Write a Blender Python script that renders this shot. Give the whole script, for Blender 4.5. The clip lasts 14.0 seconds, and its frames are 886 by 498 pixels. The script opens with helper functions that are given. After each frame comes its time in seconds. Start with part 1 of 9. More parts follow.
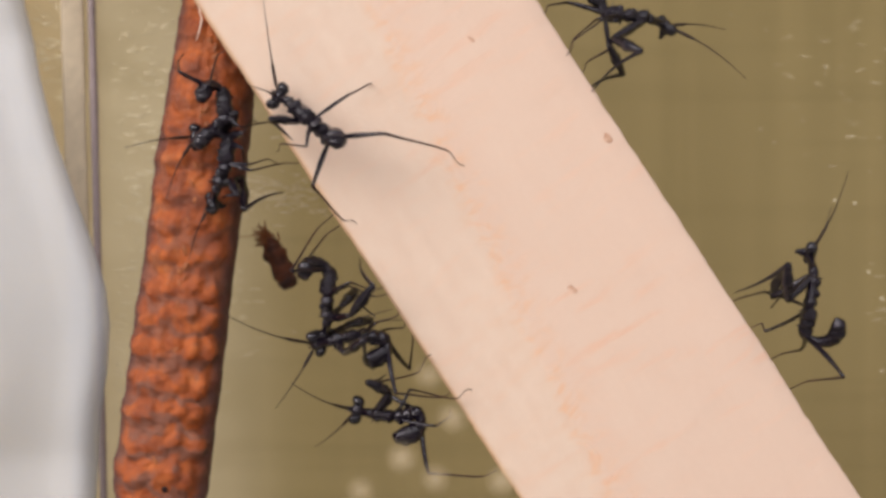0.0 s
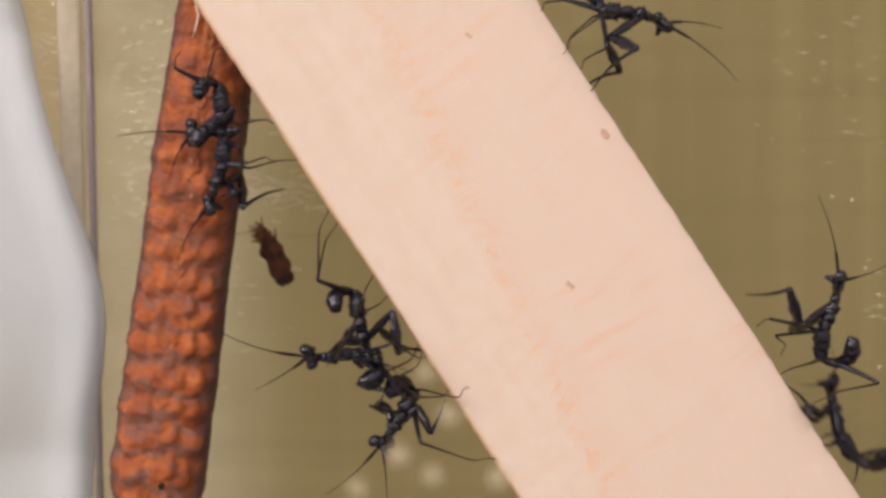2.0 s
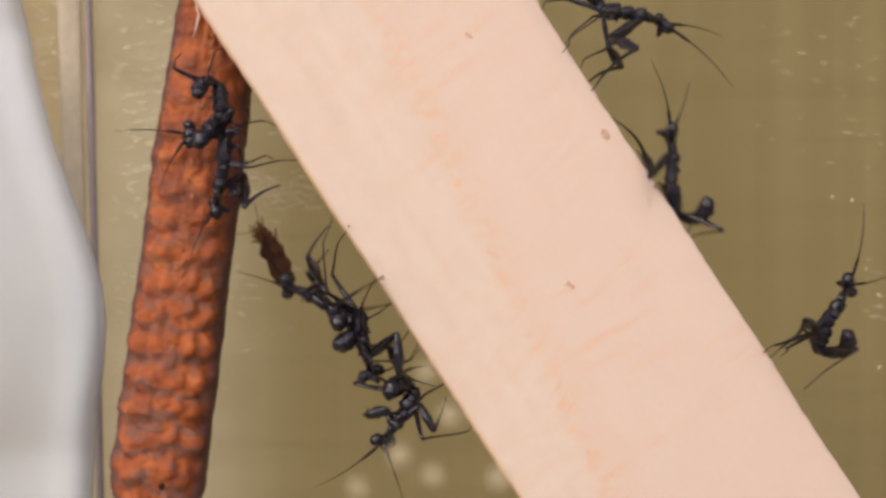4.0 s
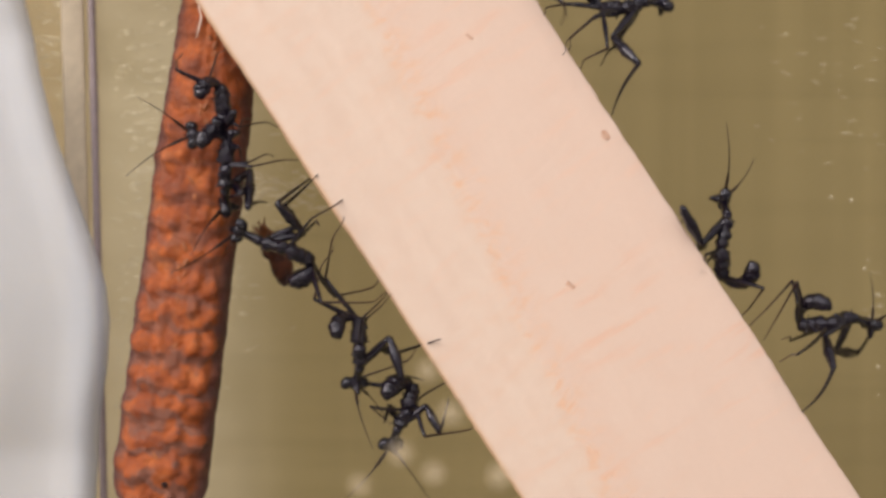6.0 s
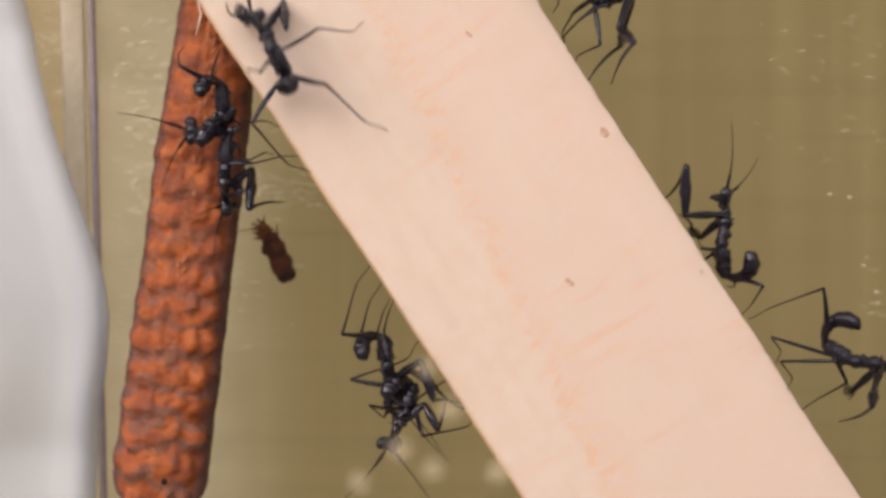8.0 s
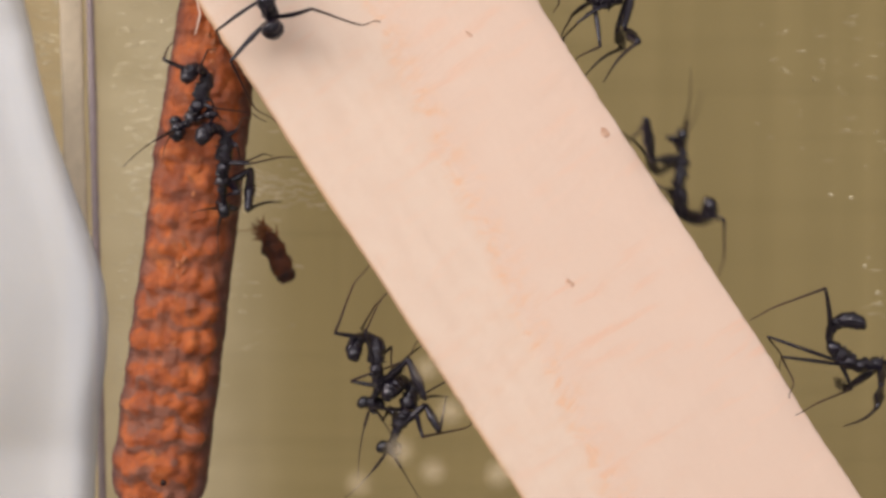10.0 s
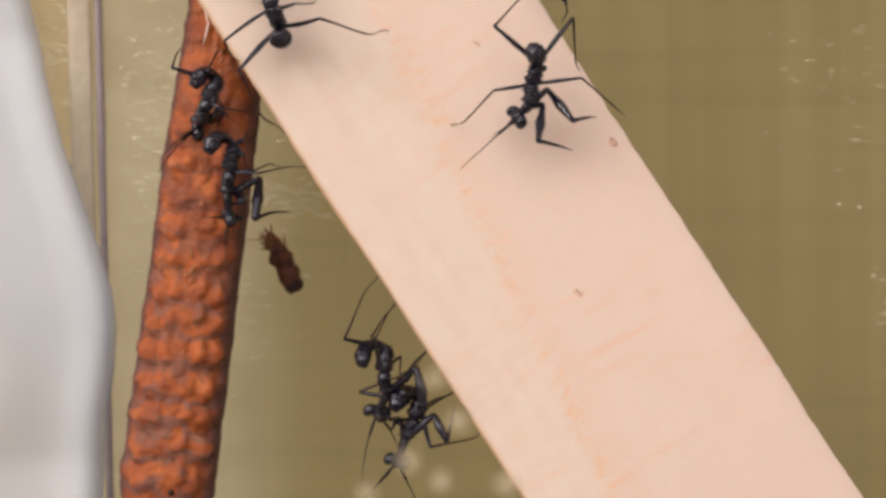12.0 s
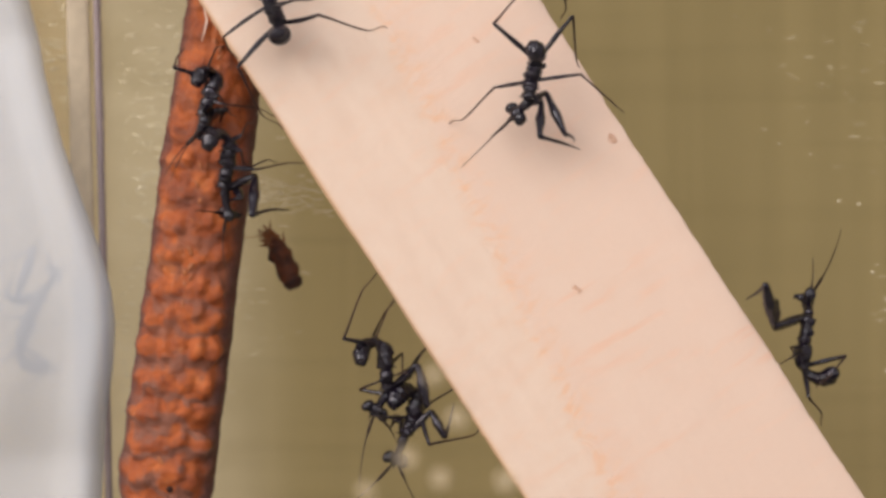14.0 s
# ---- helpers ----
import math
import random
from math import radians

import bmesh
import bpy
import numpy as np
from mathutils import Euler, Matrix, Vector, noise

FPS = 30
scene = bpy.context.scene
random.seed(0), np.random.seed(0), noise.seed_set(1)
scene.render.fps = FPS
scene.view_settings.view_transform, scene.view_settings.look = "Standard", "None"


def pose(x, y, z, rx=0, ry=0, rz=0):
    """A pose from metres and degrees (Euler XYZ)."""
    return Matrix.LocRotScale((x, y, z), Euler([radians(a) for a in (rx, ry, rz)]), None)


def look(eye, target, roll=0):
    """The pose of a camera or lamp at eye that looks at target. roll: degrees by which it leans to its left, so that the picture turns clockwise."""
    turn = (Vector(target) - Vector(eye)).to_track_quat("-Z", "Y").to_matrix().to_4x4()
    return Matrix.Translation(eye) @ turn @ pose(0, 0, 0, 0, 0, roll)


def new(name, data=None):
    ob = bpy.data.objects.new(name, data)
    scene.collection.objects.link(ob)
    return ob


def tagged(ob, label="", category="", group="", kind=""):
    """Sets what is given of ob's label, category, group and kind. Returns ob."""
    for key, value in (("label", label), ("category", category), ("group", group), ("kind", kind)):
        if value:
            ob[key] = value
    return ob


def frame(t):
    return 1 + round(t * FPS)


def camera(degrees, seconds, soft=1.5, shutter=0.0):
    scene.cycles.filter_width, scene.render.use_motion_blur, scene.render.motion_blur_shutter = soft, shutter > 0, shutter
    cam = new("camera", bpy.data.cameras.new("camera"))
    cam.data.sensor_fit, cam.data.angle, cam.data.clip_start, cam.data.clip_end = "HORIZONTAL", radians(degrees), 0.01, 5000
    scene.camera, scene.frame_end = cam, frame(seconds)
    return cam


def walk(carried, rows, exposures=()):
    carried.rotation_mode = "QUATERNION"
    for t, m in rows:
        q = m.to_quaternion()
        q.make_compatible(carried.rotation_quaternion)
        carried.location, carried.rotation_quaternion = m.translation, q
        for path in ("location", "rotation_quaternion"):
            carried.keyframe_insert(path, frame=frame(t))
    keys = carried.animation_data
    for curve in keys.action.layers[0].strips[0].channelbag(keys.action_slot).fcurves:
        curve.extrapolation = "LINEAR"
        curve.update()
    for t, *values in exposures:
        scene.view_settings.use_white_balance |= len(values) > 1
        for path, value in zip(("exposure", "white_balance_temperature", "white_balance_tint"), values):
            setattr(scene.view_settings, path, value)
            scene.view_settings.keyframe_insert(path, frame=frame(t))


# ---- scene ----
cam = camera(24.57, 14.0, soft=3.2, shutter=0.9)
cam.data.dof.use_dof, cam.data.dof.focus_distance, cam.data.dof.aperture_fstop = True, 0.120, 36


def gaze(d, x, z):
    return look((0, -d, 0), (x, 0, z))


walk(cam, [
    (0, gaze(0.12, 0.0, 0.0)),
    (0.5, gaze(0.11987, -0.000111, -9e-05)),
    (1, gaze(0.11994, -0.000198, -5.6e-05)),
    (1.5, gaze(0.11993, 7.8e-05, -0.000201)),
    (2, gaze(0.11985, 0.000181, -0.000216)),
    (2.5, gaze(0.11985, 0.000181, -0.000216)),
    (3, gaze(0.11985, 0.000181, -0.000216)),
    (5.5, gaze(0.12022, 0.000104, -0.00018)),
    (6, gaze(0.12063, 9.4e-05, -0.000207)),
    (6.5, gaze(0.12121, 0.000113, -0.000268)),
    (7, gaze(0.12186, 0.000138, -0.000274)),
    (7.5, gaze(0.12194, 9.5e-05, -0.000353)),
    (8, gaze(0.12081, 0.000144, -0.000385)),
    (10.5, gaze(0.12037, 0.000138, -0.000327)),
    (11, gaze(0.12031, 0.000147, -0.000224)),
    (11.5, gaze(0.12034, -4.6e-05, -1.4e-05)),
    (12, gaze(0.12029, -0.000336, 0.000223)),
    (12.5, gaze(0.12031, -6.4e-05, -7.3e-05)),
    (13, gaze(0.12035, 5.6e-05, -0.000174)),
    (13.5, gaze(0.12029, -4e-06, 5.2e-05)),
    (14, gaze(0.12022, -0.000276, 2.4e-05)),
], exposures=[(0, 0.03), (14, 0.05)])

# ---- world, sun ----
room = bpy.data.worlds.new("room_light")
room.use_nodes = True
sky = room.node_tree.nodes.new("ShaderNodeTexCoord")
height = room.node_tree.nodes.new("ShaderNodeSeparateXYZ")
tone = room.node_tree.nodes.new("ShaderNodeValToRGB")
rise = room.node_tree.nodes.new("ShaderNodeMapRange")
rise.inputs["From Min"].default_value, rise.inputs["From Max"].default_value = -1, 1
# a pale room: light ceiling and walls over a dimmer table
tone.color_ramp.elements[0].color = (0.645, 0.54, 0.485, 1)
tone.color_ramp.elements[1].color = (1.28, 1.11, 1.025, 1)
room.node_tree.links.new(sky.outputs["Generated"], height.inputs[0])
room.node_tree.links.new(height.outputs["Z"], rise.inputs["Value"])
room.node_tree.links.new(rise.outputs[0], tone.inputs["Fac"])
room.node_tree.links.new(tone.outputs["Color"], room.node_tree.nodes["Background"].inputs[0])
room.node_tree.nodes["Background"].inputs[1].default_value = 0.53
scene.world = room
# the lamp over the box, to its left and in front
lamp_data = bpy.data.lights.new("key_lamp", "AREA")
lamp_data.shape, lamp_data.size, lamp_data.energy, lamp_data.color = "DISK", 0.38, 2.50, (1.0, 0.865, 0.77)
lamp = new("key_lamp", lamp_data)
lamp.matrix_world = look((-0.47, -0.31, 0.28), (0, 0, 0))
# a soft area lamp added behind the camera to fill in the room's light
fill_data = bpy.data.lights.new("front_fill_light", "AREA")
fill_data.shape, fill_data.size, fill_data.size_y, fill_data.energy, fill_data.color = "RECTANGLE", 0.9, 0.7, 4.2, (1.0, 0.93, 0.90)
fill_lamp = new("front_fill_light", fill_data)
fill_lamp.matrix_world = look((-0.10, -0.70, 0.58), (0, 0, 0))

MM = 0.001


# ---- materials ----
def material(name, rough=0.6, metal=0.0, spec=0.5):
    m = bpy.data.materials.new(name)
    m.use_nodes = True
    nt = m.node_tree
    b = nt.nodes["Principled BSDF"]
    b.inputs["Roughness"].default_value = rough
    b.inputs["Metallic"].default_value = metal
    b.inputs["Specular IOR Level"].default_value = spec
    return m, nt, b


def noise_node(nt, scale, detail=4, stretch=(1, 1, 1), turn=(0, 0, 0), rough=0.55):
    co = nt.nodes.new("ShaderNodeTexCoord")
    mp = nt.nodes.new("ShaderNodeMapping")
    mp.inputs["Scale"].default_value = stretch
    mp.inputs["Rotation"].default_value = [radians(a) for a in turn]
    n = nt.nodes.new("ShaderNodeTexNoise")
    n.inputs["Scale"].default_value = scale
    n.inputs["Detail"].default_value = detail
    n.inputs["Roughness"].default_value = rough
    nt.links.new(co.outputs["Object"], mp.inputs["Vector"])
    nt.links.new(mp.outputs["Vector"], n.inputs["Vector"])
    return n.outputs["Fac"]


def ramp(nt, fac, stops):
    r = nt.nodes.new("ShaderNodeValToRGB")
    e = r.color_ramp.elements
    while len(e) < len(stops):
        e.new(0.5)
    for el, (p, c) in zip(e, stops):
        el.position, el.color = p, (*c, 1)
    nt.links.new(fac, r.inputs["Fac"])
    return r.outputs["Color"]


def mix(nt, fac, a, b, mode="MIX"):
    x = nt.nodes.new("ShaderNodeMix")
    x.data_type, x.blend_type = "RGBA", mode
    for sock, val in ((x.inputs[0], fac), (x.inputs[6], a), (x.inputs[7], b)):
        if isinstance(val, (int, float)):
            sock.default_value = val
        elif isinstance(val, tuple):
            sock.default_value = (*val, 1)
        else:
            nt.links.new(val, sock)
    return x.outputs[2]


def bump(nt, b, height, strength, dist):
    u = nt.nodes.new("ShaderNodeBump")
    u.inputs["Strength"].default_value, u.inputs["Distance"].default_value = strength, dist
    nt.links.new(height, u.inputs["Height"])
    nt.links.new(u.outputs["Normal"], b.inputs["Normal"])


def wood_material():
    m, nt, b = material("pale_birch_wood", 0.75, spec=0.25)
    grain = noise_node(nt, 900, 5, (1, 1, 0.06))
    blotch = noise_node(nt, 130, 3, (1, 1, 0.6))
    fleck = noise_node(nt, 520, 4, (0.35, 1, 1.6), (0, 35, 0), 0.65)
    zone = noise_node(nt, 160, 2, (1, 1, 0.5))
    col = ramp(nt, grain, [(0.3, (0.715, 0.58, 0.51)), (0.7, (0.785, 0.657, 0.588))])
    col = mix(nt, ramp(nt, blotch, [(0.35, (0, 0, 0)), (0.75, (0.55, 0.55, 0.55))]), col, (0.79, 0.645, 0.565))
    f = ramp(nt, fleck, [(0.50, (0, 0, 0)), (0.70, (1, 1, 1))])
    z = ramp(nt, zone, [(0.42, (0.04, 0.04, 0.04)), (0.66, (0.6, 0.6, 0.6))])
    col = mix(nt, mix(nt, 1.0, f, z, "MULTIPLY"), col, (0.76, 0.50, 0.36))
    pore = noise_node(nt, 1900, 4, (1, 1, 0.7), (0, 0, 0), 0.7)
    col = mix(nt, ramp(nt, pore, [(0.50, (0, 0, 0)), (0.72, (0.30, 0.30, 0.30))]), col, (0.72, 0.52, 0.415))
    felt = noise_node(nt, 760, 4, (1, 1, 0.8), (0, 20, 0), 0.6)
    col = mix(nt, ramp(nt, felt, [(0.40, (0.15, 0.15, 0.15)), (0.66, (0.7, 0.7, 0.7))]), col, (0.785, 0.672, 0.605))
    co = nt.nodes.new("ShaderNodeTexCoord")
    dot = nt.nodes.new("ShaderNodeVectorMath")
    dot.operation = "DOT_PRODUCT"
    dot.inputs[1].default_value = (1000, 0, -125)
    nt.links.new(co.outputs["Object"], dot.inputs[0])
    wob = nt.nodes.new("ShaderNodeMath")
    wob.operation = "MULTIPLY_ADD"
    wob.inputs[1].default_value = 1.6
    nt.links.new(noise_node(nt, 300, 5), wob.inputs[0])
    nt.links.new(dot.outputs["Value"], wob.inputs[2])
    span = nt.nodes.new("ShaderNodeMapRange")
    span.inputs["From Min"].default_value, span.inputs["From Max"].default_value = -12, 8
    nt.links.new(wob.outputs[0], span.inputs["Value"])
    side = ramp(nt, span.outputs[0], [(0.51, (0, 0, 0)), (0.565, (0.75, 0.75, 0.75)), (0.68, (0.5, 0.5, 0.5)), (0.95, (0.62, 0.62, 0.62))])
    col = mix(nt, side, col, (0.77, 0.608, 0.542))
    line = ramp(nt, span.outputs[0], [(0.50, (0, 0, 0)), (0.54, (1, 1, 1)), (0.565, (0.8, 0.8, 0.8)), (0.64, (0, 0, 0))])
    crumbs = ramp(nt, noise_node(nt, 1300, 6, (0.7, 1, 1.2), (0, 35, 0), 0.7), [(0.47, (0, 0, 0)), (0.62, (0.72, 0.72, 0.72))])
    col = mix(nt, mix(nt, 1.0, line, crumbs, "MULTIPLY"), col, (0.80, 0.50, 0.32))
    # torn fibres: short pinkish strokes that rise across the stick
    fibre = noise_node(nt, 620, 4, (0.30, 1, 1.9), (0, 4, 0), 0.6)
    patch = noise_node(nt, 150, 2, (1, 1, 0.6), (0, 60, 0))
    stroke = mix(nt, 1.0, ramp(nt, fibre, [(0.54, (0, 0, 0)), (0.66, (0.85, 0.85, 0.85))]), ramp(nt, patch, [(0.42, (0.12, 0.12, 0.12)), (0.66, (0.62, 0.62, 0.62))]), "MULTIPLY")
    col = mix(nt, stroke, col, (0.80, 0.51, 0.39))
    # a tan rim runs along the left edge
    sep = nt.nodes.new("ShaderNodeSeparateXYZ")
    nt.links.new(co.outputs["Object"], sep.inputs[0])
    rim = nt.nodes.new("ShaderNodeMapRange")
    rim.inputs["From Min"].default_value, rim.inputs["From Max"].default_value = -8.05 * MM, -8.35 * MM
    rim.inputs["To Max"].default_value = 0.75
    nt.links.new(sep.outputs["X"], rim.inputs["Value"])
    col = mix(nt, rim.outputs[0], col, (0.66, 0.43, 0.24))
    nt.links.new(col, b.inputs["Base Color"])
    tooth = noise_node(nt, 700, 6, (0.45, 1, 1.2), (0, 25, 0), 0.72)
    bump(nt, b, mix(nt, 0.35, mix(nt, 0.6, mix(nt, 0.5, grain, fibre), tooth), pore), 0.55, 0.00026)
    return m


def knot_material():
    m, nt, b = material("brown_wood_fleck", 0.8, spec=0.2)
    nt.links.new(ramp(nt, noise_node(nt, 2500), [(0.35, (0.50, 0.30, 0.22)), (0.65, (0.72, 0.52, 0.43))]), b.inputs["Base Color"])
    return m


def eggcase_material():
    m, nt, b = material("rust_brown_foam", 0.6, spec=0.3)
    big = noise_node(nt, 620, 4)
    fine = noise_node(nt, 2600, 5)
    col = ramp(nt, big, [(0.28, (0.20, 0.052, 0.026)), (0.45, (0.32, 0.080, 0.026)), (0.58, (0.43, 0.112, 0.030)), (0.76, (0.54, 0.175, 0.055))])
    col = mix(nt, ramp(nt, fine, [(0.45, (0, 0, 0)), (0.75, (0.50, 0.50, 0.50))]), col, (0.19, 0.078, 0.055))
    # greyish dust lies across the case in uneven bands
    co = nt.nodes.new("ShaderNodeTexCoord")
    wave = nt.nodes.new("ShaderNodeTexWave")
    wave.bands_direction = "Z"
    wave.inputs["Scale"].default_value = 163
    wave.inputs["Distortion"].default_value = 9.0
    wave.inputs["Detail"].default_value = 3.0
    wave.inputs["Detail Scale"].default_value = 2.5
    nt.links.new(co.outputs["Object"], wave.inputs["Vector"])
    dust = ramp(nt, wave.outputs["Fac"], [(0.05, (0.55, 0.55, 0.55)), (0.55, (0, 0, 0))])
    low = nt.nodes.new("ShaderNodeSeparateXYZ")
    nt.links.new(co.outputs["Object"], low.inputs[0])
    worn = nt.nodes.new("ShaderNodeMapRange")
    worn.inputs["From Min"].default_value, worn.inputs["From Max"].default_value = 24 * MM, 8 * MM
    worn.inputs["To Min"].default_value, worn.inputs["To Max"].default_value = 0.5, 1.5
    nt.links.new(low.outputs["Z"], worn.inputs["Value"])
    col = mix(nt, mix(nt, 1.0, dust, worn.outputs[0], "MULTIPLY"), col, (0.20, 0.095, 0.075))
    # shade on the turned-away sides is painted in as dark brown
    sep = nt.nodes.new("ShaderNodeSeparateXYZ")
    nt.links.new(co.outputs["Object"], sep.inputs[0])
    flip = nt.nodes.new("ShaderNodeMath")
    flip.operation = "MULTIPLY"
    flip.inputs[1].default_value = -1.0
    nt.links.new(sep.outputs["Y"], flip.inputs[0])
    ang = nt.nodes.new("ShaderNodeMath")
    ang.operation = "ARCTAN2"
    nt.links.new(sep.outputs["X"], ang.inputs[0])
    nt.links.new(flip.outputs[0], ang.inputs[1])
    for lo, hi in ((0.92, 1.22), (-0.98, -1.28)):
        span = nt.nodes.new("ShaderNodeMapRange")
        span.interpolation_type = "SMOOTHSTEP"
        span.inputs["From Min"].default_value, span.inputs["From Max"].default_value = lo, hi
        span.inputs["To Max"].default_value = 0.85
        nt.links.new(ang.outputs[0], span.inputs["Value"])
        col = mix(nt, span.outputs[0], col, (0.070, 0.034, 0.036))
    nt.links.new(col, b.inputs["Base Color"])
    flake = noise_node(nt, 1400, 6, (1, 1, 1.6), (0, 0, 0), 0.72)
    bump(nt, b, mix(nt, 0.5, mix(nt, 0.5, big, fine), flake), 0.7, 0.00030)
    return m


def seam_material():
    m, nt, b = material("pale_orange_seam", 0.55)
    nt.links.new(ramp(nt, noise_node(nt, 1300), [(0.3, (0.20, 0.06, 0.024)), (0.7, (0.46, 0.165, 0.06))]), b.inputs["Base Color"])
    return m


def chitin_material(name, dark, light, rough, tip=None, spec=0.3):
    m, nt, b = material(name, rough, spec=spec)
    b.inputs["Specular Tint"].default_value = (0.80, 0.84, 1.0, 1)
    n = noise_node(nt, 2200, 4)
    col = ramp(nt, n, [(0.35, dark), (0.7, light)])
    if tip:
        # thin outer ends of limbs are paler
        co = nt.nodes.new("ShaderNodeTexCoord")
        sep = nt.nodes.new("ShaderNodeSeparateXYZ")
        span = nt.nodes.new("ShaderNodeMapRange")
        span.interpolation_type = "SMOOTHSTEP"
        span.inputs["From Min"].default_value, span.inputs["From Max"].default_value = 0.9 * MM, 3.0 * MM
        nt.links.new(co.outputs["Object"], sep.inputs[0])
        nt.links.new(sep.outputs["Z"], span.inputs["Value"])
        col = mix(nt, span.outputs[0], col, tip)
    nt.links.new(col, b.inputs["Base Color"])
    bump(nt, b, noise_node(nt, 2800, 3), 0.10, 0.00008)
    return m


def wall_material(name, a, c, rough, lit_spans=()):
    m, nt, b = material(name, rough, spec=0.3)
    cloud = noise_node(nt, 45, 3)
    up = noise_node(nt, 420, 3, (1, 1, 0.02))
    flat = noise_node(nt, 800, 3, (0.03, 1, 1))
    col = ramp(nt, cloud, [(0.3, a), (0.7, c)])
    col = mix(nt, ramp(nt, up, [(0.45, (0, 0, 0)), (0.8, (0.30, 0.30, 0.30))]), col, tuple(x * 1.35 for x in c))
    col = mix(nt, ramp(nt, flat, [(0.5, (0, 0, 0)), (0.8, (0.26, 0.26, 0.26))]), col, tuple(x * 0.70 for x in a))
    # brighter light along x is painted in as paler plastic, with scuff mottling
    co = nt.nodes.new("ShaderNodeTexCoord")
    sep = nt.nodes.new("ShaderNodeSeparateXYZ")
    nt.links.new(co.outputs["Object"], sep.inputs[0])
    for lo, hi, amount in lit_spans:
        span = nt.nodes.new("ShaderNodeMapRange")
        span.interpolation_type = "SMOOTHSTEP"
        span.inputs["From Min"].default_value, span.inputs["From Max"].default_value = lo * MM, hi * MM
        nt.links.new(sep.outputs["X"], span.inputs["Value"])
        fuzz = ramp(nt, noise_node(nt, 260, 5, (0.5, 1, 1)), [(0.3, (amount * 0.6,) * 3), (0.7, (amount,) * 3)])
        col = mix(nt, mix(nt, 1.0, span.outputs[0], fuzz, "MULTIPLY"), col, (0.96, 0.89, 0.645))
    nt.links.new(col, b.inputs["Base Color"])
    bump(nt, b, mix(nt, 0.5, up, flat), 0.25, 0.0001)
    # thin plastic lets the room light through from behind
    thin = nt.nodes.new("ShaderNodeBsdfTranslucent")
    nt.links.new(col, thin.inputs["Color"])
    both = nt.nodes.new("ShaderNodeMixShader")
    both.inputs[0].default_value = 0.86
    nt.links.new(b.outputs[0], both.inputs[1])
    nt.links.new(thin.outputs[0], both.inputs[2])
    nt.links.new(both.outputs[0], nt.nodes["Material Output"].inputs["Surface"])
    return m


def clear_material():
    """The clear rear skin of the wall sheet."""
    m, nt, b = material("clear_rear_skin", 0.3)
    t = nt.nodes.new("ShaderNodeBsdfTransparent")
    t.inputs[0].default_value = (0.97, 0.97, 0.96, 1)
    nt.links.new(t.outputs[0], nt.nodes["Material Output"].inputs["Surface"])
    return m


def paper_material():
    m, nt, b = material("white_tissue_paper", 0.85, spec=0.2)
    nt.links.new(ramp(nt, noise_node(nt, 90, 3), [(0.3, (0.58, 0.655, 0.775)), (0.7, (0.67, 0.73, 0.83))]), b.inputs["Base Color"])
    b.inputs["Alpha"].default_value = 0.52
    return m


def pane_material():
    m, nt, b = material("clear_plastic_pane", 0.1)
    out = nt.nodes["Material Output"]
    clear = nt.nodes.new("ShaderNodeBsdfTransparent")
    clear.inputs[0].default_value = (0.99, 0.985, 0.97, 1)
    shine = nt.nodes.new("ShaderNodeBsdfGlossy")
    shine.inputs["Roughness"].default_value = 0.05
    fres = nt.nodes.new("ShaderNodeFresnel")
    fres.inputs["IOR"].default_value = 1.12
    sh = nt.nodes.new("ShaderNodeMixShader")
    nt.links.new(fres.outputs[0], sh.inputs[0])
    nt.links.new(clear.outputs[0], sh.inputs[1])
    nt.links.new(shine.outputs[0], sh.inputs[2])
    nt.links.new(sh.outputs[0], out.inputs["Surface"])
    return m


def plain(name, c, rough=0.6, alpha=1.0):
    m, nt, b = material(name, rough)
    d = tuple(x * 0.8 for x in c)
    nt.links.new(ramp(nt, noise_node(nt, 1500), [(0.3, d), (0.7, c)]), b.inputs["Base Color"])
    b.inputs["Alpha"].default_value = alpha
    return m


WOOD, KNOT = wood_material(), knot_material()
CASE, SEAM = eggcase_material(), seam_material()
BLACK = chitin_material("black_chitin", (0.003, 0.002, 0.006), (0.008, 0.005, 0.014), 0.10, None, 0.62)
BROWN = chitin_material("dark_brown_chitin", (0.012, 0.007, 0.008), (0.050, 0.022, 0.017), 0.42, (0.060, 0.031, 0.023))
FEELER = chitin_material("brown_black_feeler", (0.010, 0.006, 0.006), (0.035, 0.018, 0.014), 0.45)
EYE = chitin_material("glossy_black_eye", (0.004, 0.004, 0.008), (0.010, 0.009, 0.016), 0.08, None, 0.65)
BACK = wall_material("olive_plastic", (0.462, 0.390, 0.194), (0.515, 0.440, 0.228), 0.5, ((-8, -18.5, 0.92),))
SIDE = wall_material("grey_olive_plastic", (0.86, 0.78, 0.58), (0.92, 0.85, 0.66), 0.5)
CORNER = plain("violet_grey_seam", (0.33, 0.285, 0.32), 0.6)
FILLET = plain("brown_grey_seam", (0.56, 0.50, 0.40), 0.7)
PAPER, PANE = paper_material(), pane_material()
SPECK = plain("pale_gold_glint", (0.93, 0.88, 0.68), 0.25)
SPOT = plain("pale_dried_water", (0.72, 0.62, 0.44), 0.6, 0.30)
HUSK = chitin_material("brown_husk", (0.035, 0.012, 0.007), (0.15, 0.045, 0.017), 0.6)
HUSK_DARK = chitin_material("blackish_husk", (0.02, 0.008, 0.006), (0.07, 0.022, 0.012), 0.5)
FRAY = plain("amber_brown_fray", (0.24, 0.085, 0.028), 0.6)
THREAD = plain("amber_thread", (0.50, 0.28, 0.12), 0.5)
TABLE = plain("grey_table", (0.32, 0.29, 0.25), 0.6)


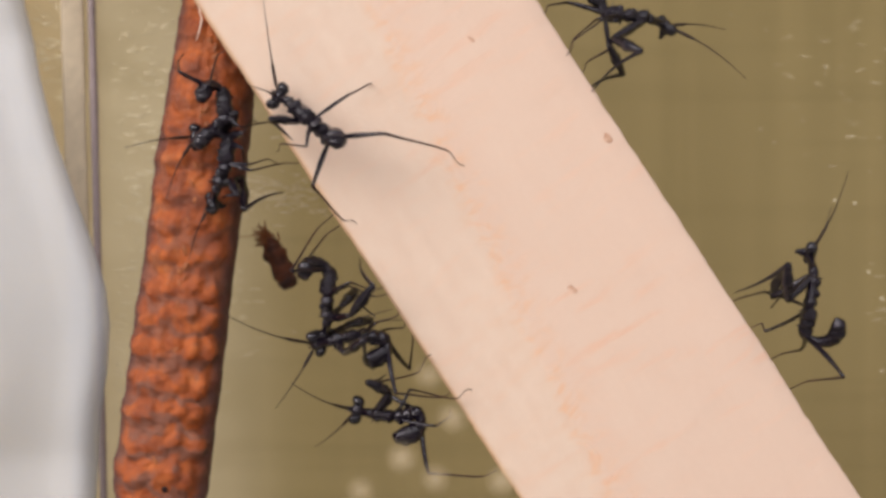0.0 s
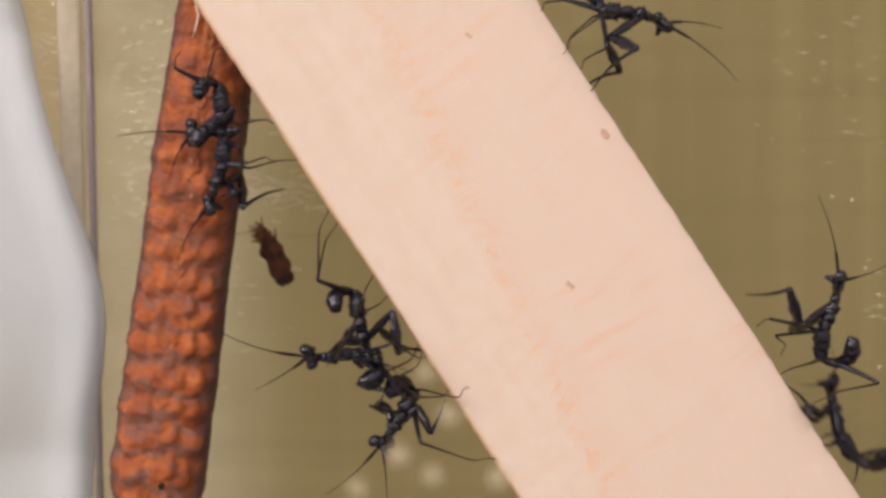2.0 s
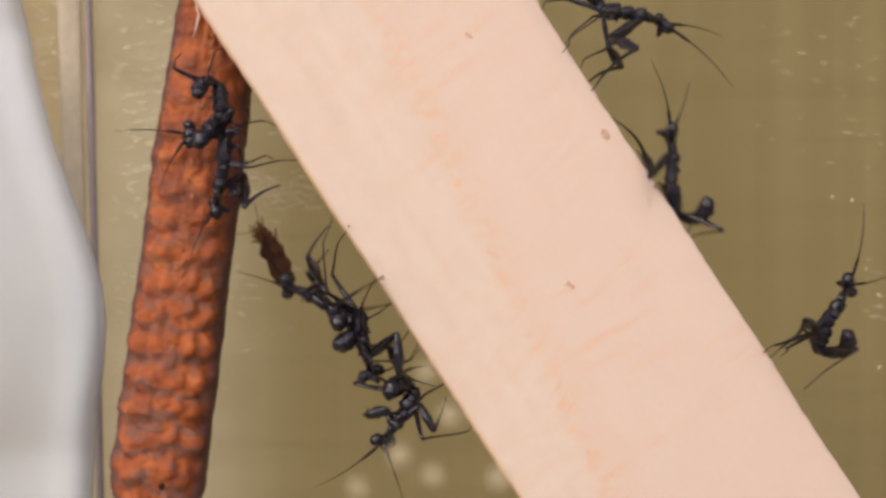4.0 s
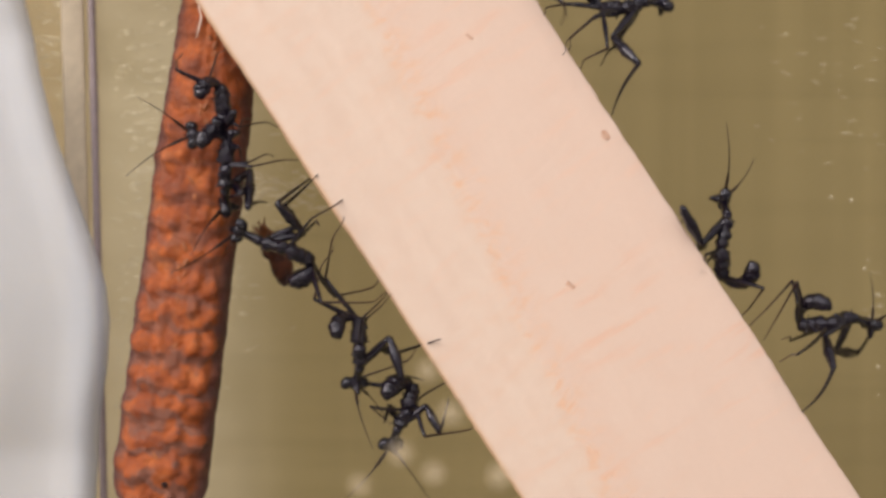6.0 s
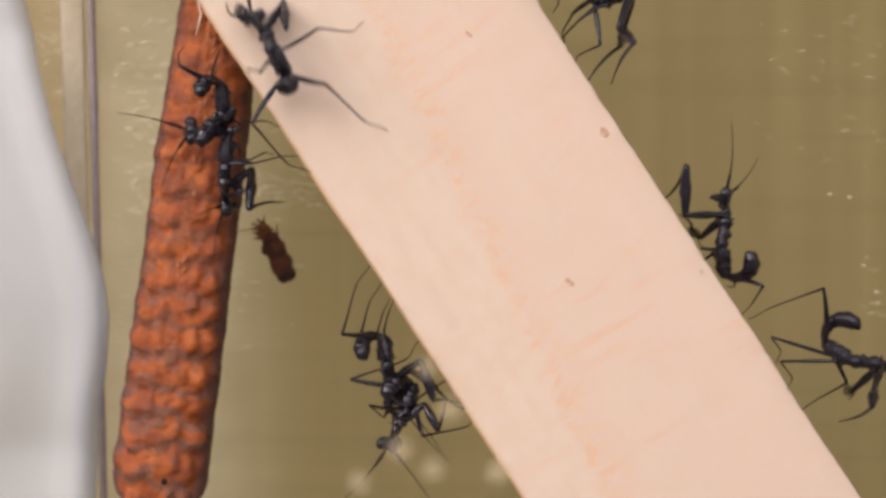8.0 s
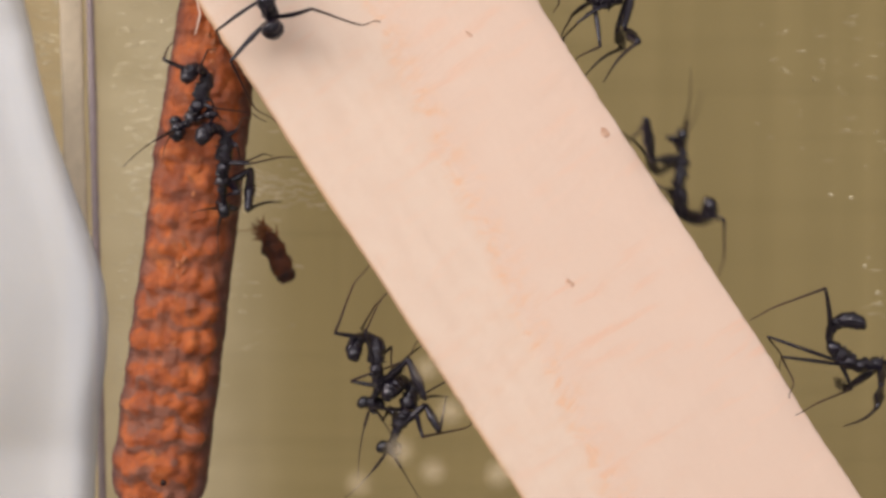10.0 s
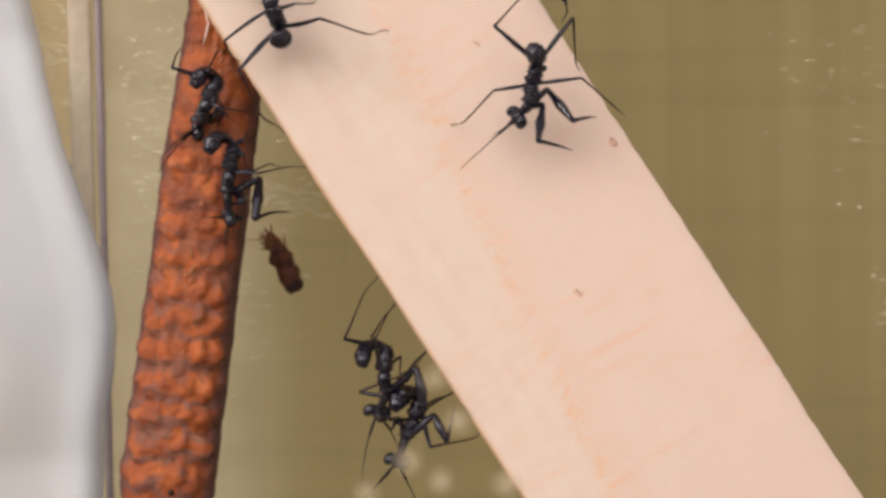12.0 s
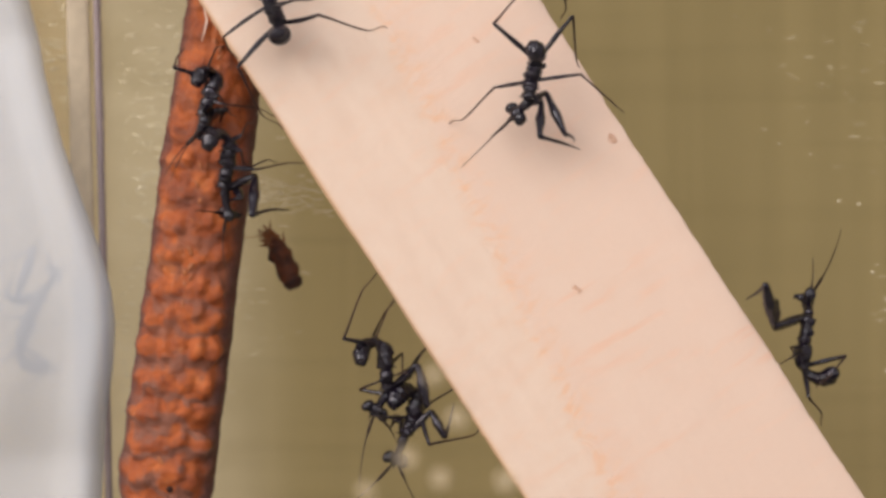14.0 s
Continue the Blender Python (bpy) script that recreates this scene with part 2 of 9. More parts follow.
# ---- mesh helpers ----
def part(name, bm, mat, parent=None, label="", smooth=True):
    me = bpy.data.meshes.new(name)
    bm.to_mesh(me)
    bm.free()
    if smooth:
        for p in me.polygons:
            p.use_smooth = True
    me.materials.append(mat)
    ob = new(name, me)
    ob.parent = parent
    return tagged(ob, label)


def loft(rings, closed_ends=True):
    """A skin over rings of points, all of one count."""
    bm = bmesh.new()
    vs = [[bm.verts.new(p) for p in r] for r in rings]
    n = len(vs[0])
    for a, b in zip(vs, vs[1:]):
        for i in range(n):
            bm.faces.new((a[i], a[(i + 1) % n], b[(i + 1) % n], b[i]))
    if closed_ends:
        bm.faces.new(vs[0][::-1])
        bm.faces.new(vs[-1])
    bmesh.ops.recalc_face_normals(bm, faces=bm.faces)
    return bm


def tube(stations, sides=10, flat=1.0, rough=0.0):
    """A limb along z from stations (z, radius, sideways x), in millimetres; flat narrows it in y."""
    rings = []
    for z, r, dx in stations:
        ring = []
        for i in range(sides):
            a = 2 * math.pi * i / sides
            k = 1 + (rough * noise.noise((z * 3.1 + 7, math.cos(a) * 1.7, math.sin(a) * 1.7)) if rough else 0)
            ring.append(((dx + r * k * math.cos(a)) * MM, r * k * flat * math.sin(a) * MM, z * MM))
        rings.append(ring)
    return loft(rings)


def blob(bm, centre, radii, turn=None, u=12, v=8):
    """Adds an ellipsoid, in millimetres."""
    m = Matrix.Translation([c * MM for c in centre]) @ (turn or Matrix()) @ Matrix.Diagonal((radii[0] * MM, radii[1] * MM, radii[2] * MM, 1))
    bmesh.ops.create_uvsphere(bm, u_segments=u, v_segments=v, radius=1, matrix=m)


def spike(bm, base, tip, r):
    b, t = Vector(base) * MM, Vector(tip) * MM
    m = Matrix.Translation((b + t) / 2) @ (t - b).to_track_quat("Z", "Y").to_matrix().to_4x4()
    bmesh.ops.create_cone(bm, segments=6, radius1=r * MM, radius2=r * 0.1 * MM, depth=(t - b).length, matrix=m, cap_ends=True)


def slab(x0, x1, y0, y1, z0, z1):
    bm = bmesh.new()
    m = Matrix.Translation(((x0 + x1) / 2 * MM, (y0 + y1) / 2 * MM, (z0 + z1) / 2 * MM)) @ Matrix.Diagonal(((x1 - x0) * MM, (y1 - y0) * MM, (z1 - z0) * MM, 1))
    bmesh.ops.create_cube(bm, size=1, matrix=m)
    return bm


# ---- the container ----
FLOOR = -52.0
BACK_Y = 12.0


def container():
    tagged(part("floor", slab(-160, 160, -260, 120, FLOOR - 8, FLOOR), TABLE, smooth=False), "grey plastic floor of the rearing box", "floor", kind="structure")
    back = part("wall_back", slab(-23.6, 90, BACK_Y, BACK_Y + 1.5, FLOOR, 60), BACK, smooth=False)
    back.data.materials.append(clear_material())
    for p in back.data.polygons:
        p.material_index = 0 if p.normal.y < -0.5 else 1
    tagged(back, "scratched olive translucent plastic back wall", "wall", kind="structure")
    bm = bmesh.new()
    pts = [(-23.6, BACK_Y + 1.5), (-23.6, BACK_Y - 0.2), (-36.0, BACK_Y + 1.2), (-36.5, BACK_Y + 2.7), (-25.2, BACK_Y + 1.5)]
    low = [bm.verts.new((x * MM, y * MM, FLOOR * MM)) for x, y in pts]
    top = [bm.verts.new((x * MM, y * MM, 60 * MM)) for x, y in pts]
    for i in range(5):
        bm.faces.new((low[i], low[(i + 1) % 5], top[(i + 1) % 5], top[i]))
    bm.faces.new(low[::-1])
    bm.faces.new(top)
    bmesh.ops.recalc_face_normals(bm, faces=bm.faces)
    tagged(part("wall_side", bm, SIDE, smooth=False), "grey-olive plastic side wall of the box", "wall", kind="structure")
    # the moulded corner between the two walls leans a little
    st = [(FLOOR + 1 + i * 4.0, 0.26 + 0.05 * noise.noise((i * 0.7, 3, 1)), 0.0) for i in range(28)]
    ob = part("corner_trim", tube(st, 10), CORNER)
    ob.matrix_world = pose(-22.35 * MM, (BACK_Y - 0.4) * MM, 0, 0, -1.4, 0)
    tagged(ob, "dark violet-grey moulded corner seam of the box", "corner seam", kind="structure")
    st = [(FLOOR + 1 + i * 4.0, 0.75 + 0.1 * noise.noise((i * 0.5, 9, 1)), 0.0) for i in range(28)]
    ob = part("corner_trim", tube(st, 12, 0.12), FILLET)
    ob.matrix_world = pose(-23.6 * MM, (BACK_Y - 0.5) * MM, 0, 0, -1.4, 0)
    tagged(ob, "brownish rounded fillet beside the corner seam", "corner seam", kind="structure")


def front_pane():
    pane = part("front_pane", slab(-70, 90, -41.0, -40.0, FLOOR, 60), PANE, smooth=False)
    pane.visible_shadow = False
    tagged(pane, "clear plastic front pane with dried water spots", "pane", kind="structure")
    rng = random.Random(5)
    for x, z, r in SPOTS:
        bm = bmesh.new()
        blob(bm, (0, 0, 0), (r, 0.06, r * 0.93), u=18, v=8)
        for v in bm.verts:
            k = 1 + 0.10 * noise.noise((v.co.x * 3000 + x, v.co.z * 3000, 2))
            v.co.x, v.co.z = v.co.x * k, v.co.z * k
        ob = part("water_spot", bm, SPOT, pane, "pale dried water spot")
        ob.matrix_basis = pose(x * MM, -41.05 * MM, z * MM, 0, rng.uniform(0, 90), 0)
        ob.visible_shadow = False


SPOTS = [(0.35, -6.55, 0.42), (-1.6, -8.1, 0.42), (-3.2, -9.4, 0.36), (-0.3, -8.9, 0.38), (2.25, -9.0, 0.42), (-0.55, -4.9, 0.36)]


def wall_flecks():
    """Glints of scratches and dust on the back wall, painted as pale flecks in loose patches."""
    rng = random.Random(11)
    bm = bmesh.new()
    patches = [(-18.5, 3.5, 2.2, 5.0, 46), (-19.2, 11.0, 1.6, 3.0, 18), (-10.3, 3.4, 2.2, 0.8, 16), (-20.6, -9, 0.5, 3.5, 9), (26.0, 9.5, 2.0, 2.5, 16), (25.0, 13.2, 3.0, 1.2, 8), (28.3, -4.2, 0.4, 3.0, 6), (-16.0, 6.0, 1.5, 5.0, 26), (-12.5, -1.0, 2.0, 5.0, 8), (-25.4, 12.5, 0.8, 2.6, 22), (-11.2, 3.6, 1.6, 0.5, 14), (-18.0, -2.0, 1.2, 3.0, 16)]
    for cx, cz, sx, sz, n in patches:
        for _ in range(6 * n if cx < 0 else 2 * n):
            x, z = rng.gauss(cx, sx), rng.gauss(cz, sz)
            if -24.2 < x < -21.3:
                continue
            deep = BACK_Y - 0.03 if x > -22 else BACK_Y - 0.25 + (-23.6 - x) * 0.113
            ln, w = rng.uniform(0.06, 0.55), rng.uniform(0.012, 0.05 if cx < 0 else 0.03)
            blob(bm, (x, deep, z), (ln, 0.05, w), Matrix.Rotation(rng.gauss(0, 0.14), 4, "Y"), 6, 4)
    for x, z in ((25.4, 3.15), (26.7, 2.95), (28.5, -7.9), (28.45, -3.2), (27.6, -1.5)):
        blob(bm, (x, BACK_Y - 0.03, z), (0.13, 0.08, 0.09), None, 8, 6)
    tagged(part("scratch_glints", bm, SPECK), "tiny pale gold flecks painted as glints of scratches and dust on plastic", "scratches", kind="stuff")


def paper_sheet():
    """A curled white sheet standing against the side wall; its edge bulges out half way down."""
    prof = [(34, -30.4), (24, -29.0), (15.6, -27.0), (11.0, -25.8), (6.8, -24.4), (3.2, -23.0), (0.4, -21.9), (-2.4, -21.0), (-4.6, -20.75), (-7.4, -20.95), (-9.9, -21.4), (-12.7, -21.7), (-15.6, -21.9), (-30, -22.2), (FLOOR + 0.1, -22.6)]

    def edge(z):
        for (za, xa), (zb, xb) in zip(prof, prof[1:]):
            if zb <= z <= za:
                k = (za - z) / (za - zb)
                return xa + (xb - xa) * k
        return prof[0][1]
    bm = bmesh.new()
    rows = []
    nz, nu = 120, 40
    for i in range(nz + 1):
        z = FLOOR + 0.1 + (34 - FLOOR - 0.1) * i / nz
        e = edge(z)
        row = []
        for j in range(nu + 1):
            u = j / nu * 8.0
            # rolled lip: a soft ridge, then the last millimetre curls away
            curl = 0.5 * math.exp(-u / 0.25) - 0.65 * math.exp(-((u - 0.9) / 1.2) ** 2)
            x = e - u
            lean = 0.018 * (z + 3) ** 2 if -24 < z < 21 else 5.3 + 0.15 * (abs(z + 1.5) - 22.5)
            if z > 0:
                lean = min(lean, 4.9)
            else:
                lean = min(lean, 1.8)
            y = 6.1 + lean + curl + 0.16 * math.sin(u * 0.75 + z * 0.05) * min(1, u / 3) + 0.22 * noise.noise((u * 0.25, z * 0.12, 4))
            row.append(bm.verts.new((x * MM, y * MM, z * MM)))
        rows.append(row)
    for a, b in zip(rows, rows[1:]):
        for j in range(nu):
            bm.faces.new((a[j], a[j + 1], b[j + 1], b[j]))
    ob = part("paper_sheet", bm, PAPER)
    thick = ob.modifiers.new("thickness", "SOLIDIFY")
    thick.thickness = 0.12 * MM
    tagged(ob, "curled sheet of thin white translucent paper standing beside the wall", "paper sheet")


# ---- the stick ----
STICK = pose(4.93 * MM, 0, 0, 0, -33.2, 0)


def craft_stick():
    """A flat birch stick 17 mm wide and 1.7 mm thick, with softly broken edges and round ends."""
    half, thick, lo, hi = 8.43, 1.7, -61.5, 75.0
    rings = []
    n = 420
    for i in range(n + 1):
        z = lo + (hi - lo) * i / n
        end = min(z - lo, hi - z)
        w = half if end > 8 else math.sqrt(max(0.02, 1 - ((8 - end) / 8) ** 2)) * half
        left = -w + 0.10 * noise.noise((z * 0.16, 1, 0)) + 0.05 * noise.noise((z * 0.9, 1, 5)) + 0.05 * noise.noise((z * 3.1, 4, 5))
        right = w + 0.07 + 0.16 * noise.noise((z * 0.13, 2, 0)) + 0.06 * noise.noise((z * 0.8, 2, 5)) + 0.06 * noise.noise((z * 2.8, 6, 5))
        ring = []
        front = [(left, 1.1), (left + 0.02, 0.55), (left + 0.10, 0.18), (left + 0.28, 0.04)]
        front += [(left + 0.28 + (right - left - 0.6) * k / 16, 0.0) for k in range(1, 16)]
        front += [(right - 0.14, 0.02), (right - 0.06, 0.08), (right - 0.01, 0.28), (right, 1.1)]
        back = [(right - 0.1, 1.5), (right - 0.4, thick), (left + 0.4, thick), (left + 0.1, 1.5)]
        for x, y in front + back:
            ring.append((x * MM, (y + 0.035 * noise.noise((x * 0.6, z * 0.25, 8))) * MM, z * MM))
        rings.append(ring)
    stick = part("craft_stick", loft(rings), WOOD)
    stick.matrix_world = STICK
    tagged(stick, "pale birch wood craft stick leaning across the box", "stick")
    inv = STICK.inverted()
    # small brown flecks in the face
    for x, z, a, b in KNOTS:
        bm = bmesh.new()
        blob(bm, (0, 0.012, 0), (a, 0.03, b), u=16, v=6)
        for v in bm.verts:
            k = 1 + 0.8 * noise.noise((v.co.x * 5000 + x, v.co.z * 5000 + z, 1))
            v.co.x, v.co.z = v.co.x * k, v.co.z * k
        ob = part("wood_fleck", bm, KNOT, stick)
        ob.matrix_basis = inv @ pose(x * MM, 0.0, z * MM, 0, 35, 0)
    # a pale splinter that hangs off the edge over the egg case
    st = [(-0.85, 0.03, -0.20), (-0.3, 0.055, -0.05), (0.3, 0.06, 0.06), (0.48, 0.055, 0.07), (0.75, 0.05, -0.04), (1.15, 0.03, -0.10)]
    ob = part("splinter", tube(st, 6), WOOD, stick)
    ob.matrix_basis = inv @ pose(-14.33 * MM, 0.1 * MM, 13.15 * MM, 0, 2, 0)


KNOTS = [(7.70, -2.40, 0.46, 0.20), (1.70, 12.35, 0.40, 0.15), (9.70, 6.50, 0.42, 0.30)]


# ---- the egg case ----
def side_on(a):
    """0 on the front of the case, 1 on its smooth sides."""
    k = min(1.0, max(0.0, (a - 52) / 26))
    return k * k * (3 - 2 * k)


def egg_case():
    """A long foam egg case: cross rows of swollen cells on both sides of a beaded seam."""
    case = tagged(new("egg_case"), "rust-brown ridged mantis egg case hanging beside the stick", "egg case")
    top, bottom = Vector((-13.02, 4.75, 19.0)), Vector((-17.55, 4.75, -16.4))
    axis = top - bottom
    length = axis.length
    zdir = axis.normalized()
    ydir = Vector((0, 1, 0))
    xdir = ydir.cross(zdir)
    m = Matrix((xdir, ydir, zdir)).transposed().to_4x4()
    m.translation = bottom * MM
    case.matrix_world = m
    pitch = 1.93
    n, sides = 430, 120
    rings = []
    for i in range(n + 1):
        s = length * i / n
        end = min(1, s / 2.6)
        r = 2.70 * (0.45 + 0.55 * math.sqrt(max(0, 1 - (1 - end) ** 2)))
        if s > 22:
            r *= 1 - 0.25 * ((s - 22) / (length - 22)) ** 1.3
        r *= 1 + 0.02 * noise.noise((s * 0.3, 0, 0)) + 0.065 * max(0.0, 1 - s / 16)
        ring = []
        for j in range(sides):
            a = 2 * math.pi * j / sides
            # angle from the front, positive to the right
            f = math.degrees(math.atan2(math.cos(a), -math.sin(a)))
            h = 0.0
            af = abs(f)
            smooth_top = 1 - 0.45 * min(1.0, max(0.0, (s - 20) / 8))
            for c, (fc, wide, tall, amp, off) in enumerate(CELLS):
                ph = off + (0.22 if f > 0 else 0.0) + 0.004 * af + 0.16 * noise.noise((s * 0.45, f * 0.03, 11))
                row = math.floor(s / pitch - ph + 0.5)
                jig = 1.9 * noise.noise((row * 3.7, c * 5.1 + (9 if f > 0 else 0), 2))
                jag = 1.9 * noise.noise((row * 2.3 + 40, c * 3.3 + (9 if f > 0 else 0), 6))
                ds = s - (row + ph) * pitch - 0.20 * jag
                # each cell swells downwards and overhangs the one below
                ds *= 1.25 if ds < 0 else 0.92
                d2 = (ds / (tall * (1 + 0.2 * jig))) ** 2 + ((af - fc - 5.5 * jig) / (wide * (1 + 0.18 * jag))) ** 2
                h += smooth_top * amp * (1 + 0.5 * jig) * math.exp(-d2 ** 1.4 * 0.75)
            h += 0.13 * noise.noise((s * 0.9, math.cos(a) * 2.0, math.sin(a) * 2.0)) + 0.10 * noise.noise((s * 2.8, math.cos(a) * 6.5, math.sin(a) * 6.5)) + 0.05 * noise.noise((s * 7.0, math.cos(a) * 16, math.sin(a) * 16))
            h -= 0.10 * math.exp(-((af - 13) / 5) ** 2)
            rr = r * 0.92 + h * (1 - 0.45 * side_on(af)) + 0.30 * side_on(af)
            ring.append((rr * math.cos(a) * MM, rr * 0.92 * math.sin(a) * MM, s * MM))
        rings.append(ring)
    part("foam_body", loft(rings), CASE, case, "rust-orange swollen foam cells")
    bm = bmesh.new()
    rng = random.Random(3)
    s = 1.2
    while s < length - 0.5:
        r = 2.70 * (0.45 + 0.55 * math.sqrt(max(0, 1 - (1 - min(1, s / 2.6)) ** 2)))
        if s > 22:
            r *= 1 - 0.25 * ((s - 22) / (length - 22)) ** 1.3
        for side in (-1, 1):
            blob(bm, (side * (0.16 + rng.uniform(-0.09, 0.09)), -r * rng.uniform(0.76, 0.825), s + side * 0.22 + rng.uniform(-0.15, 0.15)), (rng.uniform(0.11, 0.20), 0.16, rng.uniform(0.2, 0.42)), Matrix.Rotation(side * rng.uniform(0.1, 0.7), 4, "Y"), 8, 6)
        s += rng.uniform(0.55, 0.75)
    part("seam", bm, SEAM, case, "paler orange beaded seam of hatching scales")
    # a hole torn near the lower end
    bm = bmesh.new()
    blob(bm, (0.55, -2.28, 2.0), (0.22, 0.14, 0.2), u=10, v=8)
    part("hole", bm, HUSK_DARK, case, "dark torn hole")


CELLS = [(18, 8.0, 0.52, 0.34, 0.20), (41, 11.0, 0.64, 0.50, 0.0), (66, 8.5, 0.58, 0.28, 0.12)]


def shed_skin():
    skin = tagged(new("shed_skin"), "crumpled brown shed skin hanging by threads", "shed skin")
    st = []
    for i in range(15):
        k = i / 14
        st.append((-1.95 + 3.7 * k, 0.50 * math.sin(math.pi * min(1, 0.14 + k * 0.9)) ** 0.6 + 0.05 + 0.2 * noise.noise((k * 6, 1, 1)), 0.10 * noise.noise((k * 4, 5, 1))))
    part("husk", tube(st, 14, 0.8, 0.3), HUSK, skin, "crumpled red-brown husk")
    bm = bmesh.new()
    blob(bm, (0, 0, -1.6), (0.50, 0.42, 0.55), u=14, v=10)
    for v in bm.verts:
        v.co *= 1 + 0.12 * noise.noise(v.co * 3000)
    part("tip", bm, HUSK_DARK, skin, "darker rounded tip")
    rng = random.Random(8)
    for i in range(24):
        a = rng.uniform(-0.6, 0.6)
        st = [(0, 0.12, 0), (0.4, 0.07, 0.04), (0.9, 0.015, a * 0.4)]
        ob = part("frayed_strand", tube(st, 6), FRAY, skin)
        ob.matrix_basis = pose(rng.uniform(-0.3, 0.3) * MM, rng.uniform(-0.2, 0.2) * MM, rng.uniform(0.5, 1.5) * MM, rng.uniform(-30, 30), rng.uniform(-60, 25), 0)
    st = [(0, 0.03, 0), (0.7, 0.025, 0.14), (1.4, 0.025, 0.1), (2.2, 0.03, 0)]
    ob = part("thread", tube(st, 6), THREAD, skin)
    ob.matrix_basis = pose(-0.1 * MM, 0, 1.3 * MM, 0, -62, 0)
    skin.matrix_world = pose(-10.46 * MM, 8.0 * MM, -0.51 * MM, 0, -24, 0) @ Matrix.Diagonal((1.3, 1.2, 1.04, 1))


# ---- mantis nymphs ----


def frame_of(z, ref):
    """A turn whose z axis is z and whose x axis leans to ref."""
    z = z.normalized()
    x = ref - z * ref.dot(z)
    if x.length < 1e-4:
        x = z.orthogonal()
    x.normalize()
    return Matrix((x, z.cross(x), z)).transposed()


def limb(L, r0, r1, r2, bow=0.0, n=10, hook=0.0, flat=1.0, rough=0.15):
    st = []
    for i in range(n + 1):
        k = i / n
        r = r0 + (r1 - r0) * k * 2 if k < 0.5 else r1 + (r2 - r1) * (k - 0.5) * 2
        st.append((L * k, r, bow * L * math.sin(math.pi * k) + hook * L * max(0, k - 0.72) ** 2 * 4 * (1 - k) * 4))
    return tube(st, 8, flat, rough)


def shin(L, r0, r1, r2, kink):
    """A thin shin with its tarsus set at an angle, drawn out to a fine claw."""
    st = []
    for i in range(19):
        k = i / 18
        r = r0 + (r1 - r0) * min(1, k / 0.4) if k < 0.62 else r1 * (0.95 if k < 0.68 else 0.72) + (r2 - r1 * 0.72) * max(0, k - 0.68) / 0.32
        bend = k / 0.64 if k < 0.64 else (1 - k) / 0.36
        sway = 0.35 * math.sin(math.pi * 2 * max(0, k - 0.64) / 0.36)
        st.append((L * k, r, -kink * L * (bend * bend * (3 - 2 * bend) * 0.5 + bend * 0.5 + sway * 0.5)))
    return tube(st, 8, 1.0, 0.12)


def fill(st, n=26):
    """More stations between the given ones."""
    zs = [p[0] for p in st]
    out = []
    for i in range(n + 1):
        z = zs[0] + (zs[-1] - zs[0]) * i / n
        out.append((z, float(np.interp(z, zs, [p[1] for p in st])), float(np.interp(z, zs, [p[2] for p in st]))))
    return out


def curl(pts, sides):
    """A curled tube through (x, z, heading, radius), in millimetres."""
    rings = []
    for x, z, a, r in pts:
        ring = []
        for i in range(sides):
            w = 2 * math.pi * i / sides
            o = r * math.cos(w)
            ring.append(((x + o * math.cos(a)) * MM, r * 1.08 * math.sin(w) * MM, (z + o * math.sin(a)) * MM))
        rings.append(ring)
    return loft(rings)


def knobs(bm, n, r, count, seed):
    """Warts and short spines on a trunk piece n long, about r thick."""
    rng = random.Random(seed)
    for _ in range(count):
        a, z = rng.uniform(0, 2 * math.pi), rng.uniform(0.12, 0.92) * n
        c, s = math.cos(a), math.sin(a)
        if rng.random() < 0.6:
            k = rng.uniform(0.12, 0.20)
            blob(bm, (c * r, s * r * 1.05, z), (k, k, k * 1.2), None, 7, 5)
        else:
            o = rng.uniform(1.35, 1.8)
            spike(bm, (c * r * 0.8, s * r * 0.8, z), (c * r * o, s * r * o, z + rng.uniform(-0.1, 0.15)), 0.09)


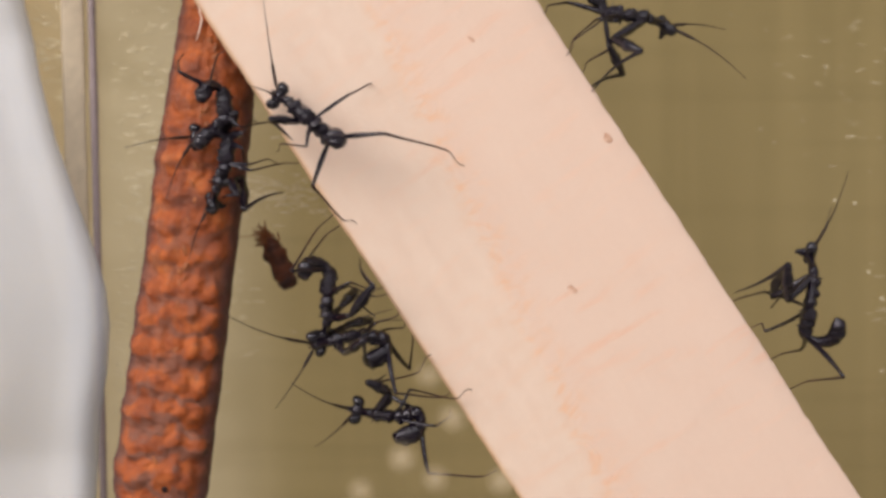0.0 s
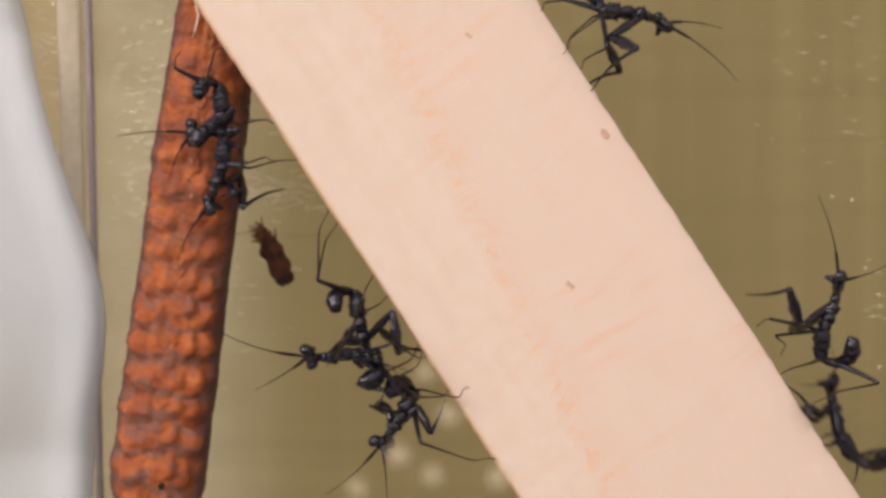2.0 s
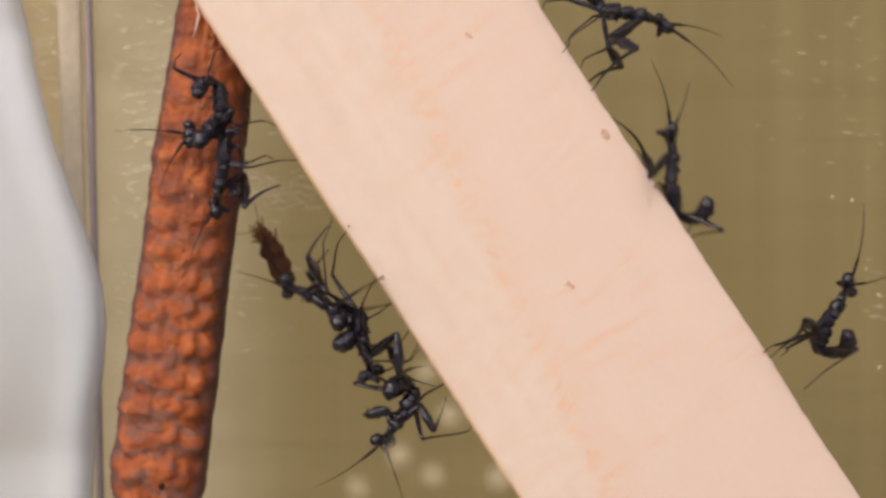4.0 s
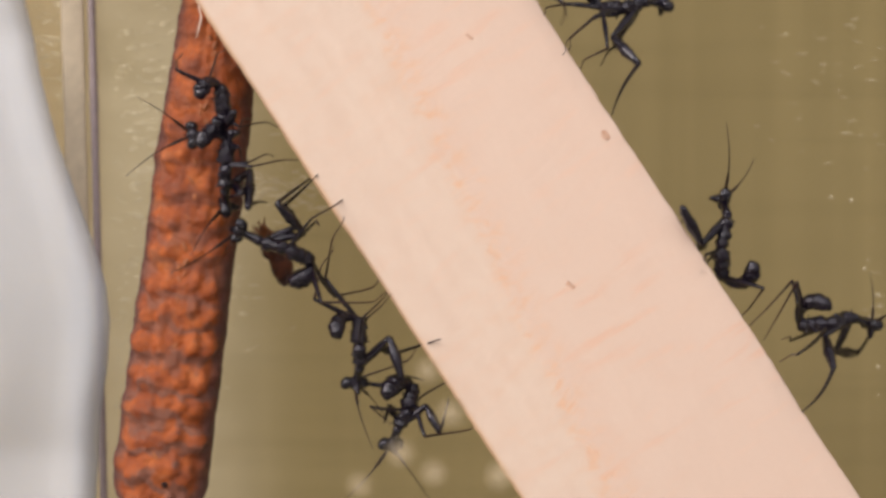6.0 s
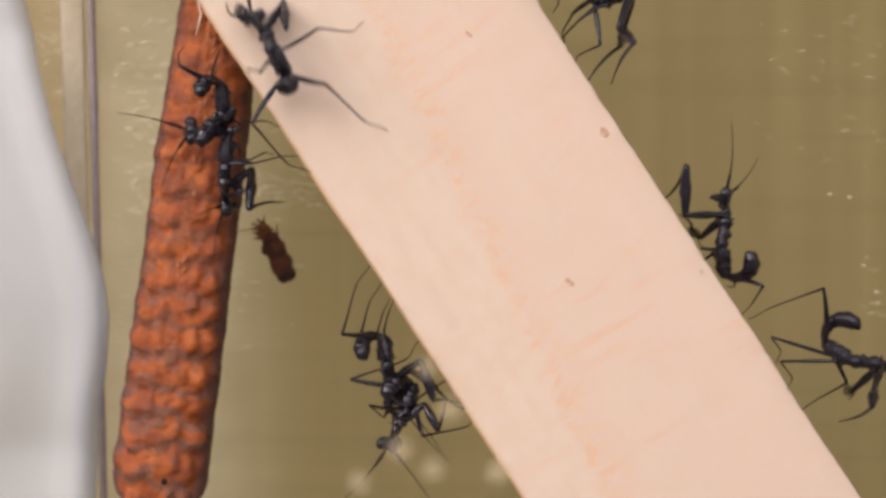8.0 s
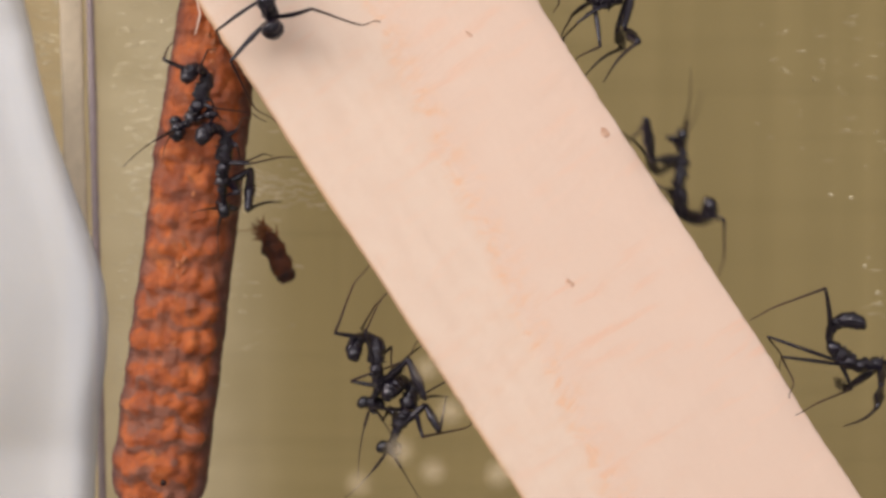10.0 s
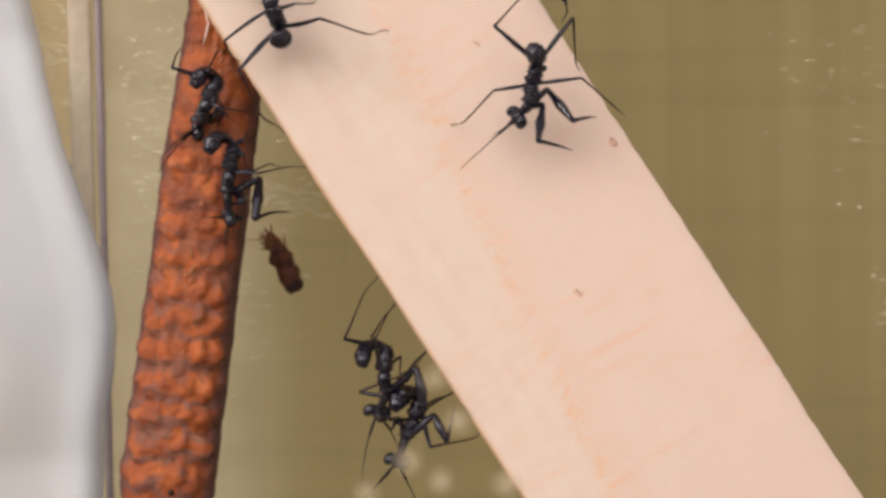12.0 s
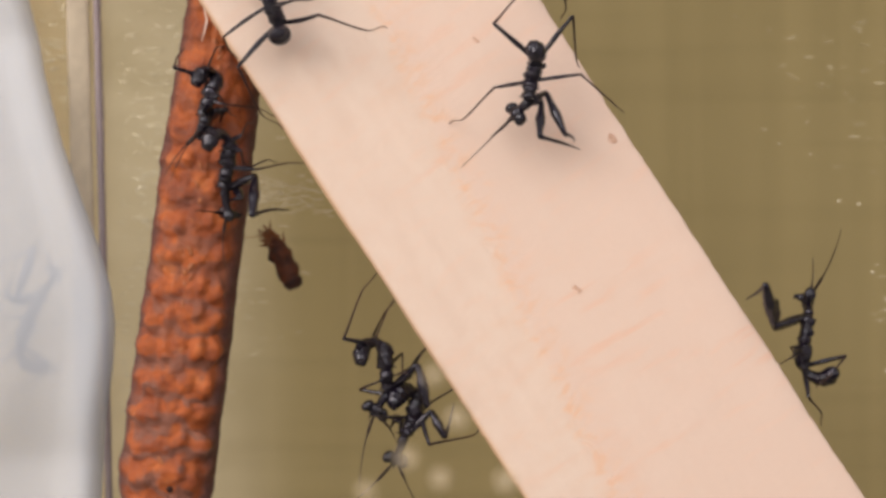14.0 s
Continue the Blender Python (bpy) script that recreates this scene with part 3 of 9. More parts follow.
def body_pieces(thing, L, plump):
    """The black trunk pieces; each lies along its own z axis, back towards x."""
    n = L["prothorax"]
    st = [(-0.05, 0.20, 0), (0.10 * n, 0.34, 0.02), (0.20 * n, 0.36, 0.03), (0.29 * n, 0.28, 0), (0.40 * n, 0.33, 0.02), (0.50 * n, 0.30, 0.02), (0.57 * n, 0.27, 0), (0.70 * n, 0.38, 0.02), (0.80 * n, 0.40, 0.02), (0.89 * n, 0.26, 0), (n + 0.05, 0.20, 0)]
    bm = tube([(z, r * 1.18, x * 1.2) for z, r, x in fill(st, 34)], 14, 1.08, 0.16)
    for k, s in ((0.3, 1), (0.3, -1), (0.78, 1), (0.78, -1)):
        spike(bm, (0.1, s * 0.3, k * n), (0.22, s * 0.58, k * n + 0.08), 0.10)
    spike(bm, (0.25, 0, 0.8 * n), (0.5, 0, 0.8 * n + 0.05), 0.09)
    knobs(bm, n, 0.36, 5 if plump else 13, 21)
    prothorax = part("prothorax", bm, BLACK, thing)
    n = L["thorax"]
    st = [(-0.05, 0.20, 0), (0.1 * n, 0.33, 0.02), (0.25 * n, 0.40, 0.05), (0.36 * n, 0.29, 0), (0.48 * n, 0.38, 0.04), (0.58 * n, 0.38, 0.04), (0.67 * n, 0.28, 0), (0.8 * n, 0.37, 0.03), (0.92 * n, 0.32, 0), (n + 0.1, 0.22, 0)]
    bm = tube([(z, r * 1.30, x * 1.2) for z, r, x in fill(st, 34)], 14, 1.05, 0.16)
    for k, s in ((0.25, 1), (0.25, -1), (0.55, 1), (0.55, -1)):
        spike(bm, (0.15, s * 0.25, k * n), (0.30, s * 0.46, k * n), 0.09)
    knobs(bm, n, 0.42, 6 if plump else 14, 22)
    thorax = part("thorax", bm, BLACK, thing)
    n = L["abdomen"]
    pts = []
    arc, steps = radians(135 if plump else 172), 44
    R = 0.88 * n / (2 * math.sin(arc / 2))
    for i in range(steps + 1):
        k = i / steps
        a = -arc / 2 + arc * k
        fat = float(np.interp(k, (0, 0.15, 0.32, 0.52, 0.72, 0.90, 1), (0.23, 0.30, 0.48, 0.60, 0.60, 0.42, 0.09) if plump else (0.22, 0.25, 0.34, 0.45, 0.52, 0.42, 0.09)))
        fat *= 1 + 0.045 * math.cos(k * 2 * math.pi * 7)
        pts.append((R * (math.cos(a) - math.cos(arc / 2)), 0.46 * n + R * math.sin(a), a, fat))
    abdomen = part("abdomen", curl(pts, 16), BLACK, thing, "glossy curled abdomen")
    # head: a wedge with its crown forwards, drawn out into a muzzle below
    bm = bmesh.new()
    blob(bm, (0, 0, -0.06), (0.36, 0.46, 0.38))
    blob(bm, (-0.28, 0, 0.05), (0.36, 0.25, 0.24))
    blob(bm, (-0.58, 0, 0.10), (0.20, 0.15, 0.15))
    spike(bm, (0.05, 0.10, 0.25), (0.20, 0.12, 0.55), 0.10)
    spike(bm, (0.05, -0.10, 0.25), (0.20, -0.12, 0.55), 0.10)
    spike(bm, (-0.62, 0.07, 0.08), (-0.86, 0.12, 0.02), 0.06)
    spike(bm, (-0.62, -0.07, 0.08), (-0.86, -0.12, 0.02), 0.06)
    bmesh.ops.scale(bm, vec=(1.12, 1.05, 1.1), verts=bm.verts)
    head = part("head", bm, BLACK, thing)
    for s in (1, -1):
        bm = bmesh.new()
        blob(bm, (0.04, s * 0.55, -0.05), (0.38, 0.32, 0.43), Matrix.Rotation(s * -0.5, 4, "X"), 14, 10)
        part("eye", bm, EYE, head, "bulging glossy black eye")
    bm = limb(L["neck"], 0.32, 0.26, 0.24, n=6, rough=0.3)
    neck = part("neck", bm, BLACK, thing)
    return {"prothorax": prothorax, "thorax": thorax, "abdomen": abdomen, "head": head, "neck": neck}


def antenna(L):
    st = []
    for i in range(15):
        k = i / 14
        r = 0.07 if k < 0.07 else 0.05
        if 0.13 < k < 0.30:
            r = 0.105
        elif k >= 0.30:
            r = 0.05 - 0.032 * (k - 0.3) / 0.7
        st.append((L * k, r, 0.05 * L * math.sin(math.pi * k)))
    return tube(st, 6)


def fore_femur(L):
    bm = limb(L, 0.18, 0.38, 0.19, n=12, flat=0.8, rough=0.2)
    for k in range(6):
        z = L * (0.25 + 0.12 * k)
        spike(bm, (-0.15, 0.05 * (-1) ** k, z), (-0.40, 0.10 * (-1) ** k, z + 0.05), 0.045)
    return bm


PIECE_NAMES = (("forecoxa", "foreleg_coxa"), ("forefemur", "foreleg_femur"), ("foretibia", "foreleg_tibia"), ("midfemur", "midleg_femur"), ("midtibia", "midleg_tibia"), ("hindfemur", "hindleg_femur"), ("hindtibia", "hindleg_tibia"), ("feeler", "antenna"))
MAKE = {
    "forecoxa": lambda L: (limb(L, 0.21, 0.28, 0.17, flat=0.9, rough=0.15), BLACK),
    "forefemur": lambda L: (fore_femur(L), BLACK),
    "foretibia": lambda L: (limb(L, 0.14, 0.095, 0.03, 0.07, 14, -0.18), BLACK),
    "midfemur": lambda L: (limb(L, 0.095, 0.125, 0.080, 0.04, rough=0.12), BLACK),
    "midtibia": lambda L: (shin(L, 0.070, 0.052, 0.028, 0.11), BROWN),
    "hindfemur": lambda L: (limb(L, 0.135, 0.170, 0.100, 0.03, rough=0.12), BLACK),
    "hindtibia": lambda L: (shin(L, 0.090, 0.058, 0.030, 0.10), BROWN),
    "feeler": lambda L: (antenna(L), FEELER),
}
# joints: head, neck, mid, waist, tail; then for both sides elbow, wrist, claw, mid knee, mid foot, hind knee, hind foot, feeler tip
BONES = (("prothorax", 2, 1), ("neck", 1, 0), ("thorax", 2, 3), ("abdomen", 3, 4))
SIDE_BONES = (("forecoxa", 1, 5), ("forefemur", 5, 6), ("foretibia", 6, 7), ("midfemur", 2, 8), ("midtibia", 8, 9), ("hindfemur", 3, 10), ("hindtibia", 10, 11), ("feeler", 0, 12))


def glide(ts, ps, t):
    """Values between keys, without overshoot."""
    i = max(0, min(len(ts) - 2, int(np.searchsorted(ts, t, side="right")) - 1))
    h = ts[i + 1] - ts[i]
    k = min(1.0, max(0.0, (t - ts[i]) / h))
    d = (ps[1:] - ps[:-1]) / (ts[1:] - ts[:-1])[:, None, None]

    def slope(j):
        if j <= 0 or j >= len(ts) - 1:
            return np.zeros_like(d[0])
        a, b = d[j - 1], d[j]
        return np.where(a * b > 0, 2 * a * b / np.where(np.abs(a + b) < 1e-9, 1e-9, a + b), 0)
    m0, m1 = slope(i) * h, slope(i + 1) * h
    return (2 * k**3 - 3 * k**2 + 1) * ps[i] + (k**3 - 2 * k**2 + k) * m0 + (-2 * k**3 + 3 * k**2) * ps[i + 1] + (k**3 - k**2) * m1


class Nymph:
    """A nymph with the poses it takes: (seconds, back direction, five trunk joints, two sides of eight joints), in millimetres."""

    def __init__(self, label, tilt=0.0, plump=False):
        self.label, self.tilt, self.plump, self.keys = label, tilt, plump, []

    def at(self, t, back, trunk, near, far):
        self.keys.append((t, [back, *trunk, *near, *far]))

    def build(self):
        self.ts = np.array([k[0] for k in self.keys])
        self.ps = np.array([k[1] for k in self.keys], dtype=float)
        P = self.ps[:, 1:]
        L = {n: float(np.max(np.linalg.norm(P[:, b] - P[:, a], axis=1))) for n, a, b in BONES}
        self.thing = tagged(new("mantis_nymph"), self.label, "mantis nymph", "mantis nymphs")
        self.rods = body_pieces(self.thing, L, self.plump)
        for side in (0, 1):
            for n, a, b in SIDE_BONES:
                a2, b2 = (x + 8 * side if x >= 5 else x for x in (a, b))
                ln = float(np.max(np.linalg.norm(P[:, b2] - P[:, a2], axis=1)))
                L[n + str(side)] = ln
                bm, mat = MAKE[n](ln)
                if n in ("midtibia", "hindtibia"):
                    bmesh.ops.rotate(bm, verts=bm.verts, cent=(0, 0, 0), matrix=Matrix.Rotation(-2.4 if side else 2.4, 3, "Z"))
                self.rods[n + str(side)] = part(dict(PIECE_NAMES)[n], bm, mat, self.thing)
        self.L = L

    def stance(self, t, last):
        q = [Vector(p) for p in glide(self.ts, self.ps, t)]
        back, J = q[0].normalized(), q[1:]
        L, out = self.L, {}
        J[1] = J[2] + (J[1] - J[2]).normalized() * L["prothorax"]
        J[0] = J[1] + (J[0] - J[1]).normalized() * L["neck"]
        J[3] = J[2] + (J[3] - J[2]).normalized() * L["thorax"]
        J[4] = J[3] + (J[4] - J[3]).normalized() * L["abdomen"]
        fwd = (J[1] - J[3]).normalized()
        spec = [("prothorax", 2, 1, back), ("neck", 1, 0, back), ("thorax", 2, 3, back), ("abdomen", 3, 4, back - fwd * 0.7)]
        for n, a, b, ref in spec:
            out[n] = (J[a], frame_of(J[b] - J[a], ref))
        out["head"] = (J[0], frame_of((J[0] - J[1]).normalized() + fwd * 0.3, back * math.cos(self.tilt) + fwd.cross(back) * math.sin(self.tilt)))
        for side in (0, 1):
            for n, a, b in SIDE_BONES:
                a2, b2 = (x + 8 * side if x >= 5 else x for x in (a, b))
                way = (J[b2] - J[a2]).normalized()
                J[b2] = J[a2] + way * L[n + str(side)]
                ref = last[n + str(side)].col[0] if last else back
                out[n + str(side)] = (J[a2], frame_of(way, Vector(ref)))
        root = frame_of(fwd, back).to_4x4()
        root.translation = J[2] * MM
        return root, out

    def move(self):
        times = [0.0]
        for a, b, pa, pb in zip(self.ts, self.ts[1:], self.ps, self.ps[1:]):
            if np.abs(pa - pb).max() > 0.02:
                n = max(1, round((b - a) / 0.1))
                times += [a + (b - a) * (i + 1) / n for i in range(n)]
            else:
                times.append(b)
        if times[-1] < 14.0:
            times.append(14.0)
        seen, rows, last = set(), {n: [] for n in self.rods}, None
        roots = []
        for t in times:
            t = round(t, 2)
            if t in seen:
                continue
            seen.add(t)
            root, out = self.stance(t, last)
            last = {n: f for n, (p, f) in out.items()}
            roots.append((t, root))
            inv = root.inverted()
            for n, (p, f) in out.items():
                m = f.to_4x4()
                m.translation = p * MM
                rows[n].append((t, inv @ m))
        walk(self.thing, roots)
        for n, ob in self.rods.items():
            walk(ob, rows[n])


container()
craft_stick()
egg_case()
shed_skin()
paper_sheet()
wall_flecks()
front_pane()


def motions():
    nymphs = []
    n = Nymph('black mantis nymph with curled abdomen clinging to the stick edge')
    n.at(0, (1, 0, 0), ((22.11, 2.10, -0.71), (22.09, 1.20, -1.65), (21.71, 0.60, -3.48), (21.60, 1.50, -5.10), (23.36, 0.14, -3.97)),
         ((20.18, -0.50, -3.12), (20.00, -2.14, -1.01), (17.88, 0.06, -2.23), (20.12, -1.45, -4.08), (18.15, 0.75, -4.56), (22.80, -0.70, -6.76), (20.86, 1.50, -8.34), (23.81, 2.10, 3.60)),
         ((19.91, 2.32, -2.85), (20.55, 4.52, -1.63), (19.98, 2.32, -2.51), (20.62, 2.47, -3.03), (17.38, 2.47, -3.23), (21.85, 3.70, -5.88), (19.61, 1.50, -6.65), (23.36, 4.02, 1.93)))
    n.at(0.5, (1, 0, 0), ((22.30, 2.40, -0.74), (22.21, 1.50, -1.81), (21.84, 0.60, -3.40), (21.66, 1.44, -5.11), (23.12, -0.06, -3.78)),
         ((19.80, -0.18, -1.98), (20.00, -2.33, -0.55), (17.98, -0.13, -1.65), (20.17, -1.38, -4.01), (18.36, 0.82, -4.58), (22.85, -0.76, -6.84), (20.81, 1.44, -8.31), (22.04, 0.20, 2.44)),
         ((21.08, 3.57, -3.14), (22.25, 5.77, -1.04), (21.18, 3.57, -1.09), (20.45, 2.29, -3.11), (17.24, 1.22, -3.19), (22.05, 3.64, -5.96), (19.80, 1.44, -6.73), (25.50, 3.76, 0.70)))
    n.at(1, (1, 0, 0), ((22.27, 2.27, -0.77), (22.24, 1.37, -1.78), (21.80, 0.60, -3.54), (21.66, 1.50, -5.15), (23.26, 0.02, -3.95)),
         ((20.09, -0.41, -2.75), (20.54, -1.65, -0.52), (17.74, 0.55, -1.63), (20.24, -1.50, -4.04), (18.37, 0.70, -4.65), (22.79, -0.70, -6.81), (20.85, 1.50, -8.39), (24.51, 2.27, 3.71)),
         ((20.14, 2.93, -2.00), (20.78, 5.13, -0.65), (19.29, 2.93, -0.54), (20.56, 2.38, -3.15), (17.31, 1.79, -3.24), (22.05, 3.70, -5.93), (19.84, 1.50, -6.77), (23.29, 4.26, 1.87)))
    n.at(1.5, (1, 0, 0), ((22.37, 2.40, -1.02), (22.27, 1.50, -2.02), (21.84, 0.60, -3.68), (21.77, 1.50, -5.23), (23.82, 0.26, -4.51)),
         ((19.77, 0.05, -2.33), (19.17, 0.05, 0.50), (17.25, 2.25, 2.04), (20.26, -1.57, -3.62), (18.43, 0.63, -4.52), (22.73, -0.70, -6.53), (20.86, 1.50, -8.27), (21.86, 2.40, 3.74)),
         ((20.79, 3.50, -2.92), (19.93, 1.00, -1.18), (19.07, -1.20, -2.14), (21.41, 2.71, -4.43), (18.56, 0.80, -4.53), (22.44, 3.70, -6.18), (19.68, 1.50, -6.75), (24.50, 4.60, 0.17)))
    n.at(2, (1, 0, 0), ((23.89, 2.40, -2.63), (23.48, 1.50, -3.56), (22.63, 0.60, -5.04), (22.70, 1.50, -6.59), (24.31, 0.14, -5.25)),
         ((21.23, 0.25, -4.85), (20.42, -1.18, -2.65), (19.19, 1.02, -2.80), (20.79, -1.32, -4.63), (18.66, 0.88, -4.88), (24.94, -0.70, -7.73), (22.63, 1.50, -9.29), (22.87, 2.40, 2.46)),
         ((22.70, 3.70, -4.65), (22.13, 5.90, -5.08), (21.15, 3.70, -4.31), (21.53, 2.50, -5.28), (20.24, 0.30, -6.69), (22.70, 3.70, -7.05), (20.27, 1.50, -7.77), (26.52, 1.10, -1.13)))
    n.at(2.5, (1, 0, 0), ((23.95, 2.40, -2.63), (23.58, 1.50, -3.56), (22.87, 0.60, -4.87), (22.80, 1.50, -6.42), (24.44, 0.09, -5.18)),
         ((21.64, -0.24, -4.90), (20.19, -1.96, -3.13), (19.33, 0.24, -4.19), (20.96, -1.27, -5.12), (19.34, 0.93, -6.16), (24.87, -0.70, -7.73), (21.79, 1.50, -9.96), (23.41, 2.40, 2.80)),
         ((22.87, 3.70, -4.65), (22.40, 5.90, -5.08), (21.50, 3.70, -3.79), (21.78, 2.40, -5.62), (20.56, 0.20, -6.69), (23.04, 3.70, -7.05), (20.27, 1.50, -7.77), (27.17, 4.04, -1.39)))
    n.at(3.2, (1, 0, 0), ((23.95, 2.40, -2.63), (23.58, 1.50, -3.55), (22.87, 0.60, -4.87), (22.80, 1.50, -6.42), (24.43, 0.09, -5.18)),
         ((21.64, -0.24, -4.90), (20.19, -1.96, -3.13), (19.33, 0.24, -4.18), (20.96, -1.27, -5.12), (19.34, 0.93, -6.15), (24.87, -0.70, -7.73), (21.79, 1.50, -9.96), (23.89, 2.40, 2.53)),
         ((22.87, 3.70, -4.65), (22.40, 5.90, -5.08), (21.50, 3.70, -3.79), (21.78, 2.40, -5.62), (20.56, 0.20, -6.68), (23.04, 3.70, -7.05), (20.27, 1.50, -7.77), (27.18, 4.11, -1.49)))
    n.at(5.3, (0.2, 0, 1), ((25.01, 2.40, -3.83), (23.81, 1.50, -4.04), (22.52, 0.60, -4.51), (21.95, 1.50, -4.82), (23.23, -0.26, -3.65)),
         ((22.44, -0.37, -5.81), (23.65, -1.83, -7.22), (22.58, 0.37, -8.86), (21.24, -1.50, -5.42), (18.30, -0.24, -6.98), (20.82, -0.70, -2.64), (19.24, 1.50, -5.56), (26.33, 0.20, -3.33)),
         ((22.89, 2.92, -6.31), (24.27, 5.12, -7.12), (22.03, 2.92, -9.73), (22.17, 2.73, -5.27), (19.25, 1.56, -6.41), (21.01, 2.91, -2.55), (18.62, 0.71, -4.18), (25.80, 4.60, -2.65)))
    n.at(5.5, (0.2, 0, 1), ((24.90, 2.40, -4.07), (23.64, 1.50, -4.21), (22.46, 0.60, -4.68), (21.88, 1.50, -4.88), (23.26, -0.08, -3.55)),
         ((22.45, -0.30, -6.14), (23.58, -2.17, -7.03), (21.75, 0.03, -8.83), (21.06, -1.58, -5.25), (19.77, 0.62, -6.02), (20.95, -0.70, -2.64), (20.09, 1.50, -4.21), (26.33, 0.20, -3.22)),
         ((22.95, 3.27, -6.33), (24.24, 5.47, -7.14), (21.67, 0.90, -9.50), (21.83, 2.72, -5.10), (19.93, 0.52, -5.51), (21.53, 3.35, -2.73), (19.69, 1.15, -4.53), (25.91, 4.60, -2.65)))
    n.at(6, (0.2, 0, 1), ((25.42, 2.40, -4.55), (24.22, 1.50, -4.42), (23.03, 0.60, -4.72), (22.08, 1.50, -4.82), (23.71, 0.12, -3.53)),
         ((22.32, -0.48, -5.51), (22.81, -2.27, -7.07), (21.56, -0.07, -9.55), (21.78, -1.60, -5.46), (19.83, 0.60, -7.08), (21.01, -0.70, -2.67), (19.30, 1.50, -5.77), (26.41, 0.20, -3.87)),
         ((24.13, 3.65, -6.39), (25.61, 5.85, -6.68), (25.68, 3.65, -5.70), (22.21, 2.60, -5.31), (20.13, 0.40, -5.55), (21.47, 3.23, -2.66), (18.55, 1.03, -4.67), (26.40, 4.60, -2.27)))
    n.at(6.5, (0.2, 0, 1), ((27.61, 2.36, -7.62), (26.56, 1.46, -7.05), (24.61, 0.60, -7.00), (23.21, 1.40, -6.30), (24.87, -0.10, -5.28)),
         ((24.58, 0.09, -8.66), (24.84, -1.84, -10.18), (23.62, 0.36, -12.29), (22.21, 0.05, -6.47), (20.49, 2.25, -7.44), (22.45, -0.80, -3.08), (18.63, 0.86, -4.81), (29.65, 0.16, -6.98)),
         ((24.80, 2.87, -8.51), (26.12, 5.07, -10.25), (26.35, 2.87, -11.27), (21.97, 0.60, -7.00), (20.51, -1.60, -8.37), (24.12, 2.94, -8.86), (21.83, 0.74, -9.79), (30.02, 4.50, -5.83)))
    n.at(8, (0.2, 0, 1), ((27.50, 2.10, -8.04), (26.45, 1.20, -7.30), (24.46, 0.60, -7.10), (23.28, 1.50, -6.20), (25.27, 0.42, -5.07)),
         ((25.63, -1.00, -8.34), (25.00, -3.20, -9.16), (23.97, -1.00, -10.33), (22.12, -0.18, -6.38), (20.35, 2.02, -7.35), (22.63, -0.70, -3.02), (18.27, -0.21, -4.54), (29.40, -0.10, -7.64)),
         ((25.11, 2.94, -8.96), (25.21, 5.14, -9.12), (24.76, 2.94, -9.30), (22.46, 1.65, -7.16), (20.55, -0.55, -8.70), (24.76, 2.94, -8.61), (21.79, 0.74, -9.88), (29.94, 4.30, -6.45)))
    n.at(10.3, (0.2, 0, 1), ((27.47, 2.40, -7.98), (26.42, 1.50, -7.24), (24.61, 0.60, -7.36), (23.20, 0.60, -6.08), (25.20, -0.24, -5.04)),
         ((25.94, -0.70, -8.28), (25.30, -2.90, -9.10), (24.21, -0.70, -10.54), (22.19, 0.60, -6.52), (20.47, 2.80, -7.42), (22.51, -1.60, -3.00), (18.10, -0.87, -4.55), (29.61, 0.20, -8.00)),
         ((24.67, 2.93, -8.70), (24.59, 5.13, -8.61), (23.82, 2.93, -8.53), (22.20, 0.65, -7.03), (20.31, -1.55, -8.61), (24.54, 1.40, -8.59), (21.53, -0.80, -9.83), (30.18, 4.60, -6.82)))
    n.at(10.4, (0.2, 0, 1), ((27.23, 0.60, -7.52), (26.22, 0.60, -6.35), (24.27, 0.60, -6.51), (23.10, 1.50, -5.92), (24.70, 0.08, -4.65)),
         ((25.38, -0.99, -8.58), (25.23, -3.19, -8.75), (24.22, -0.99, -10.41), (21.97, -0.58, -6.02), (20.17, 1.62, -7.42), (22.55, -0.70, -2.89), (18.35, 0.13, -4.58), (28.86, -1.60, -6.00)),
         ((24.61, 0.95, -8.72), (25.40, 3.15, -9.23), (23.60, 0.95, -10.75), (22.39, 1.72, -7.08), (20.49, -0.48, -8.62), (24.61, 1.79, -8.51), (21.60, -0.41, -9.86), (28.90, 1.78, -4.86)))
    n.at(10.5, (0.2, 0, 1), ((30.91, 1.90, -3.86), (29.50, 1.00, -4.34), (27.56, 0.60, -4.83), (26.24, 1.50, -5.38), (27.90, 0.60, -3.66)),
         ((29.34, -1.20, -6.11), (29.23, -3.40, -6.16), (29.06, -1.20, -8.25), (22.18, 0.60, -5.67), (20.35, 2.73, -7.48), (22.86, 1.50, -2.73), (18.69, 1.50, -4.70), (31.80, -0.30, -2.29)),
         ((29.17, 2.49, -6.81), (30.15, 4.69, -7.10), (29.10, 2.49, -9.09), (23.86, 0.60, -7.02), (20.67, 0.60, -8.70), (26.45, 3.26, -7.86), (22.10, 2.02, -9.82), (31.68, 4.10, -1.50)))
    n.at(10.6, (0.2, 0, 1), ((37.02, 1.90, -2.99), (35.57, 1.00, -3.65), (33.61, 0.60, -4.14), (32.33, 1.50, -4.68), (33.92, 0.51, -2.96)),
         ((35.30, -1.20, -5.43), (35.08, -3.40, -5.49), (35.01, -1.20, -7.57), (28.90, 0.60, -5.31), (29.77, 2.80, -7.12), (29.12, 1.50, -2.31), (29.99, 3.70, -4.42), (37.80, -0.30, -1.61)),
         ((35.31, 2.49, -6.10), (36.41, 4.69, -6.38), (35.24, 2.49, -8.39), (29.91, 0.60, -6.32), (29.03, -1.60, -8.52), (32.63, 3.26, -7.15), (31.04, 1.06, -9.04), (37.90, 4.10, -0.79)))
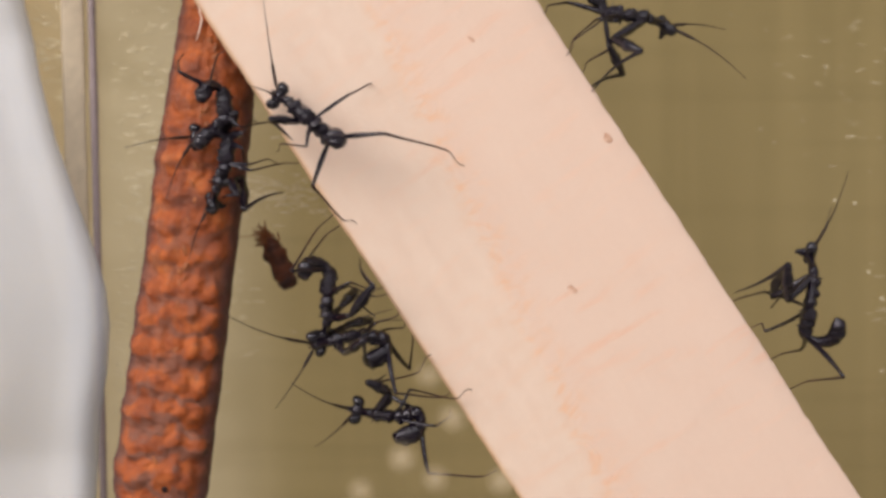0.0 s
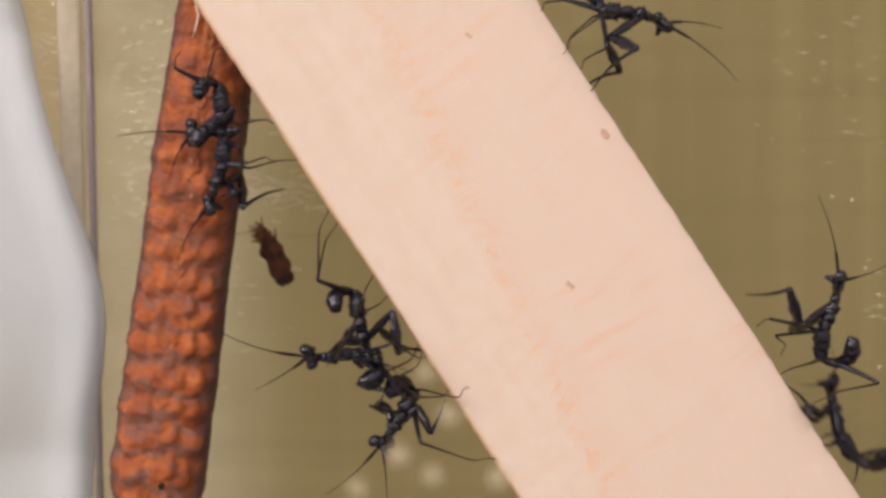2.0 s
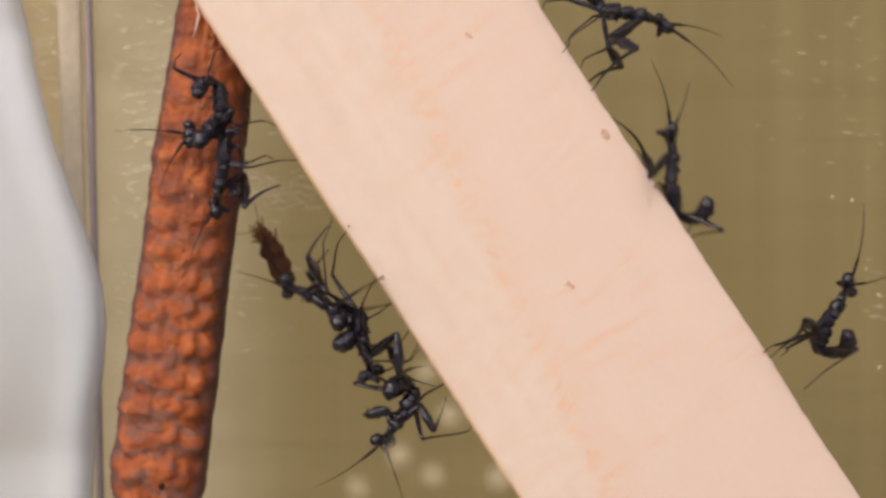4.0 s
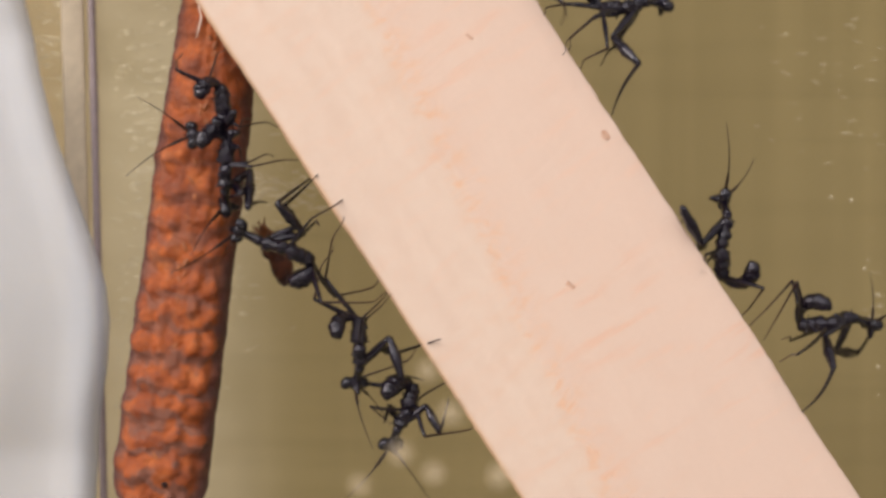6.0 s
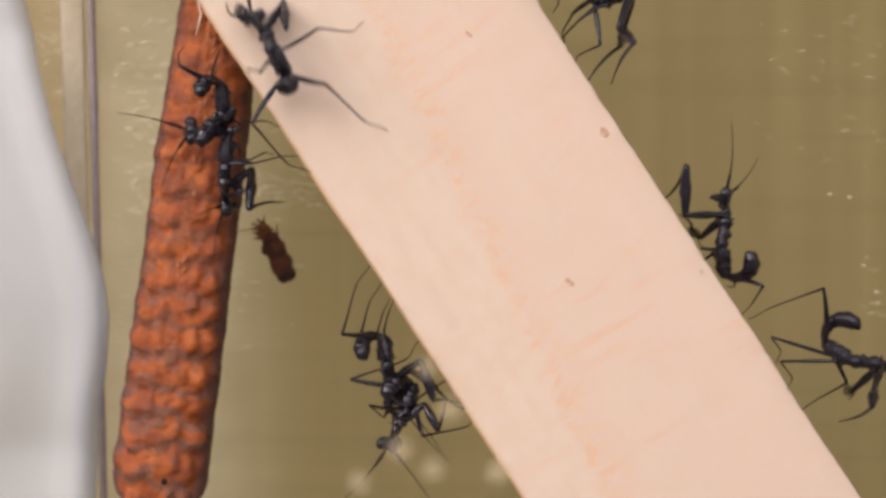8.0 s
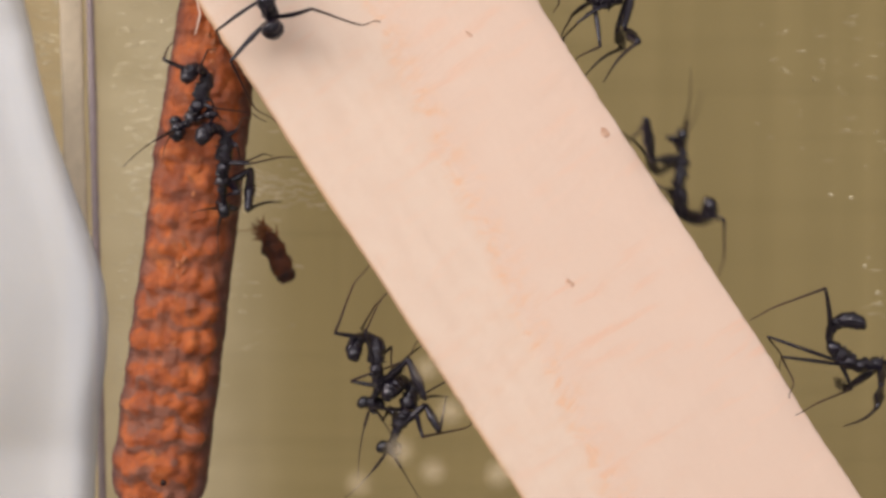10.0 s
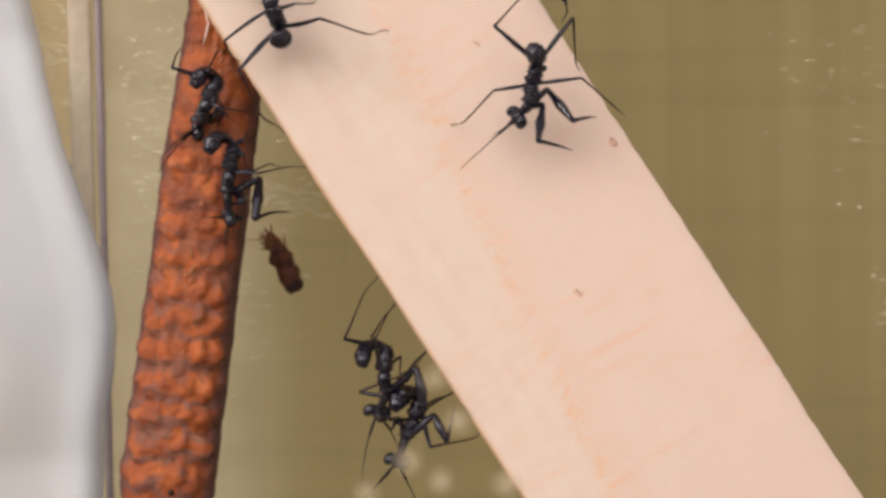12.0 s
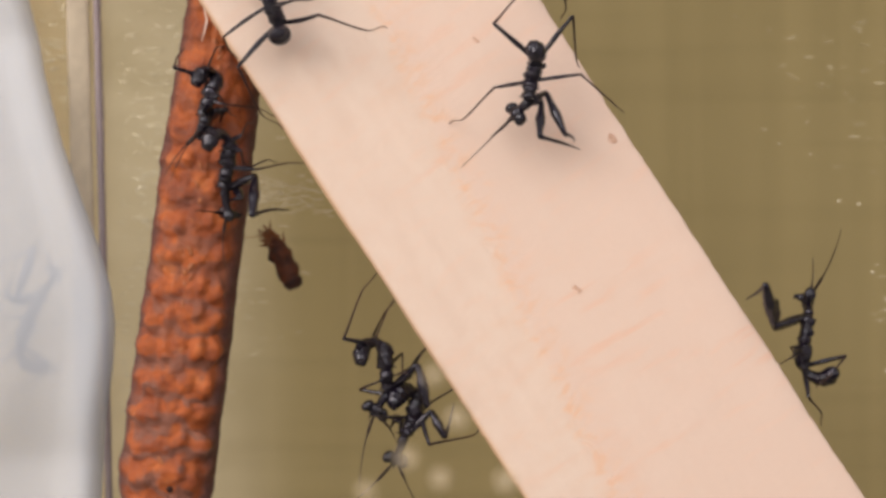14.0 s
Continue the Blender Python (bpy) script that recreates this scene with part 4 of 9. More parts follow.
    n.at(11.5, (0.2, 0, 1), ((40.23, 1.90, -6.09), (38.75, 1.00, -6.72), (36.77, 0.60, -7.20), (35.53, 1.50, -7.76), (37.08, 0.51, -6.02)),
         ((38.42, -1.20, -8.45), (38.14, -3.40, -8.45), (38.62, 0.30, -10.72), (32.07, 0.60, -8.38), (33.00, 2.80, -10.24), (32.31, 1.50, -5.40), (33.24, 3.70, -7.56), (40.95, -0.30, -4.65)),
         ((38.53, 2.49, -9.22), (39.68, 4.69, -9.55), (38.46, 2.49, -11.50), (33.08, 0.60, -9.39), (32.14, -1.60, -11.53), (35.87, 3.27, -10.28), (34.22, 1.07, -12.12), (41.16, 4.10, -3.95)))
    n.at(14, (0.2, 0, 1), ((40.23, 1.90, -6.09), (38.75, 1.00, -6.72), (36.77, 0.60, -7.20), (35.53, 1.50, -7.76), (37.08, 0.51, -6.02)),
         ((38.42, -1.20, -8.45), (38.14, -3.40, -8.45), (38.62, 0.30, -10.72), (32.07, 0.60, -8.38), (33.00, 2.80, -10.24), (32.31, 1.50, -5.40), (33.24, 3.70, -7.56), (40.95, -0.30, -4.65)),
         ((38.53, 2.49, -9.22), (39.68, 4.69, -9.55), (38.46, 2.49, -11.50), (33.08, 0.60, -9.39), (32.14, -1.60, -11.53), (35.87, 3.27, -10.28), (34.22, 1.07, -12.12), (41.16, 4.10, -3.95)))
    nymphs.append(n)
    n = Nymph('black mantis nymph climbing up the stick edge')
    n.at(0, (1, 0, 0), ((29.64, 1.83, -17.56), (29.49, 0.93, -18.44), (29.20, 0.70, -20.42), (29.06, 1.51, -22.07), (31.09, 1.51, -20.89)),
         ((27.75, -0.50, -18.56), (26.72, -1.38, -17.10), (25.37, 0.82, -18.43), (27.69, 0.70, -20.92), (25.35, 0.70, -21.42), (29.69, -0.69, -23.50), (27.60, 0.30, -25.03), (28.44, -0.37, -13.26)),
         ((27.54, 1.51, -19.54), (27.70, 3.71, -18.69), (26.19, 1.51, -19.21), (27.64, 1.18, -20.16), (25.11, 1.18, -20.33), (29.18, 2.72, -22.98), (27.14, 2.72, -23.83), (31.43, 3.51, -14.72)))
    n.at(0.7, (1, 0, 0), ((28.26, 2.44, -14.32), (28.12, 1.54, -15.22), (27.69, 0.70, -16.96), (27.54, 1.51, -18.59), (29.41, 0.89, -17.49)),
         ((26.43, 0.23, -15.22), (25.50, -0.24, -13.82), (24.10, 1.96, -15.07), (26.18, 0.70, -17.45), (23.83, 0.70, -17.94), (28.17, -0.69, -20.09), (26.06, 0.30, -21.57), (27.13, 0.20, -9.87)),
         ((25.93, 1.05, -15.99), (26.07, 3.25, -15.08), (24.59, 1.05, -15.64), (26.11, 1.15, -16.67), (23.59, 1.15, -16.82), (27.63, 2.72, -19.46), (25.57, 2.72, -20.29), (29.98, 3.73, -11.21)))
    n.at(1, (1, 0, 0), ((25.74, 0.70, -11.92), (26.07, 1.60, -13.02), (25.64, 0.70, -14.60), (25.58, 1.54, -16.22), (27.46, 0.92, -15.13)),
         ((24.39, 0.35, -13.39), (23.89, -0.51, -11.97), (23.31, 1.69, -12.02), (24.14, 0.70, -15.12), (21.80, 0.70, -15.66), (26.23, -0.66, -17.74), (24.12, 0.33, -19.26), (24.41, -1.50, -7.85)),
         ((25.39, 3.55, -13.92), (24.97, 5.75, -14.16), (23.52, 1.00, -12.79), (24.04, 1.10, -14.34), (21.52, 1.10, -14.54), (25.59, 2.74, -17.07), (23.56, 2.74, -17.95), (27.18, 2.35, -8.85)))
    n.at(1.5, (1, 0, 0), ((25.96, 2.50, -11.46), (25.87, 1.60, -12.32), (25.48, 0.70, -13.91), (25.49, 1.56, -15.52), (27.37, 0.93, -14.44)),
         ((24.45, 0.08, -12.84), (23.22, -1.08, -12.05), (22.14, 1.12, -10.53), (24.23, -0.18, -13.47), (23.48, 1.11, -13.28), (26.17, -0.64, -17.03), (24.11, 0.33, -18.61), (24.49, 0.30, -7.35)),
         ((24.72, 3.11, -13.50), (24.41, 5.03, -12.32), (23.47, 2.83, -10.74), (24.48, 1.88, -14.04), (23.13, 0.17, -13.85), (25.50, 2.75, -16.38), (23.50, 2.75, -17.32), (27.29, 4.70, -10.73)))
    n.at(2, (1, 0, 0), ((23.57, 2.50, -8.68), (23.49, 1.60, -9.63), (23.66, 0.70, -11.23), (24.64, 1.44, -12.65), (25.99, -0.12, -12.09)),
         ((22.33, -0.13, -10.16), (21.41, -1.52, -9.38), (20.81, 0.68, -8.55), (22.91, -0.57, -11.78), (22.16, 0.78, -11.58), (25.52, -0.76, -12.09), (24.75, 1.15, -13.97), (23.08, 0.30, -6.86)),
         ((22.84, 3.53, -10.64), (22.55, 5.73, -10.13), (21.47, 3.53, -9.78), (23.28, 2.23, -11.38), (21.96, 0.56, -11.39), (25.25, 2.75, -13.13), (24.20, 0.92, -14.27), (22.88, 4.70, -8.49)))
    n.at(2.5, (1, 0, 0), ((19.42, 2.50, -1.04), (19.28, 1.60, -2.04), (18.97, 0.70, -3.70), (19.19, 1.44, -5.31), (20.87, 0.11, -5.18)),
         ((17.95, -0.03, -2.51), (17.07, 0.30, -1.18), (15.50, 2.43, 0.15), (18.10, -0.60, -3.99), (17.47, 0.77, -3.53), (19.90, -0.76, -5.81), (19.86, 1.44, -6.92), (17.90, 0.30, 2.99)),
         ((17.77, 2.82, -3.08), (17.18, 4.75, -1.57), (16.71, 2.55, -1.89), (18.33, 2.05, -4.25), (17.54, 0.08, -4.18), (20.24, 2.31, -5.95), (19.21, 0.11, -6.18), (20.39, 1.20, 2.34)))
    n.at(3, (1, 0, 0), ((16.89, 1.90, 2.01), (16.83, 1.00, 1.16), (16.62, 0.70, -0.85), (17.17, 1.46, -2.38), (18.80, 0.29, -1.52)),
         ((15.69, -0.56, 0.15), (15.10, -2.08, -0.34), (14.54, 0.12, 0.98), (15.78, -0.64, -0.84), (15.30, 0.83, -1.19), (19.67, -0.53, -3.40), (17.89, 1.37, -4.06), (15.26, -0.30, 5.86)),
         ((15.86, 2.56, -0.19), (15.56, 4.76, 0.85), (14.16, 2.56, 2.02), (15.96, 2.05, -1.37), (15.37, 0.09, -1.85), (18.13, 2.48, -2.90), (17.40, 0.31, -3.69), (17.90, 3.76, 5.31)))
    n.at(3.2, (1, 0, 0), ((16.82, 1.89, 2.02), (16.83, 0.99, 1.16), (16.62, 0.70, -0.85), (17.16, 1.46, -2.37), (18.80, 0.29, -1.52)),
         ((15.69, -0.56, 0.15), (15.09, -2.09, -0.34), (14.54, 0.11, 0.99), (15.77, -0.64, -0.84), (15.30, 0.83, -1.19), (19.67, -0.53, -3.39), (17.89, 1.37, -4.05), (15.25, -0.31, 5.86)),
         ((15.86, 2.56, -0.18), (15.55, 4.76, 0.85), (14.16, 2.56, 2.03), (15.96, 2.05, -1.37), (15.37, 0.09, -1.85), (18.12, 2.48, -2.90), (17.40, 0.31, -3.69), (17.90, 3.73, 5.31)))
    n.at(4.2, (1, 0, 0), ((12.92, 2.29, 7.99), (12.89, 1.39, 6.98), (12.69, 0.70, 5.03), (13.01, 1.54, 3.55), (14.81, 0.53, 4.35)),
         ((11.87, -0.25, 6.02), (11.30, -1.77, 5.47), (10.74, 0.43, 6.95), (11.88, -0.65, 5.01), (11.34, 0.81, 4.76), (15.70, -0.13, 2.29), (13.82, 1.69, 1.81), (11.71, 0.09, 11.79)),
         ((11.95, 3.07, 5.86), (11.62, 5.27, 7.03), (10.34, 3.07, 8.16), (11.96, 2.05, 4.62), (11.41, 0.10, 4.06), (14.03, 2.45, 3.01), (13.34, 0.29, 2.14), (14.21, 4.21, 11.33)))
    n.at(5, (1, 0, 0), ((9.18, 2.46, 13.13), (9.18, 1.56, 12.18), (9.05, 0.70, 10.25), (9.45, 1.50, 8.80), (10.83, -0.01, 9.52)),
         ((8.22, -0.08, 11.18), (7.73, -1.60, 10.54), (7.03, 0.60, 12.08), (8.29, -0.66, 10.13), (7.72, 0.80, 9.92), (12.23, -0.10, 7.63), (10.32, 1.71, 7.13), (7.76, 0.26, 16.95)),
         ((8.21, 3.25, 11.15), (7.76, 5.45, 12.39), (6.49, 3.25, 13.36), (8.31, 2.05, 9.85), (7.84, 0.10, 9.20), (10.44, 2.44, 8.37), (9.86, 0.29, 7.38), (10.15, 4.22, 16.76)))
    n.at(5.3, (1, 0, 0), ((8.43, 1.60, 13.72), (8.54, 0.70, 12.61), (8.77, 0.70, 10.60), (9.21, 0.70, 8.92), (10.53, -0.68, 9.81)),
         ((7.75, -1.10, 11.60), (7.32, -2.70, 11.11), (7.35, 0.40, 11.24), (9.28, -0.54, 9.82), (8.89, 0.95, 10.28), (11.02, -1.50, 7.44), (11.13, 0.70, 6.40), (7.28, -0.60, 17.13)),
         ((7.83, 2.70, 11.80), (7.62, 4.90, 11.83), (6.97, 2.70, 12.48), (9.82, 1.96, 10.37), (8.68, 0.30, 10.90), (10.40, 0.89, 8.26), (9.88, -1.31, 8.11), (8.93, 3.80, 17.07)))
    n.at(5.7, (1, 0, 0), ((6.91, 1.60, 16.78), (7.03, 0.70, 15.65), (7.26, 0.70, 13.63), (7.70, 0.70, 11.95), (9.04, -0.67, 12.81)),
         ((6.26, -1.10, 14.59), (5.85, -2.70, 14.06), (5.84, 0.40, 14.27), (7.79, -0.53, 12.83), (7.38, 0.95, 13.32), (9.54, -1.50, 10.42), (9.62, 0.70, 9.43), (5.79, -0.60, 20.13)),
         ((6.29, 2.70, 14.88), (6.06, 4.90, 14.98), (5.44, 2.70, 15.56), (8.29, 1.97, 13.44), (7.17, 0.30, 13.92), (8.90, 1.00, 11.31), (8.41, -1.20, 11.10), (7.38, 3.80, 20.18)))
    n.at(6.1, (1, 0, 0), ((4.04, 1.60, 21.22), (4.18, 0.70, 20.05), (4.42, 0.70, 18.03), (4.86, 0.70, 16.34), (6.23, -0.67, 17.16)),
         ((3.46, -1.09, 18.92), (3.08, -2.69, 18.34), (3.00, 0.40, 18.66), (4.97, -0.51, 17.19), (4.53, 0.96, 17.73), (6.74, -1.50, 14.73), (6.77, 0.70, 13.83), (2.97, -0.60, 24.48)),
         ((3.40, 2.70, 19.35), (3.11, 4.90, 19.53), (2.54, 2.70, 20.04), (5.41, 1.99, 17.88), (4.33, 0.29, 18.30), (6.05, 1.12, 15.74), (5.61, -1.08, 15.45), (4.46, 3.80, 24.69)))
    n.at(14, (1, 0, 0), ((4.04, 1.60, 21.22), (4.18, 0.70, 20.05), (4.42, 0.70, 18.03), (4.86, 0.70, 16.34), (6.23, -0.67, 17.16)),
         ((3.46, -1.09, 18.92), (3.08, -2.69, 18.34), (3.00, 0.40, 18.66), (4.97, -0.51, 17.19), (4.53, 0.96, 17.73), (6.74, -1.50, 14.73), (6.77, 0.70, 13.83), (2.97, -0.60, 24.48)),
         ((3.40, 2.70, 19.35), (3.11, 4.90, 19.53), (2.54, 2.70, 20.04), (5.41, 1.99, 17.88), (4.33, 0.29, 18.30), (6.05, 1.12, 15.74), (5.61, -1.08, 15.45), (4.46, 3.80, 24.69)))
    nymphs.append(n)
    n = Nymph('black mantis nymph reaching out with raised forelegs on the stick edge')
    n.at(0, (1, 0, 0), ((29.74, 1.60, -17.74), (29.59, 0.70, -18.61), (29.36, 0.70, -20.63), (29.24, 1.60, -22.30), (31.27, 1.60, -21.12)),
         ((27.71, -1.32, -18.63), (26.40, -3.48, -17.00), (25.08, -1.28, -18.31), (27.85, 0.70, -21.13), (25.50, 0.70, -21.63), (29.87, -0.60, -23.72), (27.76, 0.34, -25.25), (28.54, -0.60, -13.44)),
         ((27.59, 1.05, -19.68), (27.75, 3.25, -18.84), (26.24, 1.05, -19.34), (27.76, 1.07, -20.35), (25.24, 1.07, -20.52), (29.30, 2.56, -23.16), (27.25, 2.56, -24.01), (31.66, 3.80, -14.96)))
    n.at(4.6, (1, 0, 0), ((29.74, 1.60, -17.74), (29.59, 0.70, -18.61), (29.36, 0.70, -20.63), (29.24, 1.60, -22.30), (31.27, 1.60, -21.12)),
         ((27.71, -1.32, -18.63), (26.40, -3.48, -17.00), (25.08, -1.28, -18.31), (27.85, 0.70, -21.13), (25.50, 0.70, -21.63), (29.87, -0.60, -23.72), (27.76, 0.34, -25.25), (28.54, -0.60, -13.44)),
         ((27.59, 1.05, -19.68), (27.75, 3.25, -18.84), (26.24, 1.05, -19.34), (27.76, 1.07, -20.35), (25.24, 1.07, -20.52), (29.30, 2.56, -23.16), (27.25, 2.56, -24.01), (31.66, 3.80, -14.96)))
    n.at(5.3, (1, 0, 0), ((22.13, 2.50, -6.97), (22.24, 1.60, -7.76), (22.14, 0.70, -9.39), (22.98, 1.60, -10.98), (24.38, 0.13, -10.68)),
         ((20.90, -0.60, -8.12), (20.19, -2.80, -7.48), (19.91, -0.60, -7.12), (21.22, -0.70, -9.44), (20.80, 0.74, -8.88), (24.06, -0.60, -11.44), (24.17, 1.60, -13.01), (22.07, 0.30, -4.17)),
         ((21.43, 3.37, -8.73), (21.46, 5.57, -8.54), (20.01, 1.00, -7.56), (21.53, 2.01, -10.00), (20.92, 0.42, -9.87), (23.82, 2.44, -11.56), (23.07, 0.31, -11.87), (24.26, 4.70, -5.71)))
    n.at(5.5, (1, 0, 0), ((18.95, 0.70, -1.49), (19.09, 1.60, -2.52), (18.95, 0.70, -4.18), (19.77, 1.60, -5.56), (21.23, 0.28, -6.17)),
         ((17.78, -0.40, -3.47), (16.67, -2.34, -2.11), (16.48, -0.14, -1.81), (17.92, -0.57, -4.47), (17.65, 0.98, -4.19), (20.57, -0.60, -6.13), (19.94, 1.60, -6.92), (18.83, -1.50, 2.82)),
         ((18.13, 3.11, -3.75), (18.10, 5.31, -2.59), (17.10, 3.11, -2.21), (18.62, 1.85, -5.24), (18.59, 1.64, -6.92), (20.70, 2.10, -6.27), (18.71, 1.35, -6.90), (19.30, 1.87, 2.39)))
    n.at(5.7, (1, 0, 0), ((17.36, 2.39, 1.37), (17.30, 1.49, 0.52), (16.95, 0.70, -1.34), (17.59, 1.60, -2.70), (18.87, 0.08, -2.17)),
         ((15.90, -0.40, -0.53), (15.01, -2.31, 0.89), (14.84, -0.11, 1.30), (15.90, -0.58, -1.54), (15.66, 0.97, -1.16), (18.31, -0.60, -3.54), (17.55, 1.60, -4.14), (17.38, 0.19, 5.54)),
         ((16.14, 2.86, -0.69), (16.25, 5.06, 0.55), (15.33, 2.86, 0.97), (16.48, 1.87, -2.29), (16.25, 1.87, -3.97), (18.37, 1.98, -3.57), (16.32, 1.17, -3.97), (18.37, 4.59, 4.70)))
    n.at(6, (1, 0, 0), ((17.10, 2.31, 2.62), (17.15, 1.41, 1.69), (16.64, 0.70, -0.17), (16.87, 1.60, -1.81), (18.40, 0.48, -0.91)),
         ((15.56, 0.14, 0.16), (14.32, -1.23, 1.88), (14.15, 0.97, 1.58), (15.63, -0.58, -0.51), (15.50, 0.96, -1.02), (18.97, -0.56, -2.51), (18.11, 1.50, -4.08), (16.90, 0.11, 7.14)),
         ((16.07, 2.72, 0.34), (15.93, 4.92, -0.18), (14.87, 2.72, 1.19), (16.14, 2.02, -0.86), (15.61, 0.50, -1.35), (17.75, 2.49, -2.06), (17.10, 0.37, -2.53), (18.80, 4.51, 4.76)))
    n.at(6.5, (1, 0, 0), ((17.21, 2.34, 2.51), (17.25, 1.44, 1.64), (16.84, 0.70, -0.24), (17.04, 1.60, -1.77), (18.41, 0.55, -0.57)),
         ((15.48, 0.11, 0.37), (14.99, -1.13, 2.44), (14.08, 1.07, 2.14), (15.60, -0.25, -0.74), (15.64, 1.37, -0.92), (19.01, -0.60, -2.58), (18.23, 1.56, -4.06), (17.24, 0.14, 7.01)),
         ((15.96, 2.53, 0.28), (15.55, 4.73, 0.98), (14.59, 2.53, 1.31), (16.05, 1.86, -0.92), (15.67, 0.29, -1.42), (17.79, 2.56, -2.13), (17.14, 0.43, -2.60), (18.99, 4.54, 4.75)))
    n.at(7, (1, 0, 0), ((17.32, 2.31, 2.52), (17.37, 1.41, 1.64), (16.96, 0.70, -0.24), (17.22, 1.60, -1.79), (18.54, 0.56, -0.51)),
         ((15.04, 0.62, 1.19), (14.89, -0.59, 3.30), (13.83, 1.61, 2.50), (15.69, -0.37, -0.24), (15.73, 1.22, 0.10), (19.13, -0.60, -2.53), (18.27, 1.47, -4.08), (17.28, 0.11, 7.04)),
         ((15.97, 2.55, 0.45), (15.66, 4.75, 0.98), (14.87, 2.55, 1.48), (16.16, 1.85, -0.93), (15.78, 0.29, -1.43), (17.92, 2.59, -2.15), (17.26, 0.46, -2.55), (18.97, 4.51, 4.74)))
    n.at(7.5, (1, 0, 0), ((17.29, 2.31, 2.44), (17.27, 1.41, 1.56), (16.86, 0.70, -0.32), (17.12, 1.60, -1.76), (18.40, 0.52, -0.49)),
         ((14.89, 0.74, 1.31), (14.71, -0.40, 3.46), (13.81, 1.80, 2.77), (15.59, -0.37, -0.32), (15.63, 1.22, 0.02), (19.07, -0.60, -2.61), (18.32, 1.56, -4.10), (17.25, 0.11, 6.97)),
         ((16.07, 2.75, 0.37), (15.76, 4.95, 0.90), (14.86, 2.75, 1.23), (16.06, 1.85, -1.01), (15.68, 0.29, -1.51), (17.81, 2.55, -2.23), (17.15, 0.42, -2.63), (18.94, 4.51, 4.66)))
    n.at(8.2, (1, 0, 0), ((17.13, 1.97, 2.44), (17.10, 1.07, 1.61), (16.68, 0.70, -0.35), (17.01, 1.60, -1.54), (18.38, 0.54, -0.35)),
         ((14.72, 0.17, 1.74), (14.51, -0.20, 4.14), (13.58, 2.00, 3.13), (15.42, -0.37, -0.34), (15.45, 1.22, -0.00), (19.05, -0.52, -2.52), (18.30, 1.58, -4.09), (17.22, -0.23, 7.02)),
         ((15.72, 2.20, 0.33), (15.38, 4.40, 0.75), (14.70, 2.20, 1.36), (15.87, 1.85, -1.04), (15.50, 0.28, -1.53), (17.60, 2.43, -2.26), (16.95, 0.29, -2.66), (19.03, 4.17, 4.57)))
    n.at(9.6, (1, 0, 0), ((17.07, 2.33, 2.92), (17.05, 1.43, 2.05), (16.57, 0.70, 0.19), (16.90, 1.60, -1.17), (18.27, 0.53, 0.02)),
         ((14.68, 0.70, 2.28), (14.46, 0.30, 4.69), (13.53, 2.50, 3.68), (15.31, -0.37, 0.19), (15.35, 1.22, 0.54), (18.94, -0.58, -1.98), (18.19, 1.53, -3.55), (17.17, 0.20, 7.58)),
         ((15.67, 2.60, 0.88), (15.32, 4.80, 1.31), (14.64, 2.60, 1.90), (15.77, 1.85, -0.49), (15.39, 0.29, -1.00), (17.51, 2.55, -1.71), (16.87, 0.41, -2.12), (18.98, 4.53, 5.14)))
    n.at(10.3, (1, 0, 0), ((11.77, 2.36, 9.76), (11.79, 1.46, 8.84), (11.38, 0.70, 6.93), (11.70, 1.60, 5.73), (13.24, 0.25, 6.07)),
         ((10.48, -0.63, 8.02), (9.64, -2.83, 8.53), (8.82, -0.63, 9.52), (10.64, -0.75, 6.68), (10.27, 0.72, 7.27), (14.21, -0.10, 4.88), (14.37, -0.10, 1.37), (12.06, 0.16, 11.76)),
         ((10.64, 3.11, 8.10), (10.48, 5.31, 8.42), (9.44, 3.11, 9.65), (11.25, 2.22, 6.51), (10.44, 0.74, 6.43), (12.63, 2.38, 5.49), (12.06, 0.20, 5.23), (12.16, 4.56, 12.88)))
    n.at(10.5, (1, 0, 0), ((10.59, 2.50, 12.16), (10.58, 1.60, 11.22), (10.09, 0.70, 9.46), (10.60, 0.70, 7.61), (11.80, -0.79, 8.18)),
         ((9.18, -0.31, 10.21), (8.68, -2.51, 9.70), (8.34, -0.31, 12.55), (9.48, -0.71, 8.85), (9.43, 0.81, 9.47), (12.29, -1.50, 6.38), (12.04, 0.70, 5.15), (11.07, 0.30, 15.12)),
         ((9.32, 2.94, 10.15), (9.59, 5.14, 9.46), (9.94, 2.94, 10.32), (10.03, 1.97, 8.54), (9.73, 0.37, 8.09), (11.18, 1.50, 6.98), (11.15, -0.57, 6.03), (10.42, 4.63, 16.02)))
    n.at(10.7, (1, 0, 0), ((8.54, 2.50, 14.59), (8.48, 1.60, 13.63), (8.41, 0.70, 11.85), (8.98, 1.60, 10.41), (10.21, 0.02, 10.95)),
         ((7.49, -0.60, 12.72), (6.54, -2.80, 12.81), (6.33, -0.60, 14.05), (7.65, -0.73, 11.54), (7.41, 0.77, 12.19), (10.82, -0.60, 9.73), (10.98, -0.60, 6.40), (8.72, 0.30, 17.84)),
         ((7.56, 3.12, 12.48), (7.91, 5.32, 11.85), (8.15, 3.12, 12.73), (8.01, 2.17, 11.48), (7.57, 0.57, 11.17), (9.81, 1.60, 9.55), (9.91, -0.46, 8.58), (7.95, 3.89, 18.72)))
